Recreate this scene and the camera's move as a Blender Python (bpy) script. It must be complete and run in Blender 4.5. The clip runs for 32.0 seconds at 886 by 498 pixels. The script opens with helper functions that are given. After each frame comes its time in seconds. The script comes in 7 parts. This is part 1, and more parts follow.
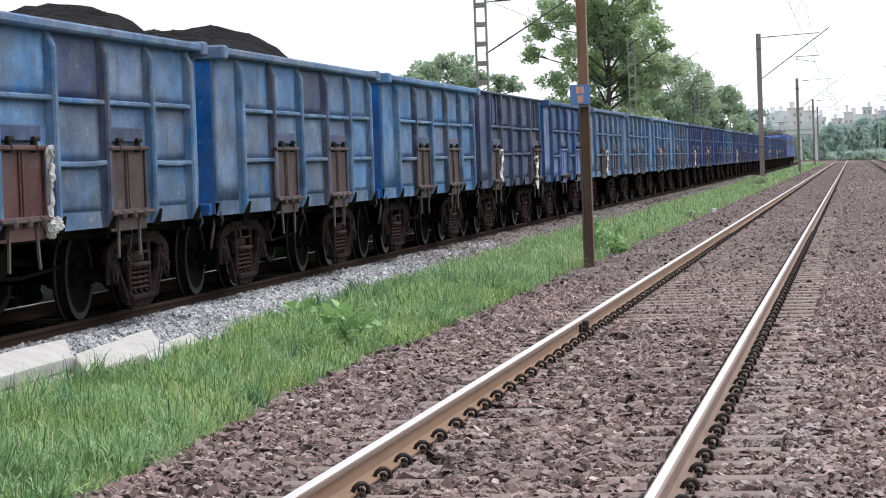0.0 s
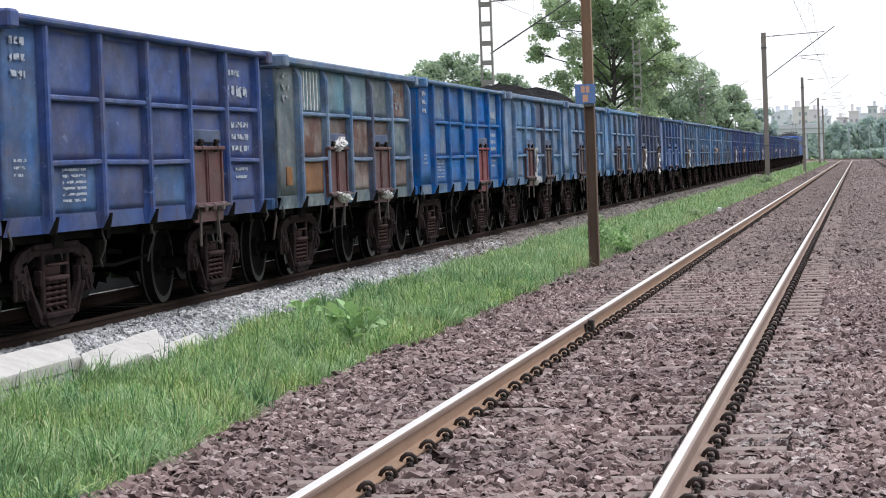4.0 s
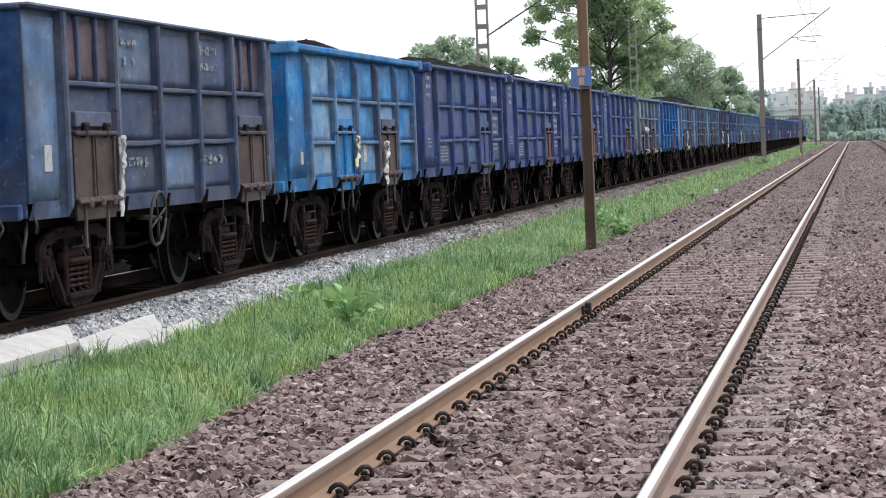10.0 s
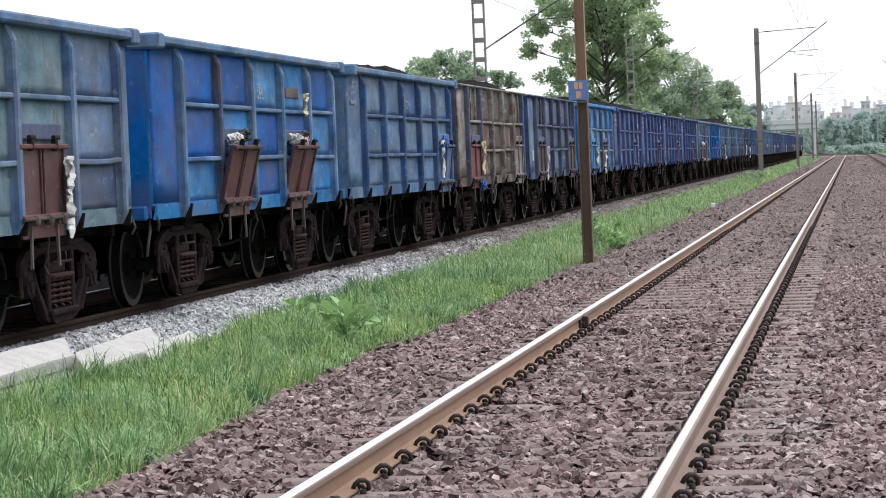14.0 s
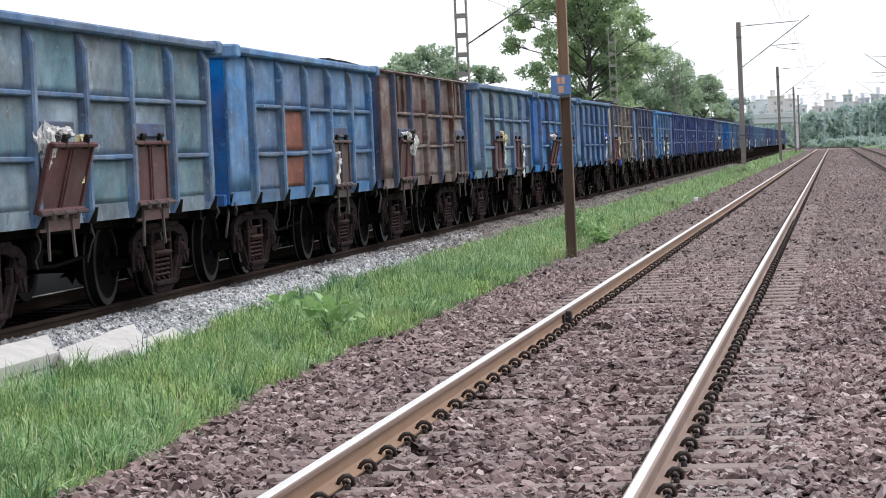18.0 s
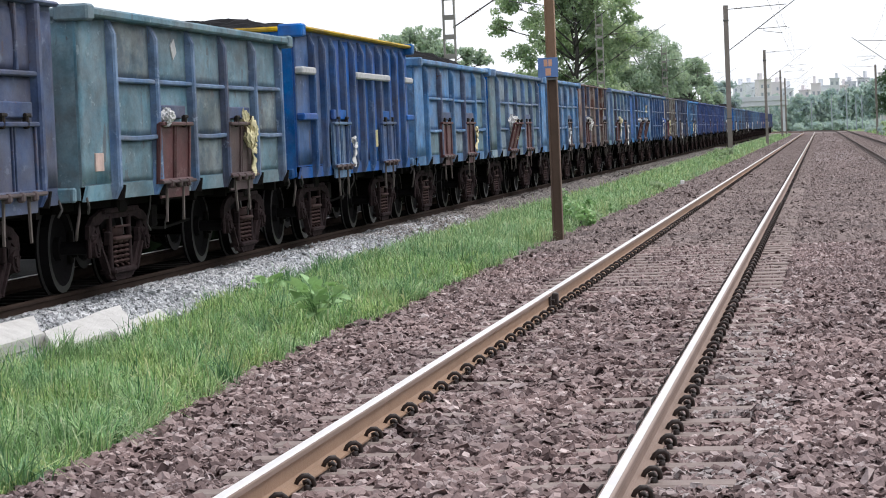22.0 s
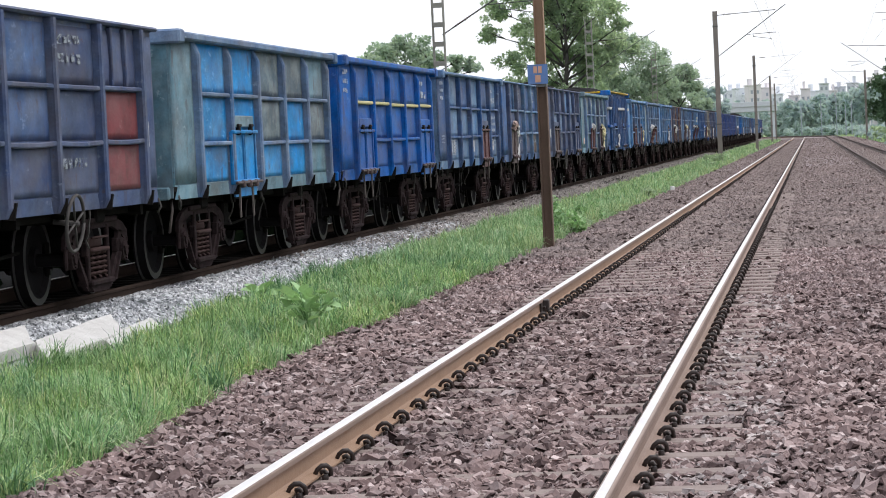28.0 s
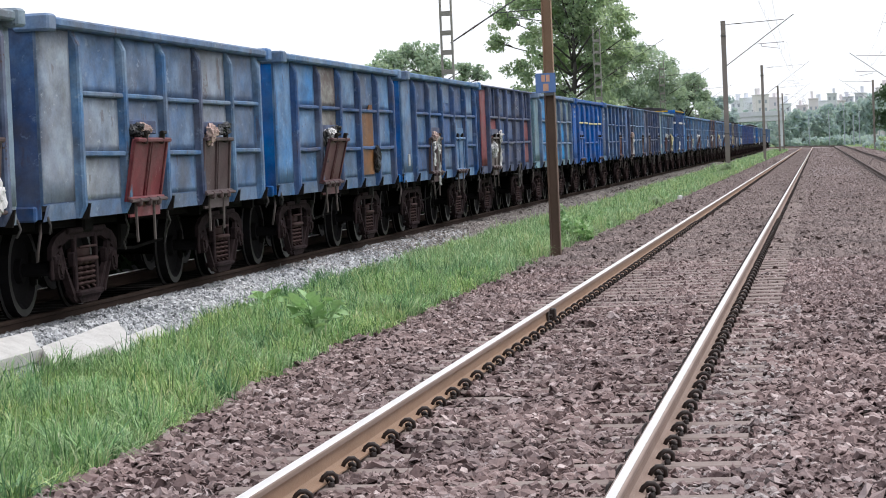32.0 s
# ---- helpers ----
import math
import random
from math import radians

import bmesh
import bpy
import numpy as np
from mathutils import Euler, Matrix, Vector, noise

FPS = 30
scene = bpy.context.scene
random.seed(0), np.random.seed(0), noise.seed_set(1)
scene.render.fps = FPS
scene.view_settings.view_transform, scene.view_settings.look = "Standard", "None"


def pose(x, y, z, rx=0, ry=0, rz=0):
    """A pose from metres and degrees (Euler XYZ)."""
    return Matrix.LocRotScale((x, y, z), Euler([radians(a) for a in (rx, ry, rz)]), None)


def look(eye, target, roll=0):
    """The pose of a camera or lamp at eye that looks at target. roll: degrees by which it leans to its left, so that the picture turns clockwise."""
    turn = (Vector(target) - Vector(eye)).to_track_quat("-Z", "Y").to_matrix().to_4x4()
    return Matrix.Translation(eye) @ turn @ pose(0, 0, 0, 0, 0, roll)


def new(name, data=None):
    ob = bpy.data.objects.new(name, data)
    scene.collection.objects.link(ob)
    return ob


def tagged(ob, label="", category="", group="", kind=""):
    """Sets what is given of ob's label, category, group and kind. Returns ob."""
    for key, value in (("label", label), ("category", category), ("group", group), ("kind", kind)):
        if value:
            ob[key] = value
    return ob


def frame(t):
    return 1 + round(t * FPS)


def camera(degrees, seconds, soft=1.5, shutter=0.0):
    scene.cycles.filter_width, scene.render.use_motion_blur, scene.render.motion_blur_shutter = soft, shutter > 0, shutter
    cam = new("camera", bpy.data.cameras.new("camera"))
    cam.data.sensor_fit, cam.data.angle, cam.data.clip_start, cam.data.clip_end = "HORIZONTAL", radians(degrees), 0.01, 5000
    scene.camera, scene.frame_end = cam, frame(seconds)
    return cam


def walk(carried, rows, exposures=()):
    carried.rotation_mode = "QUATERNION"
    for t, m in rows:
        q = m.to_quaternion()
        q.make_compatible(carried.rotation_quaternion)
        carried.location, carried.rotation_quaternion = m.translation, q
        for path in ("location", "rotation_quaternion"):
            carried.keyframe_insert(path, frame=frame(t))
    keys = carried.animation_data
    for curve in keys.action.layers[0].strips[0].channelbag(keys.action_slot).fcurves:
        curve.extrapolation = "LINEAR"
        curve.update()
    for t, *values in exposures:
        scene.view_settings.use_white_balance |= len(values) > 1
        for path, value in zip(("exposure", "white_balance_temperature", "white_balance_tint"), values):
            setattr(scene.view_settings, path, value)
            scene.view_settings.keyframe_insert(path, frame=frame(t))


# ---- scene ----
# ---------------------------------------------------------------- camera
EYE = (1.844, 0.0, 1.561)
TURNS = [
    (0, 9.563, -1.971, 2.018),
    (0.5, 9.602, -2.008, 2.011),
    (1, 9.602, -1.969, 2.024),
    (1.5, 9.583, -1.931, 2.016),
    (2, 9.602, -1.946, 2.050),
    (2.5, 9.666, -1.963, 2.059),
    (3, 9.661, -1.913, 2.074),
    (3.5, 9.687, -1.975, 2.090),
    (5.5, 9.622, -1.992, 2.001),
    (6, 9.583, -1.929, 2.016),
    (6.5, 9.590, -2.021, 2.181),
    (7, 9.635, -2.295, 2.317),
    (7.5, 9.628, -2.242, 2.307),
    (8, 9.597, -2.136, 2.331),
    (8.5, 9.544, -2.068, 2.268),
    (9, 9.567, -2.085, 2.243),
    (9.5, 9.616, -2.233, 2.360),
    (10, 9.597, -2.372, 2.385),
    (10.5, 9.568, -2.296, 2.355),
    (11, 9.537, -2.213, 2.380),
    (11.5, 9.495, -2.137, 2.356),
    (12, 9.512, -2.101, 2.303),
    (12.5, 9.539, -2.113, 2.381),
    (13, 9.554, -2.103, 2.353),
    (13.5, 9.517, -2.064, 2.347),
    (14, 9.531, -2.058, 2.322),
    (14.5, 9.498, -2.097, 2.401),
    (16.5, 9.266, -2.113, 2.554),
    (17, 9.206, -2.205, 2.606),
    (17.5, 9.167, -2.260, 2.598),
    (18, 9.129, -2.186, 2.583),
    (18.5, 9.144, -2.483, 2.549),
    (19, 9.120, -2.689, 2.558),
    (19.5, 9.051, -2.671, 2.508),
    (20, 9.049, -2.703, 2.463),
    (20.5, 8.988, -2.815, 2.489),
    (21, 8.906, -2.791, 2.463),
    (21.5, 8.870, -2.710, 2.431),
    (22, 8.817, -2.618, 2.399),
    (22.5, 8.764, -2.540, 2.365),
    (23, 8.706, -2.457, 2.311),
    (23.5, 8.657, -2.377, 2.305),
    (24, 8.632, -2.291, 2.247),
    (24.5, 8.594, -2.216, 2.337),
    (25, 8.625, -2.419, 2.646),
    (25.5, 8.621, -2.440, 2.726),
    (27.5, 8.605, -2.538, 2.699),
    (28, 8.585, -2.458, 2.700),
    (28.5, 8.603, -2.407, 2.638),
    (29, 8.727, -2.402, 2.580),
    (29.5, 8.850, -2.441, 2.556),
    (30, 8.898, -2.443, 2.489),
    (30.5, 8.871, -2.367, 2.523),
    (31, 8.818, -2.284, 2.404),
    (31.5, 8.788, -2.282, 2.439),
    (32, 8.763, -2.259, 2.424),
]
cam = camera(20.63, 32.0, soft=1.0)
walk(cam, [(t, pose(*EYE, 90 + p, r, y)) for t, y, p, r in TURNS])

# ---------------------------------------------------------------- light
SUN_UP, SUN_ROUND = 60.0, 72.0          # degrees: height, and turn from +y towards +x
world = bpy.data.worlds.new("overcast_sky")
scene.world = world
world.use_nodes = True
wn, wl = world.node_tree.nodes, world.node_tree.links
wn.clear()
sky = wn.new("ShaderNodeTexSky")
sky.sky_type = "NISHITA"
sky.sun_disc = False
sky.sun_elevation, sky.sun_rotation = radians(SUN_UP), radians(SUN_ROUND)
sky.air_density, sky.dust_density = 1.0, 4.0
soft_sky = wn.new("ShaderNodeMixRGB")     # cloud cover: most of the blue is lost in white
soft_sky.inputs[0].default_value = 0.80
soft_sky.inputs[2].default_value = (10.0, 10.3, 11.1, 1)
wl.new(sky.outputs[0], soft_sky.inputs[1])
back = wn.new("ShaderNodeBackground")
back.inputs[1].default_value = 0.098
wl.new(soft_sky.outputs[0], back.inputs[0])
wout = wn.new("ShaderNodeOutputWorld")
wl.new(back.outputs[0], wout.inputs[0])

sun = new("sun", bpy.data.lights.new("sun", "SUN"))
sun.data.energy, sun.data.angle, sun.data.color = 1.4, radians(26), (1.0, 0.985, 0.98)
ang = radians(SUN_ROUND)
sun.matrix_world = look((math.sin(ang) * math.cos(radians(SUN_UP)) * 50, math.cos(ang) * math.cos(radians(SUN_UP)) * 50,
                         math.sin(radians(SUN_UP)) * 50), (0, 0, 0))
scene.view_settings.exposure = 0.45


# ---------------------------------------------------------------- geometry helpers
class Geo:
    """Collects vertices and faces of one mesh."""

    def __init__(self):
        self.v, self.f = [], []

    def add(self, verts, faces):
        n = len(self.v)
        self.v += [tuple(p) for p in verts]
        self.f += [tuple(n + i for i in q) for q in faces]

    def box(self, x0, x1, y0, y1, z0, z1):
        self.add([(x, y, z) for z in (z0, z1) for y in (y0, y1) for x in (x0, x1)],
                 [(0, 2, 3, 1), (4, 5, 7, 6), (0, 1, 5, 4), (2, 6, 7, 3), (0, 4, 6, 2), (1, 3, 7, 5)])

    def cbox(self, x0, x1, y0, y1, z0, z1, c=0.01):
        """A box with chamfered edges."""
        c = min(c, (x1 - x0) * 0.45, (y1 - y0) * 0.45, (z1 - z0) * 0.45)
        vs, ids = [], {}
        for i, x in enumerate((x0, x1)):
            for j, y in enumerate((y0, y1)):
                for k, z in enumerate((z0, z1)):
                    sx, sy, sz = (1, -1)[i] * c, (1, -1)[j] * c, (1, -1)[k] * c
                    for a, p in enumerate(((x, y + sy, z + sz), (x + sx, y, z + sz), (x + sx, y + sy, z))):
                        ids[i, j, k, a] = len(vs)
                        vs.append(p)
        fs = []
        for i in (0, 1):
            q = [ids[i, 0, 0, 0], ids[i, 1, 0, 0], ids[i, 1, 1, 0], ids[i, 0, 1, 0]]
            fs.append(q if i else q[::-1])
            q = [ids[0, i, 0, 1], ids[0, i, 1, 1], ids[1, i, 1, 1], ids[1, i, 0, 1]]
            fs.append(q if i else q[::-1])
            q = [ids[0, 0, i, 2], ids[1, 0, i, 2], ids[1, 1, i, 2], ids[0, 1, i, 2]]
            fs.append(q if i else q[::-1])
        for i in (0, 1):
            for j in (0, 1):
                fs.append([ids[i, j, 0, 0], ids[i, j, 1, 0], ids[i, j, 1, 1], ids[i, j, 0, 1]])
                fs.append([ids[i, 0, j, 0], ids[i, 1, j, 0], ids[i, 1, j, 2], ids[i, 0, j, 2]])
                fs.append([ids[0, i, j, 1], ids[1, i, j, 1], ids[1, i, j, 2], ids[0, i, j, 2]])
                for k in (0, 1):
                    fs.append([ids[i, j, k, 0], ids[i, j, k, 1], ids[i, j, k, 2]])
        self.add(vs, fs)

    def prism(self, outline, axis, a, b):
        """A closed outline (2D, of the two other axes in order) drawn out along axis from a to b."""
        def put(p, h):
            q = list(p)
            q.insert(axis, h)
            return q
        n = len(outline)
        self.add([put(p, a) for p in outline] + [put(p, b) for p in outline],
                 [tuple(range(n))[::-1], tuple(range(n, 2 * n))] + [(i, (i + 1) % n, n + (i + 1) % n, n + i) for i in range(n)])

    def tube(self, pts, r, n=6, r2=None):
        pts = [Vector(p) for p in pts]
        rings, up = [], None
        for i, p in enumerate(pts):
            d = (pts[min(i + 1, len(pts) - 1)] - pts[max(i - 1, 0)]).normalized()
            if up is None:
                up = d.orthogonal().normalized()
            up = (up - d * up.dot(d)).normalized() if (up - d * up.dot(d)).length > 1e-4 else d.orthogonal().normalized()
            side = d.cross(up)
            rr = r if r2 is None else r + (r2 - r) * i / (len(pts) - 1)
            rings.append([p + (up * math.cos(6.2832 * k / n) + side * math.sin(6.2832 * k / n)) * rr for k in range(n)])
        fs = [(i * n + k, i * n + (k + 1) % n, (i + 1) * n + (k + 1) % n, (i + 1) * n + k) for i in range(len(pts) - 1) for k in range(n)]
        fs += [tuple(range(n))[::-1], tuple(range((len(pts) - 1) * n, len(pts) * n))]
        self.add([v for ring in rings for v in ring], fs)

    def lathe(self, prof, n=20):
        """Profile of (x, radius), turned about the x axis."""
        m = len(prof)
        vs = [(x, r * math.cos(6.2832 * k / n), r * math.sin(6.2832 * k / n)) for k in range(n) for x, r in prof]
        self.add(vs, [(k * m + i, k * m + i + 1, ((k + 1) % n) * m + i + 1, ((k + 1) % n) * m + i) for k in range(n) for i in range(m - 1)])

    def mesh(self, name, smooth=False):
        me = bpy.data.meshes.new(name)
        me.from_pydata(self.v, [], self.f)
        bm = bmesh.new()
        bm.from_mesh(me)
        bmesh.ops.recalc_face_normals(bm, faces=bm.faces)
        bm.to_mesh(me)
        bm.free()
        if smooth:
            me.polygons.foreach_set("use_smooth", [True] * len(me.polygons))
        me.materials.append(None)
        return me


MESHES = {}


def shared(key, build):
    if key not in MESHES:
        MESHES[key] = build()
    return MESHES[key]


def part(name, mesh, material, parent=None, m=None, label="", turn=None):
    """One mesh object, a part of its parent; the mesh may be shared, the material is the object's own."""
    ob = new(name, mesh)
    ob.material_slots[0].link = "OBJECT"
    ob.material_slots[0].material = material
    if parent is not None:
        ob.parent = parent
    if m is not None:
        ob.matrix_basis = m
    if label:
        ob["label"] = label
    return ob


def fast_mesh(name, verts, faces, material):
    """A big mesh from numpy arrays; all faces have the same number of corners."""
    me = bpy.data.meshes.new(name)
    nv, nf, k = len(verts), len(faces), faces.shape[1]
    me.vertices.add(nv)
    me.vertices.foreach_set("co", verts.astype(np.float32).ravel())
    me.loops.add(nf * k)
    me.loops.foreach_set("vertex_index", faces.astype(np.int32).ravel())
    me.polygons.add(nf)
    me.polygons.foreach_set("loop_start", np.arange(0, nf * k, k, dtype=np.int32))
    me.update(calc_edges=True)
    me.polygons.foreach_set("use_smooth", np.zeros(nf, dtype=bool))
    me.materials.append(material)
    return me


# ---------------------------------------------------------------- materials
def nodes_of(name):
    mat = bpy.data.materials.new(name)
    mat.use_nodes = True
    nt = mat.node_tree
    return mat, nt.nodes, nt.links, nt.nodes["Principled BSDF"]


def noise_node(nodes, links, vec, scale, detail=4.0, rough=0.55):
    n = nodes.new("ShaderNodeTexNoise")
    n.inputs["Scale"].default_value, n.inputs["Detail"].default_value, n.inputs["Roughness"].default_value = scale, detail, rough
    links.new(vec, n.inputs["Vector"])
    return n


def ramp(nodes, links, fac, a, b, ca=(0, 0, 0, 1), cb=(1, 1, 1, 1)):
    r = nodes.new("ShaderNodeValToRGB")
    r.color_ramp.elements[0].position, r.color_ramp.elements[1].position = a, b
    r.color_ramp.elements[0].color, r.color_ramp.elements[1].color = ca, cb
    links.new(fac, r.inputs[0])
    return r


def mix(nodes, links, fac, a, b, mode="MIX"):
    n = nodes.new("ShaderNodeMixRGB")
    n.blend_type = mode
    for i, v in ((0, fac), (1, a), (2, b)):
        if isinstance(v, (int, float)):
            n.inputs[i].default_value = v
        elif isinstance(v, tuple):
            n.inputs[i].default_value = (*v[:3], 1)
        else:
            links.new(v, n.inputs[i])
    return n.outputs[0]


def coords(nodes, links, stretch=(1, 1, 1), spread=40.0, kind="Object"):
    """Object coordinates, moved at random from object to object."""
    tc, info = nodes.new("ShaderNodeTexCoord"), nodes.new("ShaderNodeObjectInfo")
    add, mul, mp = nodes.new("ShaderNodeVectorMath"), nodes.new("ShaderNodeMath"), nodes.new("ShaderNodeMapping")
    mul.operation = "MULTIPLY"
    mul.inputs[1].default_value = spread
    links.new(info.outputs["Random"], mul.inputs[0])
    links.new(tc.outputs[kind], add.inputs[0])
    links.new(mul.outputs[0], add.inputs[1])
    links.new(add.outputs[0], mp.inputs[0])
    mp.inputs["Scale"].default_value = stretch
    return mp.outputs[0], info.outputs["Random"]


def bump(nodes, links, bsdf, height, strength, dist):
    b = nodes.new("ShaderNodeBump")
    b.inputs["Strength"].default_value, b.inputs["Distance"].default_value = strength, dist
    links.new(height, b.inputs["Height"])
    links.new(b.outputs[0], bsdf.inputs["Normal"])


def plain(name, col, rough=0.7, metal=0.0, vary=0.35, scale=6.0, grain=60.0, relief=0.2, alt=None):
    """A surface with stains at two scales and a fine relief."""
    mat, n, l, b = nodes_of(name)
    vec, rnd = coords(n, l)
    big, small = noise_node(n, l, vec, scale), noise_node(n, l, vec, grain, 3.0)
    dark = tuple(c * (1 - vary) for c in col)
    c1 = mix(n, l, ramp(n, l, big.outputs[0], 0.35, 0.7).outputs[0], col, alt or dark)
    c2 = mix(n, l, 0.35, c1, mix(n, l, small.outputs[0], dark, tuple(min(1, c * (1 + vary)) for c in col)))
    l.new(c2, b.inputs["Base Color"])
    b.inputs["Roughness"].default_value, b.inputs["Metallic"].default_value = rough, metal
    bump(n, l, b, small.outputs[0], relief, 0.01)
    return mat


def wagon_paint(name, col, faded, rust=0.35, streak=0.5, rough=0.6, rustcol=(0.050, 0.030, 0.027), peel=False):
    """Weathered steel paint: faded clouds, long run-off streaks, crisp scuffs and scratches, rust chips, coal grime."""
    mat, n, l, b = nodes_of(name)
    vec, rnd = coords(n, l, (1.0, 0.7, 1.0))
    cloud = noise_node(n, l, vec, 2.4 if peel else 1.7, 9.0, 0.66)
    c = mix(n, l, ramp(n, l, cloud.outputs[0], *((0.44, 0.58) if peel else (0.36, 0.68))).outputs[0], col, faded)
    tone = n.new("ShaderNodeHueSaturation")
    val = n.new("ShaderNodeMapRange")
    val.inputs[3].default_value, val.inputs[4].default_value = 0.86, 1.10
    l.new(rnd, val.inputs[0])
    l.new(val.outputs[0], tone.inputs["Value"])
    l.new(c, tone.inputs["Color"])
    tone.inputs["Saturation"].default_value = 1.2
    c = tone.outputs[0]
    down, _ = coords(n, l, (1.0, 0.55, 0.14), 17.0)
    run = noise_node(n, l, down, 7.0, 7.0, 0.62)
    c = mix(n, l, 0.6 * streak, c, ramp(n, l, run.outputs[0], 0.40, 0.66, (1.06, 1.06, 1.06, 1), (0.66, 0.65, 0.64, 1)).outputs[0], "MULTIPLY")
    grime_vec, _ = coords(n, l, (1.0, 0.6, 0.9), 53.0)
    grime = noise_node(n, l, grime_vec, 2.6, 10.0, 0.68)
    c = mix(n, l, 0.9, c, ramp(n, l, grime.outputs[0], 0.34, 0.60, (0.46, 0.45, 0.45, 1), (1.10, 1.10, 1.10, 1)).outputs[0], "MULTIPLY")
    dust_vec, _ = coords(n, l, (1.0, 0.5, 0.8), 31.0)
    dust = noise_node(n, l, dust_vec, 1.9, 8.0, 0.62)
    c = mix(n, l, ramp(n, l, dust.outputs[0], 0.42, 0.66, (0, 0, 0, 1), (0.42, 0.42, 0.42, 1)).outputs[0], c, (0.135, 0.112, 0.112))
    scuff_vec, _ = coords(n, l, (1.0, 0.55, 1.0), 23.0)
    scuff = noise_node(n, l, scuff_vec, 6.0, 12.0, 0.74)
    c = mix(n, l, ramp(n, l, scuff.outputs[0], 0.60, 0.635, (0, 0, 0, 1), (0.6, 0.6, 0.6, 1)).outputs[0], c, tuple(1.05 * x + 0.05 for x in faded))
    chip = noise_node(n, l, vec, 8.0, 12.0, 0.78)
    grain = noise_node(n, l, vec, 42.0, 5.0, 0.7)
    rusty = mix(n, l, grain.outputs[0], rustcol, tuple(2.2 * x for x in rustcol))
    drip = mix(n, l, 1.0, ramp(n, l, run.outputs[0], 0.57, 0.64).outputs[0], ramp(n, l, grime.outputs[0], 0.54, 0.47).outputs[0], "MULTIPLY")
    c = mix(n, l, mix(n, l, 1.0, drip, (0.55, 0.55, 0.55), "MULTIPLY"), c, rusty)
    lo = 0.71 - 0.27 * rust
    rm = ramp(n, l, mix(n, l, 0.4, chip.outputs[0], grime.outputs[0]), lo, lo + 0.03)
    c = mix(n, l, rm.outputs[0], c, rusty)
    c = mix(n, l, 0.35, c, mix(n, l, grain.outputs[0], (0.18, 0.18, 0.18), (0.82, 0.82, 0.82)), "OVERLAY")
    l.new(c, b.inputs["Base Color"])
    b.inputs["Roughness"].default_value = rough
    b.inputs["Specular IOR Level"].default_value = 0.18
    bump(n, l, b, mix(n, l, 0.5, chip.outputs[0], cloud.outputs[0]), 0.35, 0.02)
    return mat


def island_mat(name, cols, rough=0.85, relief=0.4, grain=40.0, through_light=0.0, drift=None):
    """For many loose pieces in one mesh: each piece has its own shade."""
    mat, n, l, b = nodes_of(name)
    geo = n.new("ShaderNodeNewGeometry")
    r = n.new("ShaderNodeValToRGB")
    r.color_ramp.interpolation = "LINEAR"
    while len(r.color_ramp.elements) < len(cols):
        r.color_ramp.elements.new(0.5)
    for i, c in enumerate(cols):
        r.color_ramp.elements[i].position = i / (len(cols) - 1)
        r.color_ramp.elements[i].color = (*c, 1)
    l.new(geo.outputs["Random Per Island"], r.inputs[0])
    tc = n.new("ShaderNodeTexCoord")
    g = noise_node(n, l, tc.outputs["Object"], grain, 4.0)
    big = noise_node(n, l, tc.outputs["Object"], 0.6, 3.0)
    c = mix(n, l, 0.5, r.outputs[0], mix(n, l, g.outputs[0], (0.25, 0.25, 0.25), (0.85, 0.85, 0.85)), "OVERLAY")
    c = mix(n, l, 0.6, c, mix(n, l, ramp(n, l, big.outputs[0], 0.35, 0.65).outputs[0], (0.36, 0.36, 0.36), (0.62, 0.60, 0.58)), "OVERLAY")
    if drift:
        hue = noise_node(n, l, tc.outputs["Object"], 0.9, 2.0)
        c = mix(n, l, ramp(n, l, hue.outputs[0], 0.42, 0.62).outputs[0], c, mix(n, l, 1.0, c, drift, "MULTIPLY"))
    l.new(c, b.inputs["Base Color"])
    b.inputs["Roughness"].default_value = rough
    b.inputs["Specular IOR Level"].default_value = 0.25
    bump(n, l, b, g.outputs[0], relief, 0.01)
    if through_light:
        tr, ms = n.new("ShaderNodeBsdfTranslucent"), n.new("ShaderNodeMixShader")
        l.new(mix(n, l, 1.0, c, (1.0, 1.0, 0.75), "MULTIPLY"), tr.inputs[0])
        ms.inputs[0].default_value = through_light
        l.new(b.outputs[0], ms.inputs[1])
        l.new(tr.outputs[0], ms.inputs[2])
        l.new(ms.outputs[0], n["Material Output"].inputs[0])
    return mat


M_STONE = island_mat("brown_ballast_stone", [(0.055, 0.036, 0.036), (0.172, 0.122, 0.118), (0.255, 0.191, 0.185), (0.335, 0.262, 0.255), (0.215, 0.156, 0.151), (0.112, 0.077, 0.075), (0.48, 0.40, 0.392)])
M_FARSTONE = island_mat("even_brown_ballast_stone", [(0.14, 0.108, 0.103), (0.21, 0.168, 0.160), (0.26, 0.21, 0.20), (0.17, 0.133, 0.127)], grain=12.0)
M_GREY = island_mat("grey_ballast_stone", [(0.16, 0.17, 0.18), (0.32, 0.33, 0.345), (0.45, 0.46, 0.48), (0.64, 0.65, 0.67), (0.27, 0.28, 0.29)])
M_DULLSTONE = island_mat("dull_grey_brown_stone", [(0.13, 0.115, 0.11), (0.23, 0.205, 0.195), (0.31, 0.285, 0.27), (0.19, 0.17, 0.16)])
M_GRASS = island_mat("grass_blade", [(0.040, 0.100, 0.042), (0.160, 0.325, 0.132), (0.30, 0.50, 0.225), (0.47, 0.64, 0.35), (0.105, 0.235, 0.098), (0.58, 0.64, 0.44)], 0.5, 0.1, 40.0, 0.28, (1.16, 1.05, 0.88))
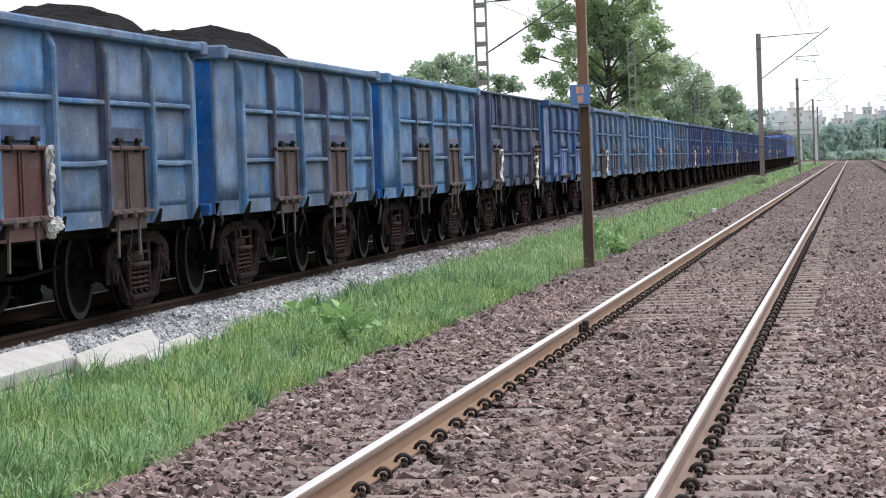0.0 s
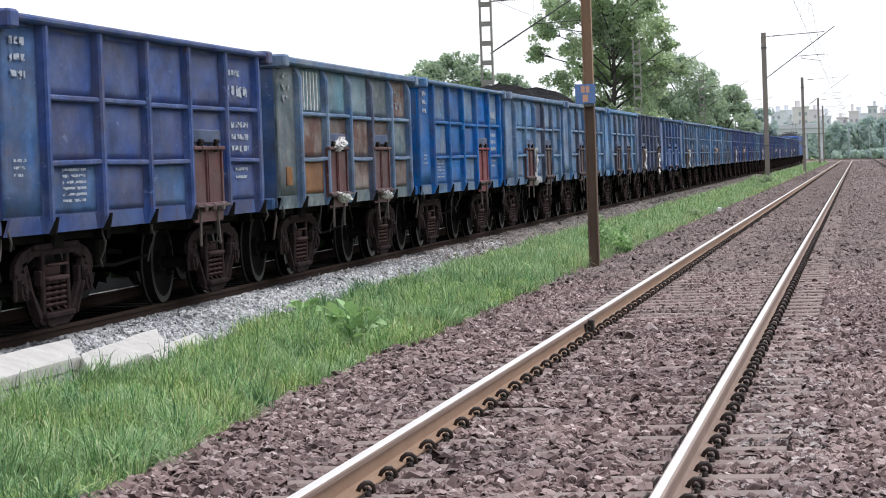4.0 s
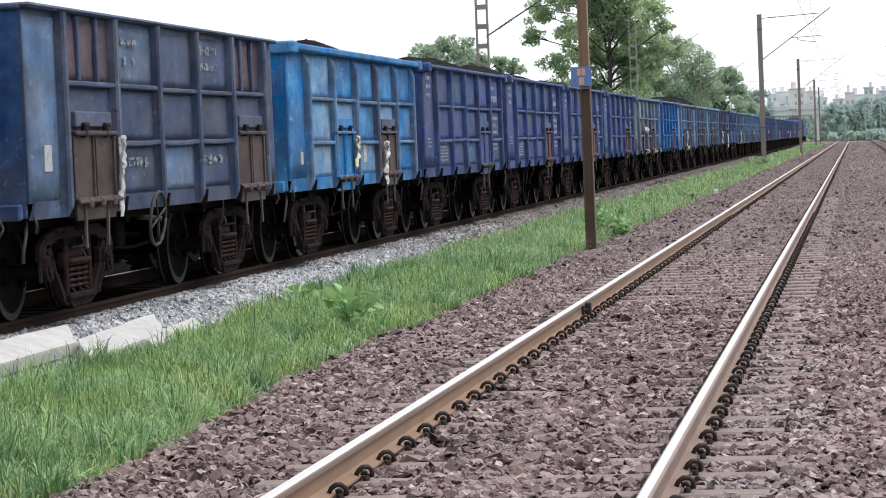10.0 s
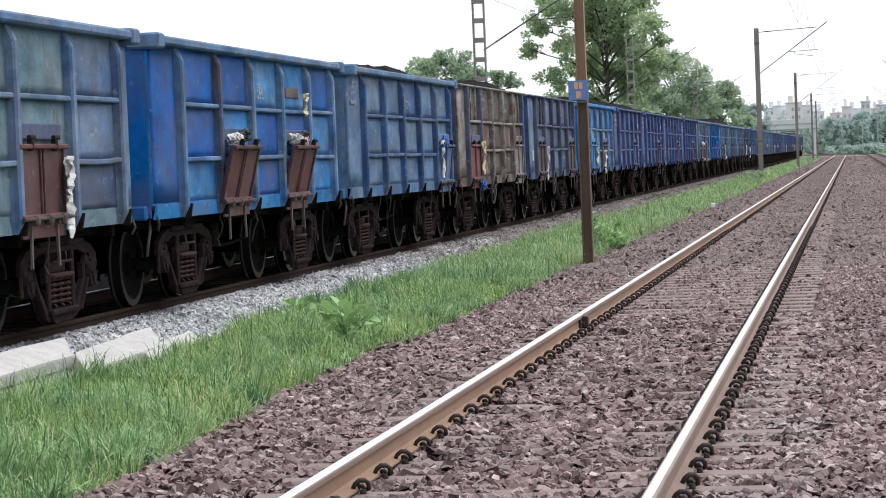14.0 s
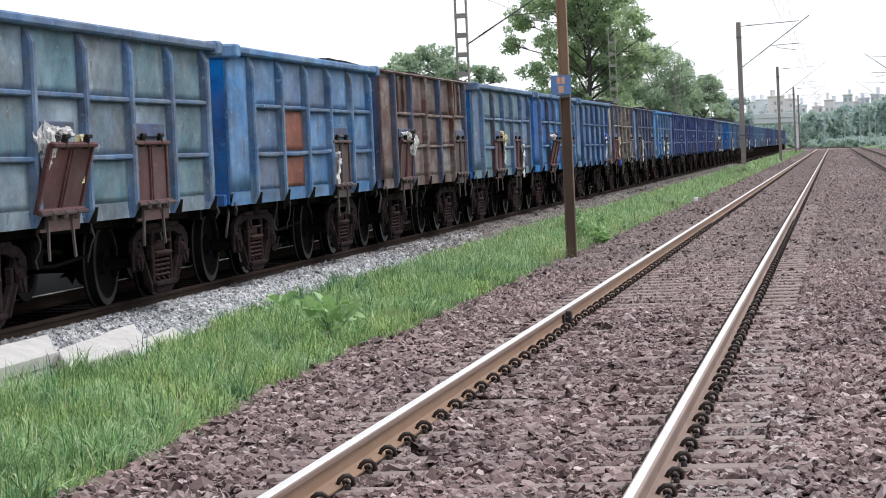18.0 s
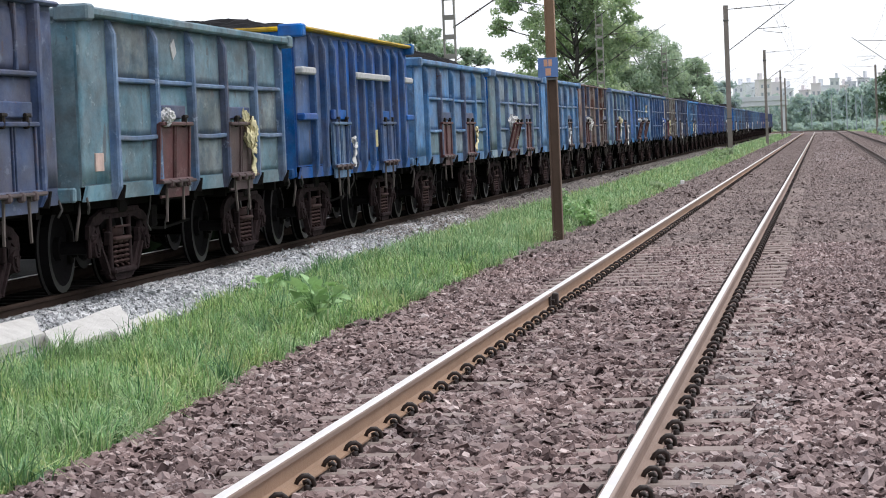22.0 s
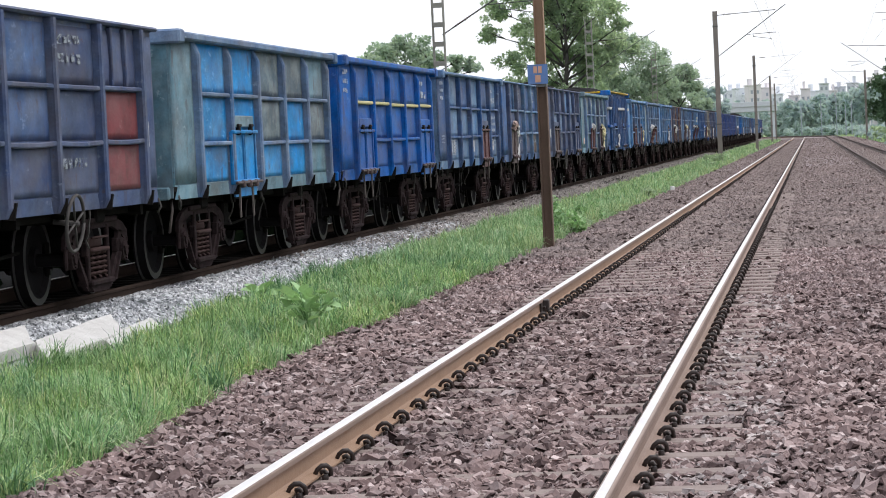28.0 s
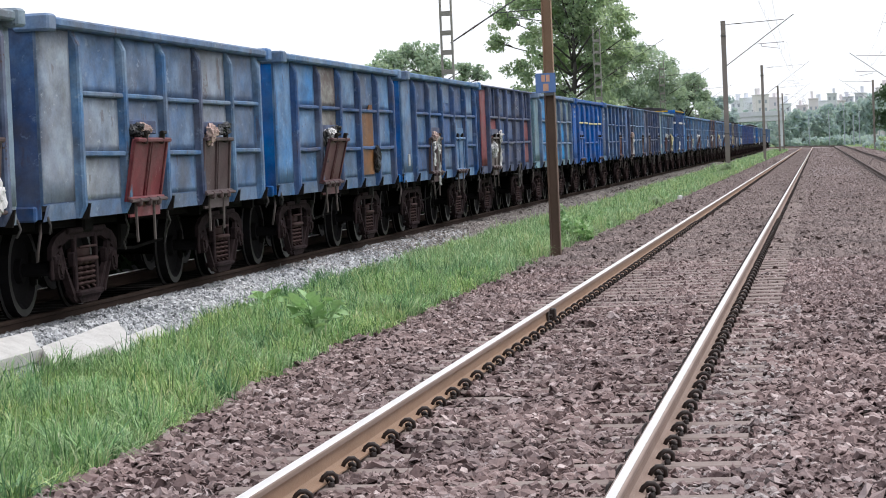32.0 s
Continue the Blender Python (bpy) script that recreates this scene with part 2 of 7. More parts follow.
M_TUFT = island_mat("coarse_tuft_blade", [(0.045, 0.115, 0.055), (0.10, 0.22, 0.105), (0.17, 0.33, 0.16), (0.26, 0.43, 0.23), (0.07, 0.17, 0.08)], 0.5, 0.1, 40.0, 0.28)
# far verge: paler, greyer greens, the distance haze mixed into the colour
M_FARGRASS = island_mat("hazed_verge_grass", [(0.12, 0.24, 0.115), (0.20, 0.355, 0.175), (0.29, 0.45, 0.245), (0.38, 0.53, 0.33), (0.40, 0.48, 0.32)], 0.6, 0.1, 40.0, 0.3, (1.15, 1.04, 0.92))
# lighter and greyer than real leaves: haze is mixed into the colour
M_LEAF = island_mat("tree_leaf", [(0.30, 0.395, 0.325), (0.37, 0.475, 0.37), (0.44, 0.55, 0.42), (0.52, 0.62, 0.48), (0.33, 0.425, 0.34)], 0.8, 0.1, 40.0, 0.75)
M_BROADLEAF = island_mat("broad_leaf", [(0.12, 0.25, 0.10), (0.24, 0.41, 0.18), (0.36, 0.54, 0.28), (0.49, 0.65, 0.40)], 0.5, 0.1, 40.0, 0.3)
# bed darkened so that the gaps between the near stones look shaded
M_SOIL = plain("ballast_bed", (0.10, 0.075, 0.070), 0.95, 0, 0.45, 2.0, 30.0, 0.8)
M_GROUND = plain("grassy_earth", (0.10, 0.17, 0.05), 0.95, 0, 0.5, 0.8, 18.0, 0.8, (0.15, 0.18, 0.075))
# near-black bed: shade under and behind the train put into the colour
M_SHADEBED = plain("shade_black_bed", (0.004, 0.004, 0.004), 0.95, 0, 0.5, 2.0, 30.0, 0.8)
# the same bed farther off, without the darkening for gaps
M_FARBED = plain("light_ballast_bed", (0.20, 0.157, 0.149), 0.95, 0, 0.4, 1.2, 16.0, 0.8, (0.16, 0.124, 0.118))
M_DULLBED = plain("dull_ballast_bed", (0.20, 0.18, 0.168), 0.95, 0, 0.5, 2.0, 30.0, 0.8)
M_GREYBED = plain("grey_ballast_bed", (0.24, 0.245, 0.255), 0.95, 0, 0.5, 2.0, 30.0, 0.8)
M_SLEEPER = plain("weathered_concrete_sleeper", (0.20, 0.155, 0.14), 0.9, 0, 0.4, 3.0, 40.0, 0.4, (0.28, 0.225, 0.205))
# sleepers below the train, their colour darkened by the wagons' shade
M_SHADESLEEPER = plain("shade_dark_sleeper", (0.016, 0.014, 0.013), 0.9, 0, 0.4, 3.0, 40.0, 0.4)
M_RAIL = plain("rail_rust", (0.24, 0.148, 0.094), 0.75, 0.0, 0.35, 3.0, 60.0, 0.3, (0.30, 0.19, 0.125))
M_PALERAIL = plain("dusty_rail_rust", (0.20, 0.135, 0.105), 0.75, 0.0, 0.25, 3.0, 60.0, 0.3, (0.27, 0.19, 0.155))
M_HEAD = plain("polished_rail_head", (0.70, 0.67, 0.65), 0.38, 0.3, 0.2, 2.0, 60.0, 0.05)
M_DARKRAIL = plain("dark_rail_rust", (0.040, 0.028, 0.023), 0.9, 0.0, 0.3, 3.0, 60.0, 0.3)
M_SIDERAIL = plain("brown_rail_rust", (0.10, 0.072, 0.062), 0.85, 0.0, 0.3, 3.0, 60.0, 0.3)
M_CLIP = plain("oiled_clip_steel", (0.030, 0.020, 0.017), 0.55, 0.2, 0.3, 20.0, 90.0, 0.2)
M_SLAB = plain("pale_concrete", (0.58, 0.565, 0.545), 0.9, 0, 0.32, 5.0, 28.0, 0.8, (0.42, 0.40, 0.385))
M_COAL = island_mat("coal_lump", [(0.010, 0.010, 0.011), (0.020, 0.020, 0.022), (0.045, 0.045, 0.049), (0.014, 0.014, 0.016)], 0.7, 1.0, 22.0)
M_UNDER = plain("black_underframe", (0.010, 0.009, 0.0085), 0.9, 0.0, 0.5, 3.0, 40.0, 0.3)
M_BOGIE = plain("rusty_cast_bogie", (0.030, 0.0205, 0.0215), 0.9, 0.0, 0.6, 8.0, 40.0, 0.6, (0.006, 0.005, 0.0055))
M_SPRING = plain("brown_coil_spring", (0.055, 0.035, 0.034), 0.8, 0.0, 0.4, 6.0, 40.0, 0.3)
M_WHEEL = plain("dark_wheel_steel", (0.011, 0.010, 0.011), 0.7, 0.0, 0.4, 3.0, 40.0, 0.2)
M_TREAD = plain("worn_wheel_rim", (0.05, 0.047, 0.048), 0.45, 0.5, 0.3, 3.0, 40.0, 0.1)
M_BARK = plain("dark_bark", (0.06, 0.055, 0.05), 0.95, 0, 0.4, 1.5, 12.0, 1.0)
M_MAST = plain("rusty_steel_mast", (0.235, 0.145, 0.092), 0.7, 0.0, 0.4, 1.2, 25.0, 0.4, (0.32, 0.20, 0.125))
M_MASTDARK = plain("dark_brown_mast_coat", (0.105, 0.065, 0.046), 0.8, 0.0, 0.4, 1.5, 25.0, 0.4, (0.15, 0.095, 0.068))
M_MASTGREY = plain("dull_galvanised_mast", (0.225, 0.195, 0.175), 0.65, 0.15, 0.3, 1.2, 25.0, 0.3)
M_LATTICE = plain("grey_lattice_steel", (0.26, 0.25, 0.22), 0.65, 0.2, 0.3, 1.0, 20.0, 0.3)
M_INSUL = plain("brown_glazed_insulator", (0.05, 0.032, 0.028), 0.25, 0, 0.2, 5.0, 30.0, 0.1)
M_WIRE = plain("dark_wire", (0.10, 0.10, 0.10), 0.6, 0.3, 0.2, 5.0, 30.0, 0.1)
M_SIGN = plain("faded_blue_enamel", (0.10, 0.19, 0.42), 0.45, 0, 0.25, 6.0, 50.0, 0.1)
M_SIGNMARK = plain("faded_orange_paint", (0.60, 0.33, 0.22), 0.6, 0, 0.25, 12.0, 50.0, 0.1)
M_CLOTH = plain("dirty_white_plastic", (0.66, 0.65, 0.65), 0.7, 0, 0.4, 9.0, 30.0, 0.8)
M_PINKCLOTH = plain("pinkish_rag", (0.55, 0.40, 0.36), 0.85, 0, 0.35, 8.0, 40.0, 0.6)
M_YELLOWCLOTH = plain("yellow_rag", (0.68, 0.61, 0.38), 0.8, 0, 0.45, 8.0, 40.0, 0.5)
M_BLUECLOTH = plain("blue_rag", (0.05, 0.12, 0.38), 0.8, 0, 0.35, 8.0, 40.0, 0.5)
M_DARKCLOTH = plain("black_plastic_rag", (0.03, 0.03, 0.032), 0.5, 0, 0.35, 8.0, 40.0, 0.5)
M_DOOR = wagon_paint("red_oxide_door", (0.094, 0.042, 0.045), (0.118, 0.064, 0.065), 0.22, 0.5)
M_BROWNDOOR = wagon_paint("brown_rust_door", (0.064, 0.041, 0.043), (0.088, 0.065, 0.065), 0.3, 0.5)
M_BRIGHTRED = wagon_paint("faded_red_door", (0.185, 0.056, 0.064), (0.205, 0.085, 0.09), 0.28, 0.55)
M_ORANGE = wagon_paint("orange_rust_plate", (0.19, 0.095, 0.050), (0.26, 0.14, 0.072), 0.45, 0.6)
M_RUSTPANEL = wagon_paint("rusted_panel", (0.075, 0.046, 0.040), (0.14, 0.125, 0.118), 0.4, 0.5, peel=True)
M_YELLOW = wagon_paint("yellow_rim_paint", (0.52, 0.34, 0.06), (0.56, 0.42, 0.14), 0.15, 0.3)
M_IRON = plain("black_iron_fitting", (0.035, 0.030, 0.028), 0.7, 0.3, 0.3, 9.0, 60.0, 0.2)
M_DULLBAR = plain("dusty_brown_bar", (0.105, 0.085, 0.078), 0.85, 0.0, 0.4, 9.0, 60.0, 0.2)
M_GREYIRON = plain("dusty_grey_iron", (0.060, 0.054, 0.052), 0.8, 0.1, 0.4, 9.0, 60.0, 0.2)

def worn_letters(name, col, bare):
    """Stencil paint that has flaked away in spots."""
    mat = plain(name, col, 0.8, 0, 0.3, 14.0, 60.0, 0.1)
    n, l = mat.node_tree.nodes, mat.node_tree.links
    vec, _ = coords(n, l, (1.0, 0.5, 1.0))
    flake = noise_node(n, l, vec, 16.0, 4.0, 0.6)
    ms, gone = n.new("ShaderNodeMixShader"), n.new("ShaderNodeBsdfTransparent")
    l.new(ramp(n, l, flake.outputs[0], bare - 0.04, bare + 0.04).outputs[0], ms.inputs[0])
    l.new(gone.outputs[0], ms.inputs[1])
    l.new(n["Principled BSDF"].outputs[0], ms.inputs[2])
    l.new(ms.outputs[0], n["Material Output"].inputs[0])
    return mat


M_WHITE = worn_letters("old_white_lettering", (0.36, 0.40, 0.48), 0.44)
M_DIMWHITE = worn_letters("faded_lettering", (0.24, 0.27, 0.31), 0.5)
M_PALESTONE = island_mat("dusty_pale_stone", [(0.24, 0.20, 0.195), (0.33, 0.285, 0.28), (0.42, 0.375, 0.37), (0.18, 0.145, 0.14)])
M_DRYGRASS = island_mat("dry_grass_blade", [(0.30, 0.34, 0.15), (0.42, 0.40, 0.22), (0.26, 0.36, 0.15), (0.50, 0.46, 0.30)], 0.6, 0.1, 40.0, 0.4)
M_HEADSIDE = plain("worn_rail_head_side", (0.27, 0.195, 0.16), 0.6, 0.1, 0.25, 2.0, 60.0, 0.1)
# almost no sheen on the darkest materials, so the train's underside stays black
for dark_mat in (M_UNDER, M_BOGIE, M_SPRING, M_WHEEL, M_TREAD, M_COAL, M_SHADEBED, M_SHADESLEEPER, M_IRON, M_DARKRAIL):
    dark_mat.node_tree.nodes["Principled BSDF"].inputs["Specular IOR Level"].default_value = 0.03
M_PAPER = plain("weathered_paper", (0.46, 0.46, 0.47), 0.85, 0, 0.4, 12.0, 50.0, 0.3)

# ---------------------------------------------------------------- plan
# z = 0 is the top of the rails; +y runs along the tracks; the lines are straight up to BEND and then curve to the left.
BEND, BEND_R = 395.0, 420.0
TRACK_X = (0.0, -7.48, 5.2)
GAUGE, SPACING = 1.676, 0.632
BED = -0.215                              # top of the ballast between the sleepers


def along(s, x):
    """Place and heading (degrees) at the distance s along a track that lies at x."""
    if s <= BEND:
        return Vector((x, s, 0)), 0.0
    a = (s - BEND) / (BEND_R + x)
    return Vector((-BEND_R + (BEND_R + x) * math.cos(a), BEND + (BEND_R + x) * math.sin(a), 0)), math.degrees(a)


# ---------------------------------------------------------------- ground
def ground_height(x, y):
    """The cross-section of the formation: a ballast bed under each track, a low grassy strip between."""
    h = -0.36
    for cx, half in ((0.0, 2.35), (-7.48, 1.62), (5.2, 2.6)):
        d = abs(x - cx) - half
        h = max(h, BED - 0.03 - max(0.0, d) * 0.36)
    if x > 0.0:
        h = max(h, BED - 0.05) if x < 8.5 else max(h, BED - 0.05 - (x - 8.5) * 0.2)
    if x < -9.5:
        h = -0.55
    if x > 14 or x < -30:
        h = -0.6
    return max(h, -0.9)


def make_ground():
    xs = [-3000, -900, -300, -120, -60, -30, -20, -14] + [-11 + 0.25 * i for i in range(100)] + [15, 20, 30, 60, 120, 300, 900, 3000]
    ys = [-600, -200, -60, -20] + [2.0 * i for i in range(0, 60)] + [120 + 12 * i for i in range(40)] + [640, 800, 1200, 2000, 4500]
    vs, fs = [], []
    for y in ys:
        for x in xs:
            wob = 0.03 * noise.noise((x * 0.9, y * 0.5, 0.3)) if -12 < x < 15 else 0
            bx = x
            if y > BEND:       # the formation follows the curve
                bx = math.hypot(x + BEND_R, y - BEND) - BEND_R if x > -BEND_R else x
            vs.append((x, y, ground_height(bx, y) + wob))
    n = len(xs)
    fs = [(j * n + i, j * n + i + 1, (j + 1) * n + i + 1, (j + 1) * n + i) for j in range(len(ys) - 1) for i in range(n - 1)]
    me = bpy.data.meshes.new("ground")
    me.from_pydata(vs, [], fs)
    me.materials.append(M_GROUND)
    me.materials.append(M_SOIL)
    me.materials.append(M_GREYBED)
    me.materials.append(M_SHADEBED)
    me.materials.append(M_DULLBED)
    me.materials.append(M_FARBED)
    for p in me.polygons:
        c = p.center
        cx = math.hypot(c.x + BEND_R, c.y - BEND) - BEND_R if c.y > BEND and c.x > -BEND_R else c.x
        # index 3 is the strip painted black with the train's shade
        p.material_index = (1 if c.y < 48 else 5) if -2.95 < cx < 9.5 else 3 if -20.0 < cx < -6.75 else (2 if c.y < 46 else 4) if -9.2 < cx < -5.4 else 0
    me.polygons.foreach_set("use_smooth", [True] * len(me.polygons))
    ob = new("ground", me)
    return tagged(ob, "earth formation with ballast beds and a grassy strip", "ground", kind="structure")


ground = make_ground()


def scatter_stones(name, material, n, xy, size, label, rng, height=None, lift=0.2, coarse=False):
    """Loose angular stones, each a squashed eight-sided lump."""
    base = np.array([(1, 0, 0), (-1, 0, 0), (0, 1, 0), (0, -1, 0), (0, 0, 1), (0, 0, -1),
                     (.62, .62, .55), (-.62, .6, .5), (-.6, -.64, .58), (.6, -.6, .5)], float)
    faces = np.array([(0, 6, 4), (6, 2, 4), (2, 7, 4), (7, 1, 4), (1, 8, 4), (8, 3, 4), (3, 9, 4), (9, 0, 4),
                      (0, 2, 6), (2, 1, 7), (1, 3, 8), (3, 0, 9)])
    if coarse:
        base = np.array([(1, 0.1, -.3), (0, 1, -.3), (-1, -0.1, -.3), (0.1, -1, -.3), (.2, .1, .8), (-.25, -.15, .7)], float)
        faces = np.array([(0, 1, 4), (1, 5, 4), (1, 2, 5), (2, 3, 5), (3, 4, 5), (3, 0, 4)])
    n = len(xy)
    s = size * rng.lognormal(0, 0.27, n)[:, None, None]
    jig = 1 + rng.normal(0, 0.15, (n, len(base), 3))
    v = base[None] * jig * s * rng.uniform([.8, .7, .50], [1.4, 1.15, .95], (n, 1, 3))
    ax = rng.normal(0, 1, (n, 3)) * ([0.12, 0.12, 1.0] if coarse else [0.3, 0.3, 1.0])
    ax /= np.linalg.norm(ax, axis=1)[:, None]
    an = rng.uniform(0, 6.28, n)
    c, si = np.cos(an)[:, None, None], np.sin(an)[:, None, None]
    k = ax[:, None, :]
    v = v * c + np.cross(np.broadcast_to(k, v.shape), v) * si + k * (v * k).sum(-1, keepdims=True) * (1 - c)
    z = np.array([height(x, y) for x, y in xy])
    v[:, :, 0] += xy[:, :1]
    v[:, :, 1] += xy[:, 1:]
    v[:, :, 2] += z[:, None] + size * (lift + (0 if coarse else 1) * rng.uniform(-0.55, 0.65, n))[:, None]
    f = faces[None] + (np.arange(n) * len(base))[:, None, None]
    ob = new(name, fast_mesh(name, v.reshape(-1, 3), f.reshape(-1, 3), material))
    return tagged(ob, label, "ballast", kind="stuff")


def wedge_points(rng, bands):
    """Random places in bands (x0, x1, y0, y1, per square metre); x1 may grow with y by the last number."""
    out = []
    for x0, x1, y0, y1, dens, grow in bands:
        n = int((x1 - x0 + grow * (y0 + y1) / 2) * (y1 - y0) * dens)
        y = rng.uniform(y0, y1, n)
        out.append(np.stack([x0 + rng.uniform(0, 1, n) * (x1 - x0 + grow * y), y], 1))
    return np.concatenate(out)


def sleeper_dip(x, y):
    """Stones lie lower over the sleepers so that their tops show."""
    u = (y - SLEEPER_Y0) / SPACING
    seat = abs(abs(x) - 0.88) < 0.44 + 0.30 * noise.noise((x * 1.5, y * 1.3, 9.0))
    on = abs(u - round(u)) * SPACING < 0.12 and abs(x) < 1.42
    return ground_height(x, y) + (-0.075 if on and abs(x) > 1.12 else -0.055 if on and seat else 0.036 if abs(x) < 0.75 else 0.025) + 0.022 * noise.noise((x * 1.7, y * 1.7, 4.0))


SLEEPER_Y0 = 11.99 - 28 * SPACING
rng = np.random.default_rng(7)
pts = wedge_points(rng, [(-3.0, 2.0, 9.0, 20.0, 740, 0.05), (-3.0, 2.0, 20.0, 26.0, 520, 0.05)])
scatter_stones("brown_ballast", M_STONE, 0, pts, 0.0295, "reddish brown crushed-stone track ballast", rng, sleeper_dip)
pts = wedge_points(rng, [(-3.0, 2.0, 26.0, 36.0, 430, 0.05)])
scatter_stones("brown_ballast", M_STONE, 0, pts, 0.029, "reddish brown crushed-stone track ballast", rng, sleeper_dip, coarse=True)
pts = wedge_points(rng, [(-3.1, 2.2, 36.0, 62.0, 150, 0.05), (-3.1, 2.2, 62.0, 110.0, 36, 0.06), (-3.1, 3.0, 110.0, 210.0, 8, 0.06)])
near_pts = wedge_points(rng, [(-3.0, 7.0, -6.0, 9.0, 95, 0)])
far_pts = wedge_points(rng, [(-3.1, 9.0, 150.0, 400.0, 3, 0)])
scatter_stones("far_brown_ballast", M_FARSTONE, 0, pts, 0.044, "brown crushed-stone track ballast", rng, sleeper_dip, coarse=True)
scatter_stones("brown_ballast_behind", M_STONE, 0, near_pts, 0.045, "brown crushed-stone track ballast", rng, lambda x, y: sleeper_dip(x, y) - 0.02, coarse=True)
scatter_stones("farthest_brown_ballast", M_FARSTONE, 0, far_pts, 0.085, "far brown crushed-stone track ballast", rng, lambda x, y: ground_height(x, y) - 0.02, coarse=True)
pts = wedge_points(rng, [(-6.75, -5.2, -6.0, 16.0, 160, 0), (-6.62, -5.2, 16.0, 42.0, 1100, 0), (-6.62, -5.3, 42.0, 90.0, 420, 0), (-6.75, -5.4, 90.0, 200.0, 60, 0)])
keep = np.array([x < -5.5 + 0.3 * noise.noise((y * 0.35, 2.0, 0)) for x, y in pts])
dull = np.array([y + 9.0 * noise.noise((x * 1.2, y * 0.3, 3.0)) + rng.normal(0, 5.0) > 47.0 for x, y in pts])
scatter_stones("dull_ballast", M_DULLSTONE, 0, pts[keep & dull], 0.031, "dusty grey-brown crushed stone beside the far train", rng,
               lambda x, y: ground_height(x, y) + 0.02 + 0.085 * max(0.0, min(1.0, (-5.75 - x) / 0.3)), coarse=True)
scatter_stones("grey_ballast", M_GREY, 0, pts[keep & ~dull], 0.029, "pale grey crushed-stone ballast beside the train", rng,
               lambda x, y: ground_height(x, y) + 0.02 + 0.085 * max(0.0, min(1.0, (-5.75 - x) / 0.3)), coarse=True)

pts = wedge_points(rng, [(1.02, 1.6, 11.0, 26.0, 260, 0)])
keep = [i for i, (x, y) in enumerate(pts) if noise.noise((x * 2.2, y * 0.5, 6.0)) > -0.05]
scatter_stones("pale_ballast", M_PALESTONE, 0, pts[keep], 0.025, "pale dusty crushed stone beside one rail", rng,
               lambda x, y: sleeper_dip(x, y) + 0.012)


# ---------------------------------------------------------------- tracks
def rail_outline(side):
    """Half-symmetric flat-bottom rail; top at z = 0, centred on the rail."""
    half = [(0.0, -0.172), (0.068, -0.172), (0.068, -0.162), (0.022, -0.146), (0.0085, -0.128), (0.0085, -0.052), (0.033, -0.040), (0.036, -0.015), (0.033, -0.0065), (0.023, -0.001)]
    return half[1:] + [(-x, z) for x, z in half[:0:-1]]


def rail_mesh(name, cx, side, y0, y1, step):
    """A rail between two distances along a track, as head and body materials."""
    prof = rail_outline(side)
    n = len(prof)
    ss = [y0]
    while ss[-1] < y1 - 1e-6:
        ss.append(min(y1, ss[-1] + (step if ss[-1] >= BEND - step else max(step, min(40.0, BEND - ss[-1])))))
    vs = []
    for s in ss:
        for px, pz in prof:
            p, _ = along(s, cx + side * (GAUGE / 2 + 0.036) + px)
            vs.append((p.x, BEND + (p.y - BEND) if s > BEND else s, pz))
    fs = [(j * n + i, j * n + (i + 1) % n, (j + 1) * n + (i + 1) % n, (j + 1) * n + i) for j in range(len(ss) - 1) for i in range(n)]
    fs += [tuple(range(n)), tuple(range((len(ss) - 1) * n, len(ss) * n))[::-1]]
    me = bpy.data.meshes.new(name)
    me.from_pydata(vs, [], fs)
    bm = bmesh.new()
    bm.from_mesh(me)
    bmesh.ops.recalc_face_normals(bm, faces=bm.faces)
    bm.to_mesh(me)
    bm.free()
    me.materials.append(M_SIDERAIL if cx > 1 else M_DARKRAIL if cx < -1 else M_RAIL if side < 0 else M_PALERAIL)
    # train track: only the far rail's head is pale, its sky glint as colour
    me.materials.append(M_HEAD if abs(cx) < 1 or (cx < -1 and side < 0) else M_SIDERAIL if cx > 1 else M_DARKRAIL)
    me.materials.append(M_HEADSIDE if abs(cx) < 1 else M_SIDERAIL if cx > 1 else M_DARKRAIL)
    for p in me.polygons:
        if p.center.z > -0.03 and abs(p.normal.y) < 0.5:
            p.material_index = 1 if p.normal.z > (0.95 if side > 0 else 0.5) else 2
    return me


def clip_mesh():
    """A bent round-bar rail clip standing on the rail foot, open towards -x."""
    g = Geo()
    pts = [(-0.022, -0.035, -0.158), (0.0, -0.04, -0.122), (0.032, -0.036, -0.100), (0.066, -0.02, -0.100), (0.090, 0.004, -0.122),
           (0.094, 0.026, -0.160), (0.066, 0.044, -0.168), (0.040, 0.040, -0.140), (0.018, 0.020, -0.150)]
    g.tube(pts, 0.0175, 6)
    g.cbox(0.03, 0.075, -0.03, 0.03, -0.205, -0.160, 0.008)
    return g.mesh("clip", True)


def sleeper_mesh():
    g = Geo()
    for y0, y1, z0, z1 in ((-0.135, 0.135, -0.40, -0.195),):
        g.prism([(-0.135, -0.40), (0.135, -0.40), (0.105, -0.200), (0.085, -0.188), (-0.085, -0.188), (-0.105, -0.200)], 0, -1.37, 1.37)
    return g.mesh("sleeper")


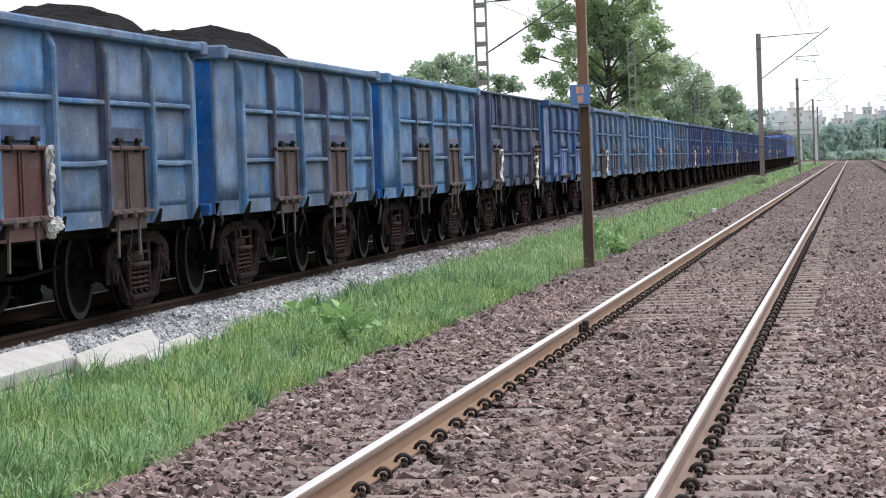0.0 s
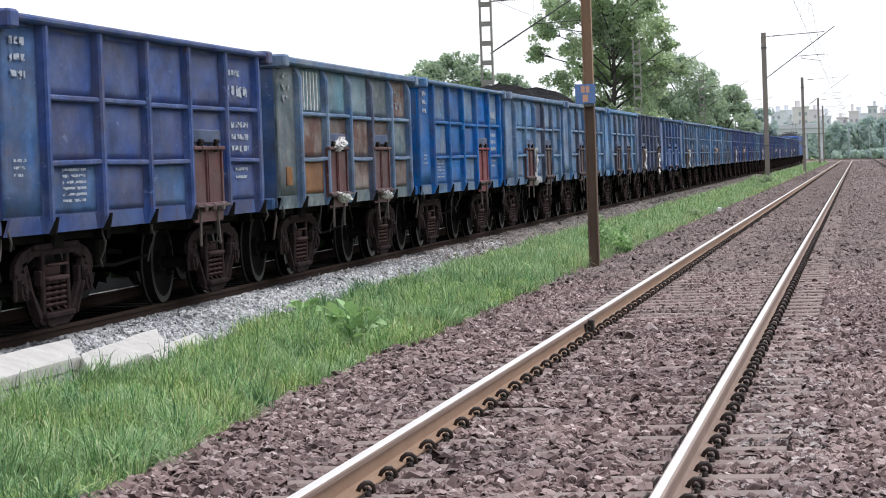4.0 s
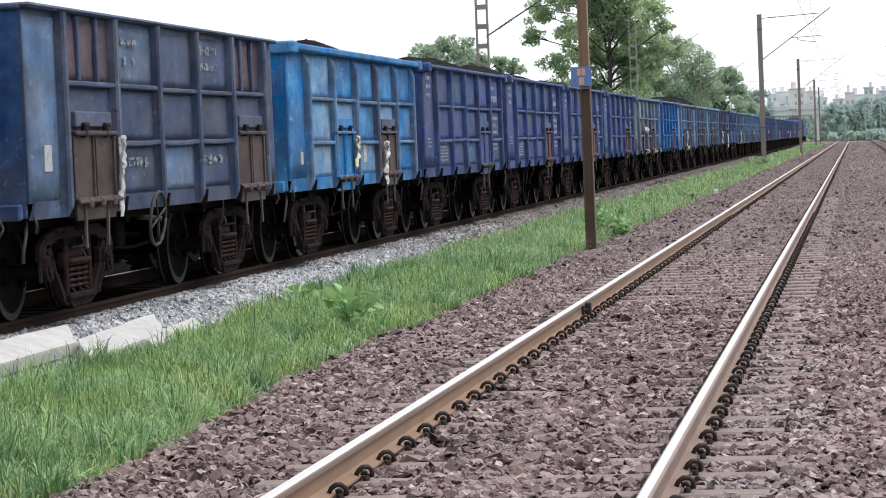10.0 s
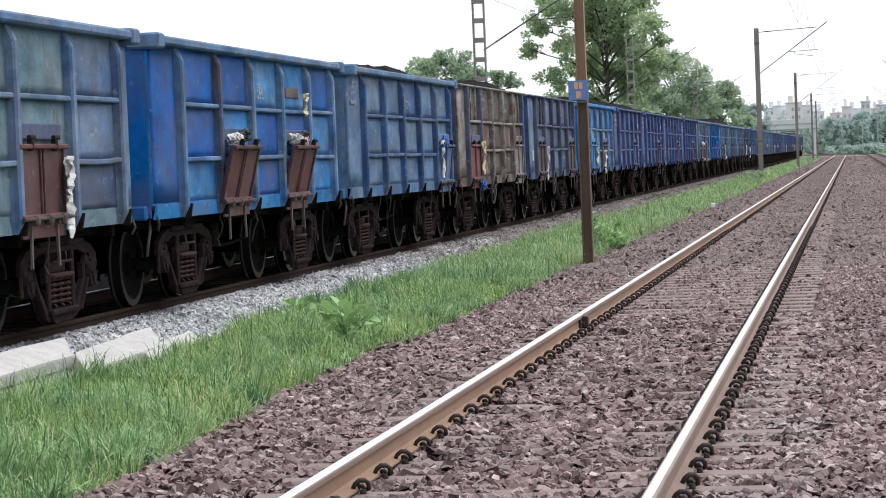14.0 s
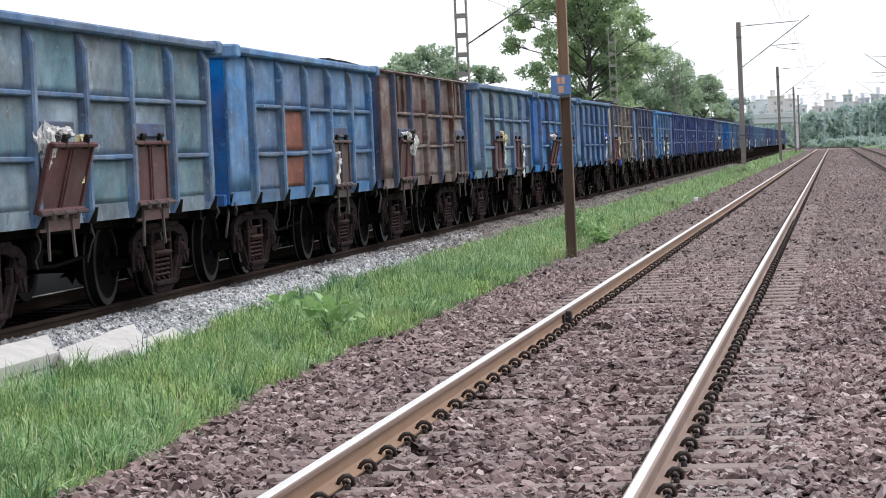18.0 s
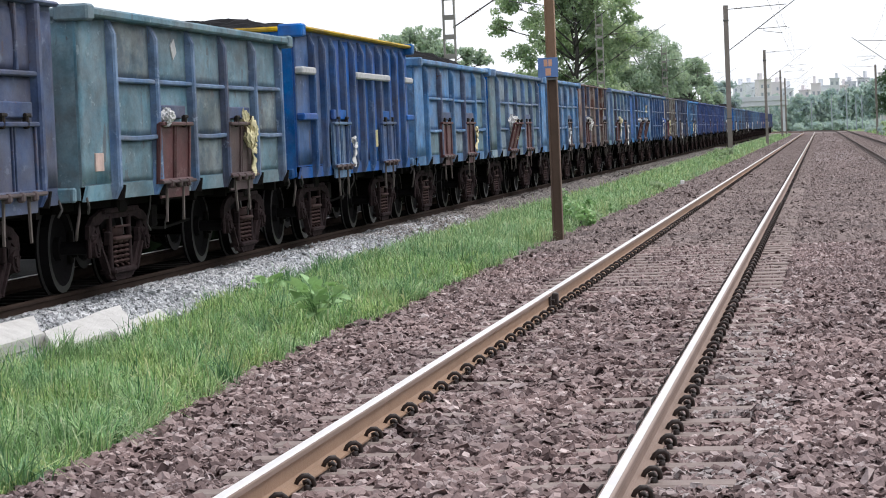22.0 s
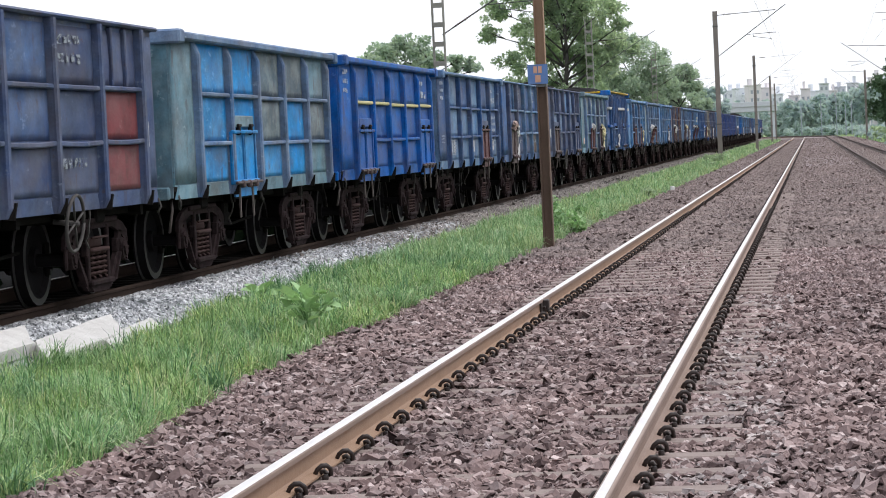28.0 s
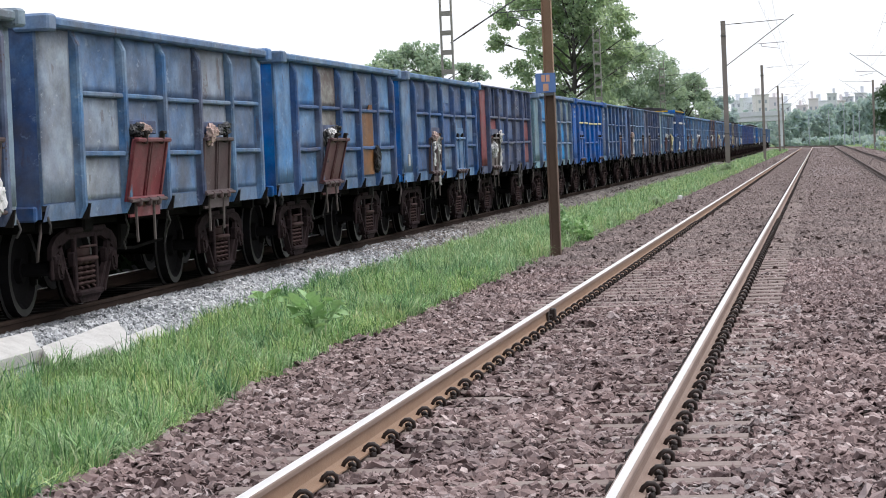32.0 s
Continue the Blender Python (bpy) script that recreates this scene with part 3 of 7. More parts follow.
def track(name, cx, label, near_count, total_to, sleeper_mat, with_clips):
    root = tagged(new(name), label, "railway track", kind="structure")
    for side in (-1, 1):
        if cx == 0.0 and side == -1:       # a rail joint near the camera
            for nm, a, b in (("rail", -40.0, JOINT_Y - 0.006), ("rail", JOINT_Y + 0.006, 640.0)):
                ob = new(nm, rail_mesh(nm, cx, side, a, b, 8.0))
                ob.parent = root
        else:
            ob = new("rail", rail_mesh("rail", cx, side, -40.0, 640.0, 8.0))
            ob.parent = root
        ob["label"] = "rust-brown rail with a polished head" if cx == 0.0 else "dark rusty rail"
    me = shared("sleeper", sleeper_mesh)
    clip = shared("clip", clip_mesh)
    for i in range(near_count):
        y = SLEEPER_Y0 + i * SPACING
        s = part("sleeper", me, sleeper_mat, root, pose(cx, y, 0, 0, 0, random.uniform(-0.5, 0.5)))
        if with_clips and 14 <= i < 92:
            for rx, turn in ((-GAUGE / 2 - 0.036, 0), (GAUGE / 2 + 0.036, 0), (-GAUGE / 2 - 0.036, 180), (GAUGE / 2 + 0.036, 180)):
                m = pose(cx + rx, y + random.uniform(-0.012, 0.012), 0, 0, 0, turn + random.uniform(-7, 7)) @ pose(0.056, 0, -0.028) @ Matrix.Diagonal((0.74, 0.74, 0.84, 1))
                part("rail_clip", clip, M_CLIP, root, m)
    g = Geo()
    i = near_count
    while SLEEPER_Y0 + i * SPACING < total_to:
        y = SLEEPER_Y0 + i * SPACING
        g.box(cx - 1.37, cx + 1.37, y - 0.11, y + 0.11, -0.35, -0.19)
        i += 1
    ob = part("far_sleepers", g.mesh("far_sleepers"), sleeper_mat, root)
    ob["kind"] = "stuff"
    if with_clips:
        g = Geo()
        for i in range(92, 520):
            y = SLEEPER_Y0 + i * SPACING
            for rx in (-0.977, -0.771, 0.771, 0.977):
                g.box(cx + rx - 0.03, cx + rx + 0.03, y - 0.045, y + 0.045, -0.2, -0.115)
        part("far_clips", g.mesh("far_clips"), M_CLIP, root)["kind"] = "stuff"
    return root


JOINT_Y = 24.05
near_track = track("track", 0.0, "straight railway track with rust-brown rails on concrete sleepers", 115, 330.0, M_SLEEPER, True)
train_track = track("track_beyond_grass", TRACK_X[1], "railway track with dark rails that carries the coal train", 90, 330.0, M_SHADESLEEPER, False)
side_track = track("track_beside", TRACK_X[2], "further railway track with dark rails in brown ballast", 60, 330.0, M_SLEEPER, False)


def fishplate_joint():
    g = Geo()
    g.cbox(0.012, 0.034, -0.26, 0.26, -0.135, -0.045, 0.006)
    for y in (-0.19, -0.07, 0.07, 0.19):
        g.tube([(0.03, y, -0.09), (0.062, y, -0.09)], 0.017, 6)
    ob = part("fishplate", g.mesh("fishplate"), M_CLIP, near_track, pose(-GAUGE / 2 - 0.036, JOINT_Y, 0))
    ob["label"] = "bolted dark steel fishplate"
    g = Geo()
    g.cbox(-0.034, -0.012, -0.26, 0.26, -0.135, -0.045, 0.006)
    part("fishplate", g.mesh("fishplate"), M_CLIP, near_track, pose(-GAUGE / 2 - 0.036, JOINT_Y, 0))
    g = Geo()
    g.cbox(-0.03, 0.035, -0.05, 0.05, -0.14, -0.02, 0.01)
    part("joint_block", g.mesh("joint_block"), M_CLIP, near_track, pose(-GAUGE / 2 + 0.02, JOINT_Y - 0.1, 0))


fishplate_joint()


# ---------------------------------------------------------------- concrete slabs beside the train
def slab(name, x, y, z, length, width, thick, turn, tilt, lean, label, skew=0.0):
    """A broken slab with chipped edges."""
    r = random.Random(int(1000 * y))
    g = Geo()
    n = 16
    out = []
    for i in range(n):
        a = 6.2832 * i / n
        cx, cy = math.cos(a), math.sin(a)
        k = 1 / max(abs(cx), abs(cy))
        px = cx * k * width / 2 * r.uniform(0.94, 1.02)
        out.append((px, cy * k * length / 2 * r.uniform(0.96, 1.02) + skew * px))
    top = [(px * 0.975, py * 0.985) for px, py in out]
    v = [(px, py, 0) for px, py in out] + [(px, py, thick * 0.82) for px, py in out] + [(px, py, thick + r.uniform(-.008, .008)) for px, py in top]
    f = [tuple(range(n))[::-1], tuple(range(2 * n, 3 * n))]
    for lv in (0, 1):
        f += [(lv * n + i, lv * n + (i + 1) % n, (lv + 1) * n + (i + 1) % n, (lv + 1) * n + i) for i in range(n)]
    g.add(v, f)
    ob = part(name, g.mesh(name), M_SLAB, None, pose(x, y, z, tilt, lean, turn))
    return tagged(ob, label, "concrete slab", group="slabs beside the train track")


slab("concrete_slab", -5.74, 20.2, -0.20, 5.2, 0.38, 0.12, 1, 0, 20, "long pale concrete slab lying beside grey ballast", -2.3)
slab("concrete_slab", -5.45, 23.35, -0.29, 2.3, 0.42, 0.13, -2, 2, 15, "broken pale concrete slab tilted in the grass", -1.8)
slab("concrete_slab", -5.14, 24.2, -0.33, 1.5, 0.30, 0.12, -4, 3, 10, "small broken pale concrete slab in the grass", -1.4)
slab("concrete_slab", -5.55, 49.9, -0.42, 1.9, 0.6, 0.12, 3, 2, 6, "pale concrete slab half sunk in far grass")
white_stone = slab("white_stone", -2.75, 80.6, -0.31, 0.17, 0.12, 0.14, 20, 5, 8, "white painted stone at the edge of the ballast")
white_stone.material_slots[0].material = plain("whitewashed_stone", (0.80, 0.79, 0.77), 0.9, 0, 0.15, 8.0, 40.0, 0.3)


# ---------------------------------------------------------------- masts and overhead line
def h_mast(name, x, y, top, width, material, label, lean=0.0, across=False, coat=0.0):
    """Rolled H-section mast on a concrete foot; coat: how high a dark coating reaches."""
    root = tagged(new(name), label, "overhead line mast", group="overhead line masts")
    root.matrix_basis = pose(x, y, -0.45, 0, lean, 0)
    w, h = width / 2, top + 0.45
    g = Geo()
    g.cbox(-w, w, -w, -w + 0.014, 0, h, 0.003)
    g.cbox(-w, w, w - 0.014, w, 0, h, 0.003)
    g.box(-0.006, 0.006, -w + 0.014, w - 0.014, 0, h)
    part("shaft", g.mesh("shaft"), material, root, pose(0, 0, 0, 0, 0, 90 if across else 0))
    if coat:
        g, e = Geo(), 0.004
        g.cbox(-w - e, w + e, -w - e, -w + 0.014 + e, 0, coat, 0.003)
        g.cbox(-w - e, w + e, w - 0.014 - e, w + e, 0, coat, 0.003)
        g.box(-0.006 - e, 0.006 + e, -w + 0.018, w - 0.018, 0, coat)
        part("coated_foot", g.mesh("coated_foot"), M_MASTDARK, root, pose(0, 0, 0, 0, 0, 90 if across else 0), "dark brown coat on the lower mast")
    g = Geo()
    g.cbox(-0.3, 0.3, -0.3, 0.3, -0.25, 0.12, 0.03)
    part("foot", g.mesh("foot"), M_SLAB, root, None, "concrete foot sunk in the grass")
    return root


def rod(g, a, b, r=0.02, n=6):
    g.tube([a, b], r, n)


def insulator(root, a, b, r=0.065):
    a, b = Vector(a), Vector(b)
    g = Geo()
    d = (b - a)
    n = 7
    g.tube([a, b], 0.022, 6)
    for i in range(n):
        p = a + d * (i + 0.5) / n
        u = d.normalized() * 0.018
        g.tube([p - u, p + u * 0.2], r, 10, 0.03)
    return part("insulator", g.mesh("insulator"), M_INSUL, root)


def cantilever(root, reach, z_top, z_low, s=1, y=0.0, k=1.0):
    """Stay and bracket tubes of one track's overhead line, in the mast's space; s: towards +x or -x."""
    z0 = 0.45
    g = Geo()
    rod(g, (0.15 * s, y, z_top + z0), (0.5 * s, y, z_top + z0 + 0.03), 0.02 * k)
    rod(g, (1.0 * s, y, z_top + z0 + 0.05), (reach * 0.86 * s, y, z_top + z0 + 0.16), 0.022 * k)
    part("stay_tube", g.mesh("stay_tube"), M_WIRE, root)
    insulator(root, (0.5 * s, y, z_top + z0 + 0.03), (1.0 * s, y, z_top + z0 + 0.05))
    g = Geo()
    a, b = Vector((0.12 * s, y, z_low + z0)), Vector((reach * s, y, z_top + z0 + 0.45))
    rod(g, a, a.lerp(b, 0.12), 0.025 * k)
    rod(g, a.lerp(b, 0.27), b, 0.027 * k)
    part("bracket_tube", g.mesh("bracket_tube"), M_WIRE, root)
    insulator(root, a.lerp(b, 0.12), a.lerp(b, 0.27))
    g = Geo()
    c = a.lerp(b, 0.42)
    rod(g, c, (c.x + 1.75 * s, y, c.z + 0.06), 0.018 * k)
    rod(g, (c.x + 0.4 * s, y, c.z - 0.02), (c.x + 0.4 * s, y, c.z - 0.16), 0.018)
    rod(g, (c.x + 0.4 * s, y, c.z - 0.14), (c.x + 1.5 * s, y, c.z - 0.32), 0.015 * k)
    part("register_arm", g.mesh("register_arm"), M_WIRE, root)
    return root


def band(root, z, w):
    g = Geo()
    g.cbox(-w, w, -w, w, z + 0.45 - 0.04, z + 0.45 + 0.04, 0.01)
    part("band", g.mesh("band"), M_WIRE, root)


main_mast = h_mast("overhead_line_mast", -2.74, 42.2, 8.4, 0.17, M_MAST, "rusty brown steel mast with a faded blue plate in grass", 0.0, True, 2.98)
cantilever(main_mast, 3.9, 7.4, 5.4)
for x, y, top, lean in ((-3.55, 147.0, 8.75, 0), (-2.86, 217.0, 8.1, 0), (-3.1, 318.0, 8.4, 0), (-3.3, 372.0, 8.4, 0)):
    m = h_mast("overhead_line_mast", x, y, top, 0.28 if y < 200 else 0.24, M_MASTGREY, "dull steel overhead line mast with a bracket arm", lean)
    cantilever(m, 4.2, top - 0.25, top - 2.7, k=1.0 if y < 200 else 0.5)
    band(m, top - 0.9, 0.17)
    band(m, 2.0, 0.16)


def mast_plate(root):
    g = Geo()
    g.cbox(-0.175, 0.175, -0.105, -0.098, 0, 0.34, 0.003)
    plate = part("number_plate", g.mesh("number_plate"), M_SIGN, root, pose(-0.055, 0, 2.98), "faded blue enamel plate with worn orange marks")
    for i, (x0, x1, z0, z1) in enumerate(((-0.07, -0.005, 0.19, 0.31), (0.012, 0.075, 0.19, 0.31), (-0.045, 0.05, 0.03, 0.155))):
        g = Geo()
        g.box(x0, x1, -0.110, -0.1055, z0, z1)
        part("worn_mark", g.mesh("worn_mark"), M_SIGNMARK, plate)
    g = Geo()
    g.box(-0.09, 0.09, -0.1, 0.1, 2.93, 2.97)
    part("strap", g.mesh("strap"), M_WIRE, root)


mast_plate(main_mast)


def lattice_mast(x, y, top, label):
    """Two channels joined by flat battens, as seen behind the train."""
    root = tagged(new("lattice_mast"), label, "overhead line mast", group="lattice masts behind the train")
    root.matrix_basis = pose(x, y, -0.5)
    h = top + 0.5
    for s in (-1, 1):
        g = Geo()
        x0 = s * 0.15
        g.cbox(min(x0, x0 + s * 0.05), max(x0, x0 + s * 0.05), -0.09, 0.09, 0, h, 0.004)
        part("channel", g.mesh("channel"), M_LATTICE, root)
    z = 0.3
    while z < h - 0.1:
        for yy in (-0.098, 0.092):
            me = shared("batten", lambda: batten_mesh())
            part("batten", me, M_LATTICE, root, pose(0, yy, z))
        z += 0.62
    cantilever(root, 3.6, 6.75, 5.1, k=0.9 if y < 100 else 0.5)
    return root


def batten_mesh():
    g = Geo()
    g.cbox(-0.2, 0.2, -0.004, 0.006, -0.075, 0.075, 0.002)
    return g.mesh("batten")


for y in (77.0, 131.0, 186.0, 240.0):
    lattice_mast(-9.75, y, 7.9 if y > 80 else 8.3, "grey lattice steel mast behind the coal train")

right_mast = h_mast("overhead_line_mast", 8.6, 205.0, 8.2, 0.26, M_MASTGREY, "steel overhead line mast beside the further track")
cantilever(right_mast, 4.0, 8.0, 5.6, -1)
for y in (118.0, 300.0):
    m = h_mast("overhead_line_mast", 8.6, y, 8.2, 0.26, M_MASTGREY, "steel overhead line mast beside the further track")
    cantilever(m, 4.0, 8.0, 5.6, -1, k=0.7)


def line_wire(name, x, stops, z_hi, sag, contact, label):
    """Catenary with droppers above a contact wire."""
    root = tagged(new(name), label, "overhead wire", kind="structure")
    g, c, d = Geo(), Geo(), Geo()
    hi = []
    for a, b in zip(stops, stops[1:]):
        for i in range(9):
            t = i / 8
            hi.append((x, a + (b - a) * t, z_hi - sag * 4 * t * (1 - t)))
        for i in range(1, 8):
            t = i / 8
            rod(d, (x, a + (b - a) * t, contact), (x, a + (b - a) * t, z_hi - sag * 4 * t * (1 - t)), 0.003, 3)
    g.tube(hi, 0.0055, 4)
    c.tube([(x, stops[0], contact), (x, stops[-1], contact)], 0.0055, 4)
    part("catenary_wire", g.mesh("catenary_wire"), M_WIRE, root)
    part("contact_wire", c.mesh("contact_wire"), M_WIRE, root)
    part("droppers", d.mesh("droppers"), M_WIRE, root)


line_wire("overhead_line", 0.2, [-12, 42.2, 97, 147, 217, 265, 318, 372], 7.3, 0.7, 5.75, "thin catenary and contact wire above the near track")
line_wire("overhead_line_beyond", -7.3, [-10, 22, 77, 131, 186, 240, 300, 372], 7.2, 0.7, 5.75, "thin catenary and contact wire above the train")
line_wire("overhead_line_beside", 5.2, [-10, 58, 118, 205, 300, 372], 7.3, 0.7, 5.75, "thin catenary and contact wire above the further track")

# ---------------------------------------------------------------- the coal train
PITCH, BODY = 10.95, 10.10
HALF = BODY / 2
SIDE, PROUD = 1.48, 1.585                 # side sheets and face of the posts, from the wagon's middle
Z_FLOOR, Z_LOW, Z_TOP = 1.03, 1.20, 3.13
RIBS = {"old": (1.765, 2.365), "new": (1.71, 2.355), "mid": (1.71, 2.355), "tall": (1.71, 2.36), "corrugated": (1.71, 2.36)}
POSTS = {"new": (1.15, 2.88, 4.58, 6.28, 7.98, 9.62), "mid": (1.15, 2.88, 4.58, 6.28, 7.98, 9.62),
         "old": (1.02, 2.76, 4.38, 6.04, 7.72, 9.42),
         "tall": (1.15, 2.88, 4.58, 6.28, 7.98, 9.62),
         "corrugated": tuple(1.08 + 0.82 * i for i in range(11))}


def lin(r, g, b, gain=1.0):
    f = lambda v: ((v / 255 + 0.055) / 1.055) ** 2.4 if v > 10 else v / 255 / 12.92
    return tuple(min(0.85, f(v) * gain) for v in (r, g, b))


G = 1.62
PAINT = {
    "greyblue": wagon_paint("paint_grey_blue", lin(76, 96, 124, G), lin(104, 116, 132, G), 0.40, 0.6),
    "steel": wagon_paint("paint_steel_blue", lin(76, 106, 142, G), lin(104, 124, 146, G), 0.36, 0.55),
    "blue": wagon_paint("paint_mid_blue", lin(66, 92, 124, G), lin(104, 120, 137, G), 0.36, 0.6),
    "bright": wagon_paint("paint_bright_blue", lin(46, 94, 146, G), lin(96, 132, 164, G), 0.36, 0.55),
    "royal": wagon_paint("paint_royal_blue", lin(28, 70, 132, G), lin(48, 86, 138, G), 0.18, 0.5),
    "endblue": wagon_paint("paint_end_blue", lin(28, 78, 138, G), lin(46, 92, 140, G), 0.22, 0.5),
    "deep": wagon_paint("paint_deep_blue", lin(50, 70, 104, G), lin(76, 92, 118, G), 0.34, 0.6),
    "navy": wagon_paint("paint_violet_navy", lin(54, 67, 106, G), lin(74, 85, 116, G), 0.30, 0.55),
    "teal": wagon_paint("paint_teal", lin(80, 105, 117, G), lin(105, 119, 125, G), 0.34, 0.55),
    "paleteal": wagon_paint("paint_pale_teal", lin(102, 117, 130, G), lin(124, 134, 141, G), 0.32, 0.55),
    "greengrey": wagon_paint("paint_green_grey", lin(72, 84, 92, G), lin(98, 106, 108, G), 0.42, 0.6, peel=True),
    "sky": wagon_paint("paint_sky_blue", lin(62, 116, 166, G), lin(94, 134, 168, G), 0.28, 0.5),
    "lightblue": wagon_paint("paint_light_blue", lin(100, 136, 172, G), lin(136, 156, 176, G), 0.36, 0.55),
    "dusk": wagon_paint("paint_dusky_violet_grey", lin(53, 63, 88, G), lin(74, 82, 100, G), 0.42, 0.6),
    "rust": wagon_paint("paint_lost_to_rust", lin(78, 57, 53, G), lin(106, 99, 96, G), 0.5, 0.6, peel=True),
    "maroon": wagon_paint("paint_dark_maroon", lin(64, 52, 58, G), lin(80, 72, 78, G), 0.45, 0.6),
    # lighter, greyer blue for a wagon farther off
    "fadedblue": wagon_paint("paint_dull_blue", lin(92, 108, 146, G), lin(112, 124, 150, G), 0.3, 0.5),
    "dustygrey": wagon_paint("paint_dusty_grey_blue", lin(112, 122, 138, G), lin(132, 138, 144, G), 0.35, 0.5),
    "worn": wagon_paint("paint_worn_whitish", lin(84, 76, 74, G), lin(120, 120, 117, G), 0.4, 0.5, peel=True),
}
M_WORNPOST = wagon_paint("post_paint_rubbed_to_rust", lin(58, 64, 82, G), lin(84, 92, 108, G), 0.5, 0.6)
PAINT["ochre"] = wagon_paint("bare_red_rust_sheet", lin(104, 70, 62, G), lin(124, 88, 80, G), 0.35, 0.5)
PAINT.update(door=M_DOOR, brown=M_BROWNDOOR, red=M_BRIGHTRED, orange=M_ORANGE, rusty=M_RUSTPANEL, yellow=M_YELLOW)
RAGS = {"white": M_CLOTH, "pink": M_PINKCLOTH, "yellow": M_YELLOWCLOTH, "blue": M_BLUECLOTH, "dark": M_DARKCLOTH}


def wall_mesh(side):
    """One sheet wall of the box: a long side or an end, on the + side."""
    g = Geo()
    t = 0.03
    if side:
        g.box(SIDE - t, SIDE, -HALF, HALF, Z_LOW - 0.01, Z_TOP - 0.05)
    else:
        g.box(-SIDE + t + 0.002, SIDE - t - 0.002, HALF - t, HALF, Z_FLOOR + 0.02, Z_TOP - 0.05)
    return g.mesh("side_wall" if side else "end_wall")


def floor_mesh():
    g = Geo()
    g.box(-SIDE + 0.035, SIDE - 0.035, -HALF + 0.035, HALF - 0.035, Z_FLOOR + 0.02, Z_FLOOR + 0.10)
    return g.mesh("floor_sheet")


def end_frame_mesh():
    """Ribs and ledge of one end wall (towards -y)."""
    g = Geo()
    for z in (1.62, 2.25):
        g.cbox(-SIDE + 0.30, SIDE - 0.30, -HALF - 0.025, -HALF - 0.001, z - 0.04, z + 0.04, 0.015)
    for x in (-0.75, 0.75):
        g.cbox(x - 0.05, x + 0.05, -HALF - 0.07, -HALF - 0.001, Z_FLOOR, 1.58, 0.015)
    g.cbox(-SIDE + 0.06, SIDE - 0.06, -HALF - 0.10, -HALF - 0.002, Z_FLOOR, Z_FLOOR + 0.16, 0.02)
    return g.mesh("end_frame")


def rim_mesh(kind):
    g = Geo()
    h = 0.05 if kind in ("old", "corrugated") else 0.07 if kind == "new" else 0.10
    o = PROUD + (0.0 if kind == "old" else 0.045)
    for s in (-1, 1):
        a, b = sorted((s * (SIDE - 0.05), s * o))
        g.cbox(a, b, -HALF - 0.02, HALF + 0.02, Z_TOP - h, Z_TOP, 0.022)
        a, b = sorted((s * (HALF - 0.05), s * (HALF + 0.05)))
        g.cbox(-SIDE, SIDE, a, b, Z_TOP - h - 0.02, Z_TOP - 0.004, 0.02)
    return g.mesh("rim")


def collar_mesh():
    g = Geo()
    g.cbox(SIDE - 0.22, PROUD + 0.065, -HALF - 0.07, -HALF + 0.20, Z_TOP - 0.155, Z_TOP + 0.025, 0.025)
    return g.mesh("corner_cap")


def post_mesh(kind):
    """Pressed hat-section post: cut back at the head, drawn in at the foot."""
    g = Geo()
    w = 0.060 if kind != "corrugated" else 0.05
    side = [(SIDE - 0.01, Z_FLOOR + 0.0), (PROUD - 0.05, Z_FLOOR + 0.0), (PROUD, Z_FLOOR + 0.13), (PROUD, Z_TOP - 0.26), (SIDE + 0.03, Z_TOP - 0.09), (SIDE - 0.01, Z_TOP - 0.09)]
    if kind == "new":
        w = 0.055
        side = [(SIDE - 0.01, Z_FLOOR + 0.0), (PROUD - 0.05, Z_FLOOR + 0.0), (PROUD, Z_FLOOR + 0.13), (PROUD, Z_TOP - 0.09), (PROUD - 0.01, Z_TOP - 0.065), (SIDE - 0.01, Z_TOP - 0.065)]
    if kind == "old":
        side = [(SIDE - 0.01, Z_FLOOR), (PROUD - 0.04, Z_FLOOR), (PROUD, Z_FLOOR + 0.1), (PROUD, Z_TOP - 0.05), (SIDE - 0.01, Z_TOP - 0.05)]
    n = len(side)
    vs = []
    for sy, inset in ((-1, 0.0), (-1, 1.0), (1, 1.0), (1, 0.0)):
        for x, z in side:
            wide = w * (1.28 if x < PROUD - 0.06 else 1.0)
            vs.append((x - (0.0 if inset else (0.025 if x > SIDE + 0.02 else 0.0)), sy * (wide if not inset else wide * 0.68), z))
    fs = [(r * n + i, r * n + (i + 1) % n, (r + 1) * n + (i + 1) % n, (r + 1) * n + i) for r in range(3) for i in range(n)]
    fs += [tuple(range(n)), tuple(range(3 * n, 4 * n))[::-1]]
    g.add(vs, fs)
    return g.mesh("post")


def short_post_mesh():
    g = Geo()
    g.cbox(SIDE, SIDE + 0.06, -0.03, 0.03, 2.395, Z_TOP - 0.06, 0.012)
    return g.mesh("short_post")


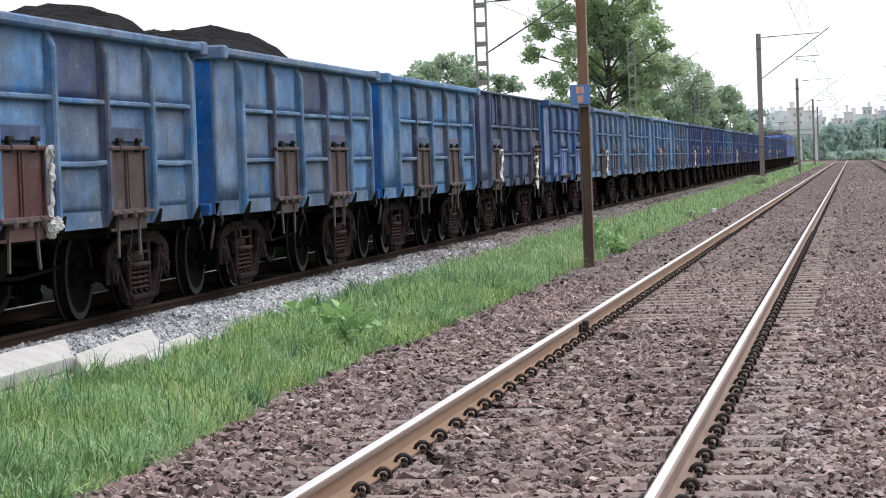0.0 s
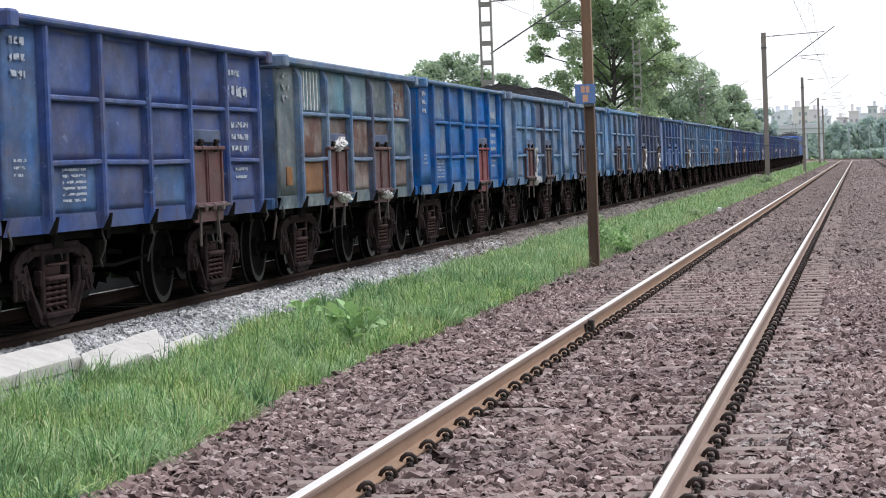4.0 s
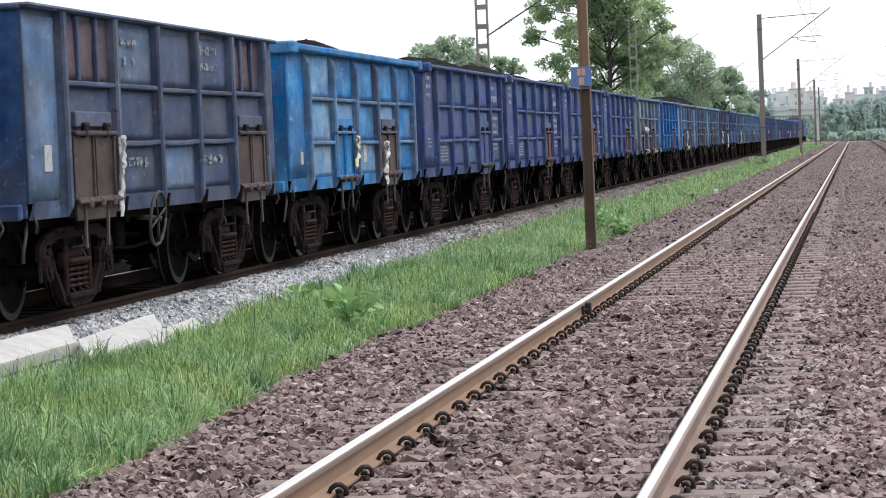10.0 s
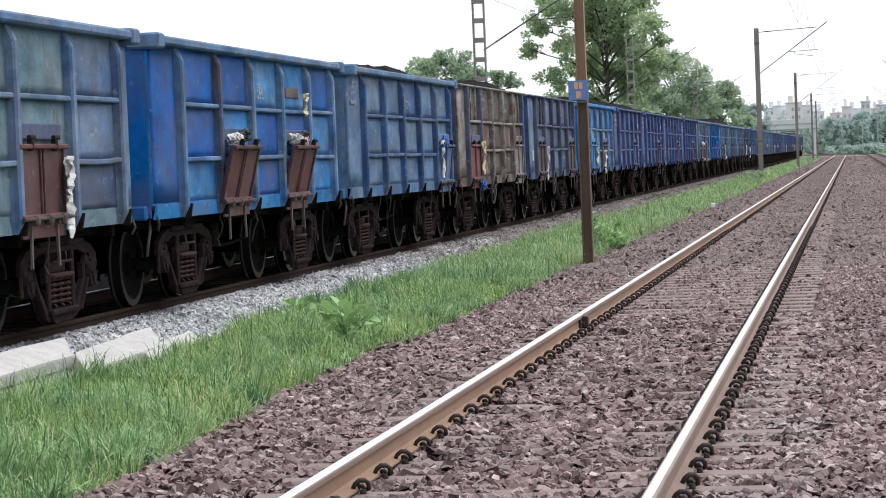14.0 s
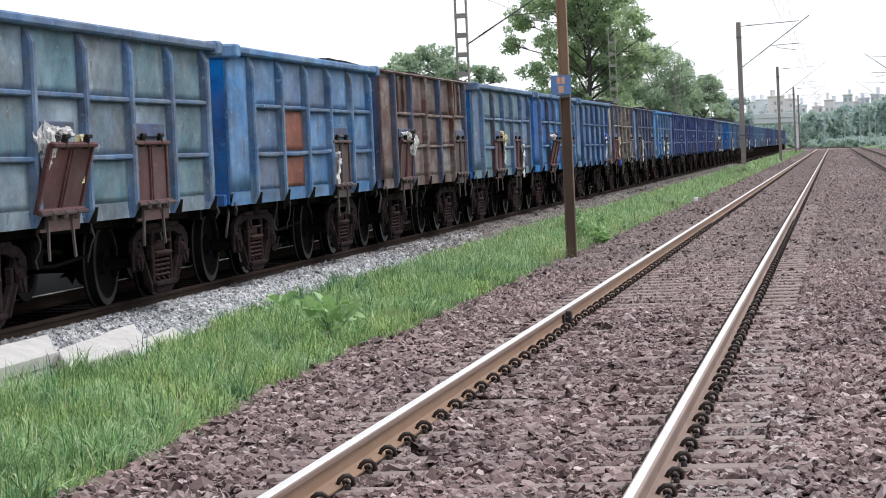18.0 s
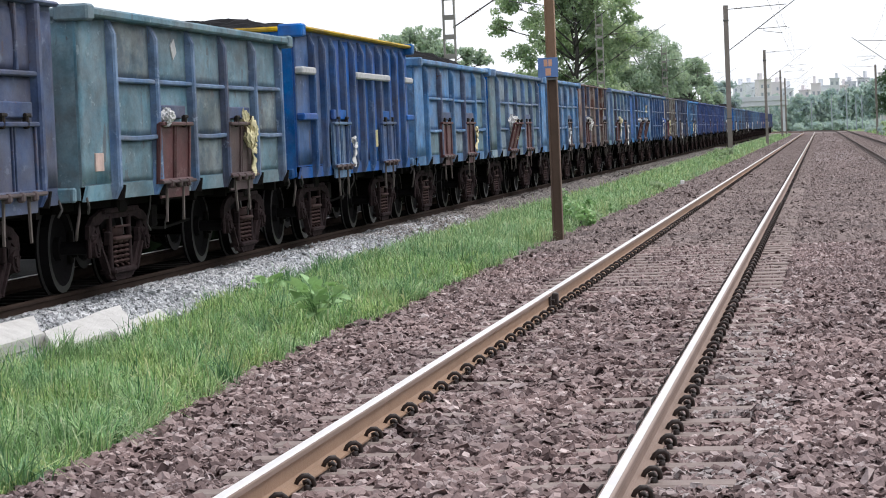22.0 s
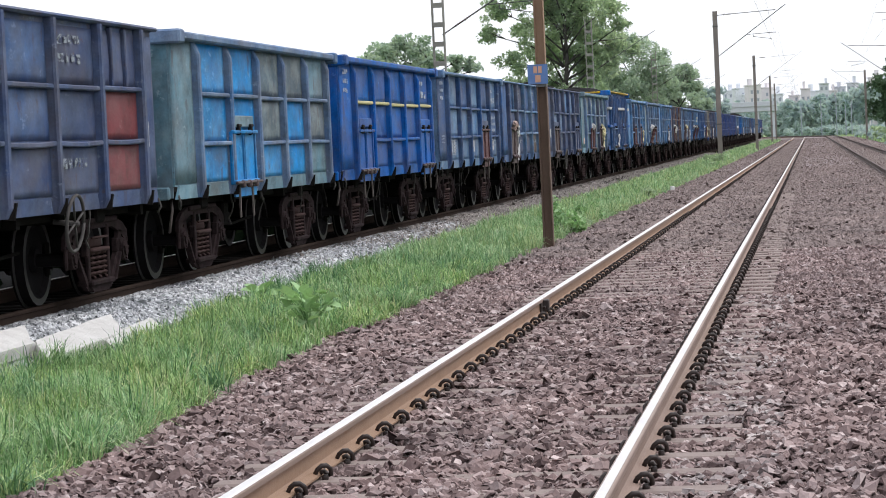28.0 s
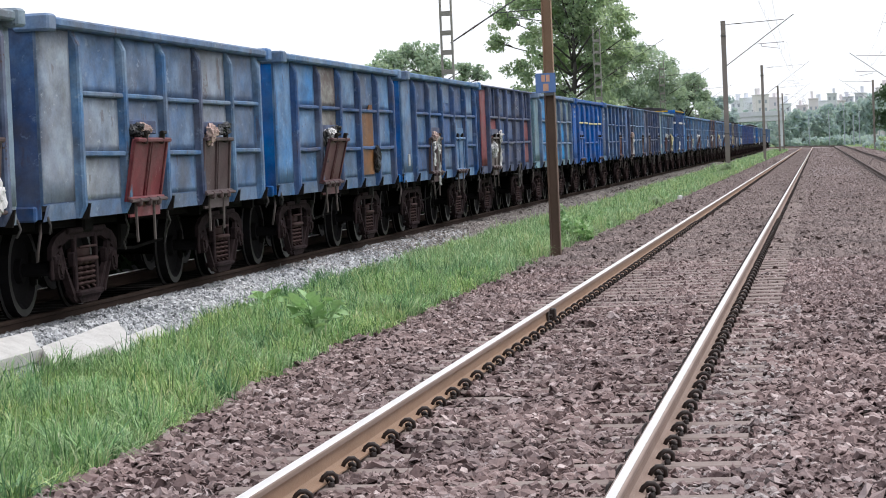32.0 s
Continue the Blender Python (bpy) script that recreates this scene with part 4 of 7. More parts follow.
def panel_mesh(w, h, seed, dent):
    """Sheet between posts and ribs: bulged outwards by the load, with a few dents; lies in y and z, faces +x."""
    r = random.Random(seed)
    n, m = 9, 7
    kicks = [(r.uniform(-w / 2, w / 2), r.uniform(-h / 2, h / 2), r.uniform(0.09, 0.26), r.uniform(-1, 0.8) * dent) for _ in range(6)]
    vs = []
    for j in range(m + 1):
        for i in range(n + 1):
            y, z = -w / 2 + w * i / n, -h / 2 + h * j / m
            b = 0.012 * math.sin(math.pi * i / n) ** 0.7 * math.sin(math.pi * j / m) ** 0.7 if 0 < i < n and 0 < j < m else 0.0
            for ky, kz, kr, kd in kicks:
                b += kd * 0.026 * math.exp(-((y - ky) ** 2 + (z - kz) ** 2) / kr ** 2) if 0 < i < n and 0 < j < m else 0.0
            vs.append((max(0.001, b + 0.006), y, z))
    k = (n + 1)
    fs = [(j * k + i, j * k + i + 1, (j + 1) * k + i + 1, (j + 1) * k + i) for j in range(m) for i in range(n)]
    g = Geo()
    g.add(vs, fs)
    edge = [j * k for j in range(m + 1)] + [m * k + i for i in range(1, n + 1)] + [j * k + n for j in range(m - 1, -1, -1)] + [i for i in range(n - 1, 0, -1)]
    base = len(vs)
    g.v += [(-0.003, vs[e][1], vs[e][2]) for e in edge]
    g.f += [(edge[i], edge[(i + 1) % len(edge)], base + (i + 1) % len(edge), base + i) for i in range(len(edge))]
    return g.mesh("panel", True)


def rib_mesh(kind, z, tag):
    """One row of horizontal stiffeners between the posts, sagging here and there."""
    g = Geo()
    r = random.Random(tag)
    ps = POSTS[kind]
    for a, b in zip(ps, ps[1:]):
        y0, y1 = a + 0.07 - HALF, b - 0.07 - HALF
        dz = r.uniform(-0.008, 0.008)
        g.cbox(SIDE, SIDE + 0.085, y0, y1, z - 0.028 + dz, z + 0.028 + dz, 0.014)
    return g.mesh("rib")


def bay_rib_mesh(w, bent):
    """One stiffener between two posts, straight or sagging in the middle."""
    g = Geo()
    n = 6
    prof = ((0.0, -0.028), (0.073, -0.028), (0.085, -0.016), (0.085, 0.016), (0.073, 0.028), (0.0, 0.028))
    vs = []
    for i in range(n + 1):
        dz = -0.014 * bent * math.sin(math.pi * i / n)
        vs += [(SIDE + x, -w / 2 + w * i / n, z + dz) for x, z in prof]
    m = len(prof)
    fs = [(i * m + j, (i + 1) * m + j, (i + 1) * m + (j + 1) % m, i * m + (j + 1) % m) for i in range(n) for j in range(m)]
    g.add(vs, fs + [tuple(range(m)), tuple(range(n * m, (n + 1) * m))[::-1]])
    return g.mesh("rib")


def sill_plates(kind):
    """Foot plates between the posts, cut at a slant beside each post: (middle, width)."""
    ps = (0.0,) + POSTS[kind] + (BODY,)
    out = []
    for a, b in zip(ps, ps[1:]):
        y0, y1 = a - HALF + (0.10 if a else 0.01), b - HALF - (0.10 if b != BODY else 0.01)
        if y1 - y0 > 0.1:
            out.append(((y0 + y1) / 2, y1 - y0))
    return out


def sill_plate_mesh(w):
    """Foot plate between two posts, cut at a slant beside them."""
    g = Geo()
    c = min(0.11, w * 0.3)
    lo, hi, z0 = SIDE + 0.015, SIDE + 0.03, Z_FLOOR
    ring = ((-w / 2 + c, Z_LOW, hi), (-w / 2, z0, lo), (w / 2, z0, lo), (w / 2 - c, Z_LOW, hi))
    g.add([(x, y, z) for y, z, x in ring] + [(x - 0.03, y, z) for y, z, x in ring],
          [(0, 1, 2, 3), (7, 6, 5, 4), (0, 4, 5, 1), (1, 5, 6, 2), (2, 6, 7, 3), (3, 7, 4, 0)])
    return g.mesh("sill_plate")


def long_sill_mesh():
    g = Geo()
    g.cbox(SIDE - 0.03, SIDE + 0.02, -HALF + 0.02, HALF - 0.02, Z_FLOOR, Z_LOW, 0.01)
    return g.mesh("side_sill")


def dark_notch_mesh():
    """Black slanting bar that stands in for the dark notch at the foot of a post."""
    g = Geo()
    g.prism([(-0.045, 1.015), (0.0, 1.015), (0.095, 1.185), (0.05, 1.185)], 0, SIDE + 0.03, PROUD + 0.022)
    return g.mesh("lashing_bracket")


def door_meshes():
    d = {}
    w, z0, z1 = 1.42, 1.15, 1.87
    g = Geo()
    g.cbox(SIDE + 0.035, SIDE + 0.06, -w / 2, w / 2, z0, z1, 0.005)
    d["sheet"] = g.mesh("door_sheet")
    g = Geo()
    for y, k in ((-w / 2 + 0.03, 0.03), (-0.04, 0.014), (0.04, 0.014), (w / 2 - 0.03, 0.03)):
        g.cbox(SIDE + 0.055, SIDE + 0.085, y - k, y + k, z0, z1, 0.006)
    g.cbox(SIDE + 0.055, SIDE + 0.12, -w / 2, w / 2, z1 - 0.03, z1 + 0.02, 0.012)
    g.cbox(SIDE + 0.055, SIDE + 0.12, -w / 2, w / 2, z0, z0 + 0.06, 0.014)
    d["frame"] = g.mesh("door_frame")
    g = Geo()
    g.cbox(SIDE + 0.02, SIDE + 0.085, -w * 0.42, w * 0.42, z1 + 0.06, z1 + 0.22, 0.012)
    d["plate"] = g.mesh("hinge_plate")
    g = Geo()
    g.cbox(SIDE + 0.06, SIDE + 0.12, -0.035, 0.035, z1 - 0.05, z1 + 0.10, 0.015)
    g.tube([(SIDE + 0.105, -0.08, z1 + 0.085), (SIDE + 0.105, 0.08, z1 + 0.085)], 0.022, 6)
    d["hinge"] = g.mesh("hinge")
    g = Geo()
    g.tube([(SIDE + 0.13, -w / 2 - 0.05, z0 + 0.02), (SIDE + 0.13, w / 2 + 0.05, z0 + 0.02)], 0.022, 6)
    for y in (-0.4, 0.0, 0.4):
        g.cbox(SIDE + 0.09, SIDE + 0.165, y - 0.05, y + 0.05, z0 - 0.05, z0 + 0.05, 0.02)
    d["latch"] = g.mesh("latch_bar")
    g = Geo()
    g.prism([(-0.022, z0 + 0.01), (0.022, z0 + 0.01), (0.05, 0.86), (0.075, 0.70), (0.035, 0.69), (0.006, 0.86)], 0, SIDE + 0.075, SIDE + 0.097)
    g.tube([(SIDE + 0.06, 0.0, z0 - 0.02), (SIDE + 0.12, 0.0, z0 - 0.02)], 0.03, 8)
    d["hanger"] = g.mesh("hanging_bar")
    g = Geo()
    g.prism([(-w / 2 + 0.02, Z_LOW - 0.01), (-w / 2 + 0.07, Z_FLOOR - 0.05), (w / 2 - 0.07, Z_FLOOR - 0.05), (w / 2 - 0.02, Z_LOW - 0.01)], 0, SIDE + 0.052, SIDE + 0.075)
    d["apron"] = g.mesh("apron")
    return d


def under_mesh():
    g = Geo()
    g.cbox(-0.22, 0.22, -HALF + 0.1, HALF - 0.1, 0.72, Z_FLOOR, 0.02)
    for y in (-3.08, 3.08):
        g.cbox(-1.35, 1.35, y - 0.18, y + 0.18, 0.86, Z_FLOOR, 0.03)
    for y in (-4.6, -1.6, 0.0, 1.6, 4.6):
        g.box(-1.40, 1.40, y - 0.06, y + 0.06, 0.90, Z_FLOOR)
    for s in (-1, 1):
        g.box(s * 1.2 - 0.05, s * 1.2 + 0.05, -HALF, HALF, 0.93, Z_FLOOR + 0.01)
    return g.mesh("underframe")


def brake_mesh():
    g = Geo()
    g.tube([(0.55, -0.5, 0.72), (0.55, 0.35, 0.72)], 0.19, 12)
    g.tube([(0.55, 0.35, 0.72), (0.55, 1.5, 0.66)], 0.035, 6)
    g.tube([(0.9, -1.4, 0.62), (0.95, 0.0, 0.56), (0.95, 1.3, 0.62)], 0.022, 5)
    g.cbox(0.75, 1.1, -1.05, -0.75, 0.6, 0.9, 0.03)
    return g.mesh("brake_gear")


def side_frame_mesh():
    """Cast three-piece bogie side frame: top chord, two columns, slanting struts to the spring seat, axle boxes; seen from +x."""
    g = Geo()
    x0, x1 = 1.245, 1.295
    g.prism([(-1.22, 0.60), (-1.20, 0.74), (-1.02, 0.84), (-0.66, 0.91), (0.66, 0.91), (1.02, 0.84), (1.20, 0.74), (1.22, 0.60), (1.10, 0.62), (0.92, 0.72), (0.60, 0.80), (-0.60, 0.80), (-0.92, 0.72), (-1.10, 0.62)], 0, x0, x1)
    g.cbox(x1 - 0.01, x1 + 0.035, -0.70, 0.70, 0.86, 0.92, 0.012)
    for s in (-1, 1):
        strut = [(s * 0.98, 0.74), (s * 0.86, 0.76), (s * 0.70, 0.48), (s * 0.42, 0.20), (s * 0.30, 0.12), (s * 0.44, 0.11), (s * 0.58, 0.19), (s * 0.82, 0.46)]
        g.prism(strut, 0, x0, x1)
        g.prism([(s * 0.845, 0.48), (s * 0.815, 0.50), (s * 0.55, 0.19), (s * 0.58, 0.17)], 0, x1 - 0.01, x1 + 0.03)
        g.cbox(x0 + 0.01, x1 + 0.01, s * 0.385 - 0.045, s * 0.385 + 0.045, 0.16, 0.84, 0.012)
        g.cbox(x0, x1 + 0.01, s * 1.0 - 0.15, s * 1.0 + 0.15, 0.56, 0.66, 0.03)
        for e in (-1, 1):
            g.cbox(x0 + 0.01, x1, s * 1.0 + e * 0.17 - 0.035, s * 1.0 + e * 0.17 + 0.035, 0.38, 0.66, 0.015)
        g.tube([(x0 - 0.02, s * 1.0, 0.5), (x1 + 0.03, s * 1.0, 0.5)], 0.125, 14, 0.115)
        g.tube([(x1 + 0.02, s * 1.0, 0.5), (x1 + 0.05, s * 1.0, 0.5)], 0.06, 8)
        for k in range(3):
            a = 2.0944 * k + 0.5
            g.tube([(x1 + 0.02, s * 1.0 + 0.085 * math.cos(a), 0.5 + 0.085 * math.sin(a)), (x1 + 0.05, s * 1.0 + 0.085 * math.cos(a), 0.5 + 0.085 * math.sin(a))], 0.016, 6)
        g.cbox(x1 - 0.02, x1 + 0.06, s * 0.60 - 0.03, s * 0.60 + 0.03, 0.50, 0.66, 0.012)
    g.cbox(x0 - 0.09, x1 + 0.06, -0.44, 0.44, 0.16, 0.23, 0.02)
    g.prism([(-0.40, 0.165), (-0.30, 0.09), (0.30, 0.09), (0.40, 0.165)], 0, x0, x1 + 0.02)
    return g.mesh("side_frame")


def spring_mesh():
    """A nest of close coil springs under the end of the bolster."""
    g = Geo()
    r, turns, n = 0.080, 5.0, 30
    for y in (-0.225, 0.0, 0.225):
        g.tube([(1.23 + r * math.cos(6.2832 * turns * i / n), y + r * math.sin(6.2832 * turns * i / n), 0.245 + 0.285 * i / n) for i in range(n + 1)], 0.020, 4)
    g.cbox(1.12, 1.34, -0.33, 0.33, 0.535, 0.585, 0.015)
    g.cbox(1.14, 1.27, -0.24, 0.24, 0.585, 0.69, 0.02)
    g.tube([(1.32, -0.30, 0.70), (1.32, 0.30, 0.70)], 0.016, 5)
    return g.mesh("spring", True)


def bolster_mesh():
    g = Geo()
    g.cbox(-1.12, 1.12, -0.22, 0.22, 0.55, 0.86, 0.03)
    for y in (-0.62, 0.62):
        g.tube([(-0.95, y, 0.42), (0.95, y, 0.42)], 0.04, 6)
        for s in (-1, 1):
            g.cbox(s * 0.85 - 0.06, s * 0.85 + 0.06, y - 0.05, y + 0.05, 0.3, 0.7, 0.02)
    return g.mesh("bolster")


def wheelset_mesh():
    g = Geo()
    g.tube([(-1.2, 0, 0), (1.2, 0, 0)], 0.075, 10)
    for s in (-1, 1):
        x = s * 0.875
        prof = [(x - s * 0.09, 0.10), (x - s * 0.08, 0.40), (x - s * 0.11, 0.43), (x - s * 0.11, 0.53), (x - s * 0.085, 0.535), (x - s * 0.07, 0.503),
                (x + s * 0.03, 0.495), (x + s * 0.032, 0.42), (x - s * 0.02, 0.36), (x - s * 0.035, 0.14), (x + s * 0.03, 0.13), (x + s * 0.03, 0.075)]
        g.lathe(prof, 22)
    me = g.mesh("wheelset")
    me.materials.append(None)
    for p in me.polygons:
        c = p.center
        if math.hypot(c.y, c.z) > 0.40 and len(p.vertices) == 4 and abs(p.normal.x) > 0.5:
            p.material_index = 1
    return me


def coupler_mesh():
    """Knuckle coupler at the -y end."""
    g = Geo()
    g.cbox(-0.11, 0.11, -HALF - 0.30, -HALF + 0.1, 0.90 - 0.13, 0.90 + 0.10, 0.03)
    g.cbox(-0.20, 0.10, -HALF - 0.44, -HALF - 0.24, 0.90 - 0.19, 0.90 + 0.16, 0.05)
    return g.mesh("coupler")


def hose_mesh():
    g = Geo()
    pts = [(0.42, -HALF - 0.02, 0.98), (0.46, -HALF - 0.14, 0.84), (0.50, -HALF - 0.25, 0.62), (0.50, -HALF - 0.34, 0.50), (0.46, -HALF - 0.42, 0.56)]
    g.tube(pts, 0.028, 6)
    return g.mesh("brake_hose", True)


def step_hose_mesh():
    g = Geo()
    g.tube([(1.35, -HALF + 0.25, 1.02), (1.4, -HALF + 0.1, 0.90), (1.38, -HALF + 0.05, 0.72), (1.34, -HALF + 0.14, 0.62)], 0.018, 5)
    return g.mesh("drain_hose", True)


def strap_mesh(seed):
    """Cables and wire ends that dangle under the floor."""
    r = random.Random(seed)
    g = Geo()
    for _ in range(3):
        y, x = r.uniform(-4.2, 4.2), SIDE - r.uniform(0.0, 0.1)
        pts = [(x, y, 1.05)]
        for i in range(5):
            pts.append((x - 0.02 * i + r.uniform(-.03, .03), y + r.uniform(-.06, .06) + 0.03 * i, 1.05 - 0.09 * (i + 1)))
        g.tube(pts, 0.012, 4)
    g.tube([(1.5, -HALF + 0.06, 1.08), (1.53, -HALF + 0.05, 0.98), (1.5, -HALF + 0.1, 0.9)], 0.014, 6)
    g.tube([(1.5, HALF - 0.06, 1.08), (1.53, HALF - 0.05, 0.98), (1.5, HALF - 0.1, 0.9)], 0.014, 6)
    return g.mesh("dangling_wire", True)


def handwheel_mesh():
    g = Geo()
    r = 0.30
    g.tube([(SIDE + 0.14, r * math.cos(6.2832 * i / 20), r * math.sin(6.2832 * i / 20)) for i in range(21)], 0.020, 6)
    for i in range(4):
        a = 6.2832 * i / 4 + 0.4
        g.tube([(SIDE + 0.14, 0, 0), (SIDE + 0.14, r * math.cos(a), r * math.sin(a))], 0.013, 5)
    g.tube([(SIDE - 0.1, 0, 0), (SIDE + 0.18, 0, 0)], 0.03, 6)
    return g.mesh("handbrake_wheel", True)


def rag_mesh(seed, w, h):
    """A rag or bag: ragged hanging strips where it is long, otherwise a pile of crumpled folds."""
    r = random.Random(seed)
    g = Geo()
    if h > 2 * w:
        for k, ln in ((0, h), (1, h * r.uniform(0.3, 0.5))):
            n = 18
            y0, top = r.uniform(-0.2, 0.2) * w, h / 2 + 0.02 * h * k
            rows = []
            for i in range(n + 1):
                t = i / n
                mid = y0 + 0.5 * w * noise.noise((t * h * 3.5, seed * 1.7 + k, 1.0))
                half = w * (0.26 + 0.55 * abs(noise.noise((t * h * 9.0, seed + k * 5.0, 4.0))))
                out = 0.03 * k + 0.03 * noise.noise((t * 6.0, seed, k * 3.0))
                rows.append([(out + 0.02 * math.sin(a * 2.5 + t * 9.0 + k), mid + half * a, top - ln * t + 0.03 * noise.noise((a * 2.0, t * 9.0, seed))) for a in (-1.0, -0.5, 0.0, 0.5, 1.0)])
            vs = [p for row in rows for p in row] + [(p[0] - 0.012, p[1], p[2]) for row in rows for p in row]
            m = 5 * (n + 1)
            fs = [(i * 5 + a, i * 5 + a + 1, i * 5 + a + 6, i * 5 + a + 5) for i in range(n) for a in range(4)]
            fs += [tuple(m + q for q in f[::-1]) for f in fs]
            ring = [i * 5 for i in range(n + 1)] + [n * 5 + a for a in range(1, 5)] + [i * 5 + 4 for i in range(n - 1, -1, -1)] + [3, 2, 1]
            fs += [(ring[q], ring[(q + 1) % len(ring)], m + ring[(q + 1) % len(ring)], m + ring[q]) for q in range(len(ring))]
            g.add(vs, fs)
    else:
        for k in range(5):
            bm = bmesh.new()
            bmesh.ops.create_icosphere(bm, subdivisions=3, radius=1)
            off = Vector((r.uniform(0, 50), r.uniform(0, 50), 0))
            cy, cz, s = r.uniform(-0.3, 0.3) * w, r.uniform(-0.3, 0.3) * h, r.uniform(0.40, 0.75)
            vs = []
            for v in bm.verts:
                p = v.co
                fold = 1.0 - 0.75 * abs(noise.noise(p * 2.2 + off)) + 0.35 * noise.noise(p * 5.0 + off)
                vs.append((p.x * 0.075 * fold + 0.02 * k - 0.04, cy + p.y * w / 2 * s * fold, cz + p.z * h / 2 * s * fold - 0.05 * h * abs(p.y)))
            g.add(vs, [tuple(v.index for v in f.verts) for f in bm.faces])
            bm.free()
    return g.mesh("rag")


def marks_mesh(kind, seed):
    """Stencilled lettering worn past reading, as plain bars."""
    r = random.Random(seed)
    g = Geo()
    x = SIDE + 0.034

    def block(y, z, rows, width, gap, size):
        for i in range(rows):
            yy = y
            while yy < y + width - 0.02:
                w1 = min(r.uniform(0.8, 2.2) * size, y + width - yy)
                g.box(x, x + 0.003, yy, yy + w1, z - i * gap - size * r.uniform(0.7, 0.95), z - i * gap)
                yy += w1 + size * r.uniform(0.3, 0.8)
    if kind in ("new", "mid", "tall"):
        block(0.25 - HALF, 2.92, 3, 0.42, 0.16, 0.085)
        block(8.3 - HALF, 2.86, 1, 0.55, 0.2, 0.09)
        block(8.15 - HALF, 2.66, 1, 1.05, 0.2, 0.15)
        if kind == "new":
            block(8.35 - HALF, 2.20, 3, 0.85, 0.15, 0.08)
            block(8.5 - HALF, 1.62, 2, 0.6, 0.10, 0.045)
            block(1.65 - HALF, 1.66, 6, 0.75, 0.062, 0.032)
            block(0.25 - HALF, 1.76, 3, 0.35, 0.07, 0.032)
    else:
        block(3.1 - HALF, 2.9, 2, 0.6, 0.2, 0.10)
        block(6.3 - HALF, 2.92, 2, 0.8, 0.2, 0.11)
        block(3.2 - HALF, 1.60, 1, 0.8, 0.2, 0.12)
        block(6.3 - HALF, 1.60, 1, 0.9, 0.2, 0.12)
    return g.mesh("stencil_lettering")


def coal_mesh(seed, parts):
    """Heaped coal: mounds (middle, length, height above the rim) over a level bed inside the wagon."""
    r = random.Random(seed)
    nx, ny = 20, 110
    vs = []
    for j in range(ny + 1):
        y = -HALF + 0.06 + (BODY - 0.12) * j / ny
        for i in range(nx + 1):
            x = -SIDE + 0.06 + (2 * SIDE - 0.12) * i / nx
            edge = max(0.0, 1 - (abs(x) / (SIDE - 0.05)) ** 2.2)
            z = -0.16
            for c, ln, h in parts:
                z = max(z, -0.16 + (h * 1.2 + 0.16) * math.exp(-((y + HALF - c) / (ln / 2)) ** 4) * edge ** 0.8 * (1 - 0.35 * abs(math.sin(y * 1.3 + seed))))
            z += 0.05 * noise.noise((x * 3, y * 3, seed)) + 0.035 * noise.noise((x * 9, y * 9, seed)) + 0.022 * noise.noise((x * 24, y * 24, seed))
            vs.append((x, y, Z_TOP + z))
    k = nx + 1
    g = Geo()
    g.add(vs, [(j * k + i, j * k + i + 1, (j + 1) * k + i + 1, (j + 1) * k + i) for j in range(ny) for i in range(nx)])
    for _ in range(600):
        j, i = r.randint(2, ny - 2), r.randint(1, nx - 1)
        p = vs[j * k + i]
        s, q = r.uniform(0.012, 0.026), [r.uniform(0.6, 1.4) for _ in range(6)]
        g.add([(p[0] + s * q[0], p[1], p[2]), (p[0] - s * q[1], p[1], p[2]), (p[0], p[1] + s * q[2], p[2]), (p[0], p[1] - s * q[3], p[2]), (p[0], p[1], p[2] + s * q[4] * 0.5)],
              [(0, 2, 4), (2, 1, 4), (1, 3, 4), (3, 0, 4)])
    base = len(g.v)
    ring = [i for i in range(nx + 1)] + [j * k + nx for j in range(1, ny + 1)] + [ny * k + i for i in range(nx - 1, -1, -1)] + [j * k for j in range(ny - 1, 0, -1)]
    g.v += [(vs[e][0], vs[e][1], Z_FLOOR + 0.10) for e in ring]
    g.f += [(ring[i], ring[(i + 1) % len(ring)], base + (i + 1) % len(ring), base + i) for i in range(len(ring))]
    g.f.append(tuple(range(base, base + len(ring))))
    return g.mesh("coal_load")


# where no post paint is given, posts take a darker or duller one than the sheets
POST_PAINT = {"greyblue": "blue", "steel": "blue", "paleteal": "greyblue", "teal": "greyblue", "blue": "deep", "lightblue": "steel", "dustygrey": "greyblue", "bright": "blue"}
WHEELSETS, WAGONS = [], []


def letter_mesh(text, size):
    """Stencilled letters that can be read, facing +x."""
    cu = bpy.data.curves.new("letters", "FONT")
    cu.body, cu.size, cu.extrude = text, size, 0.002
    ob = new("letters", cu)
    me = bpy.data.meshes.new_from_object(ob.evaluated_get(bpy.context.evaluated_depsgraph_get()))
    bpy.data.objects.remove(ob)
    me.name = "letters"
    me.transform(pose(0, 0, 0, 90, 0, 90))
    me.materials.clear()
    me.materials.append(None)
    return me


LETTERS = {t: letter_mesh(t, s) for t, s in (("NCR", 0.22), ("SEC", 0.24), ("CR", 0.2), ("UD", 0.2))}


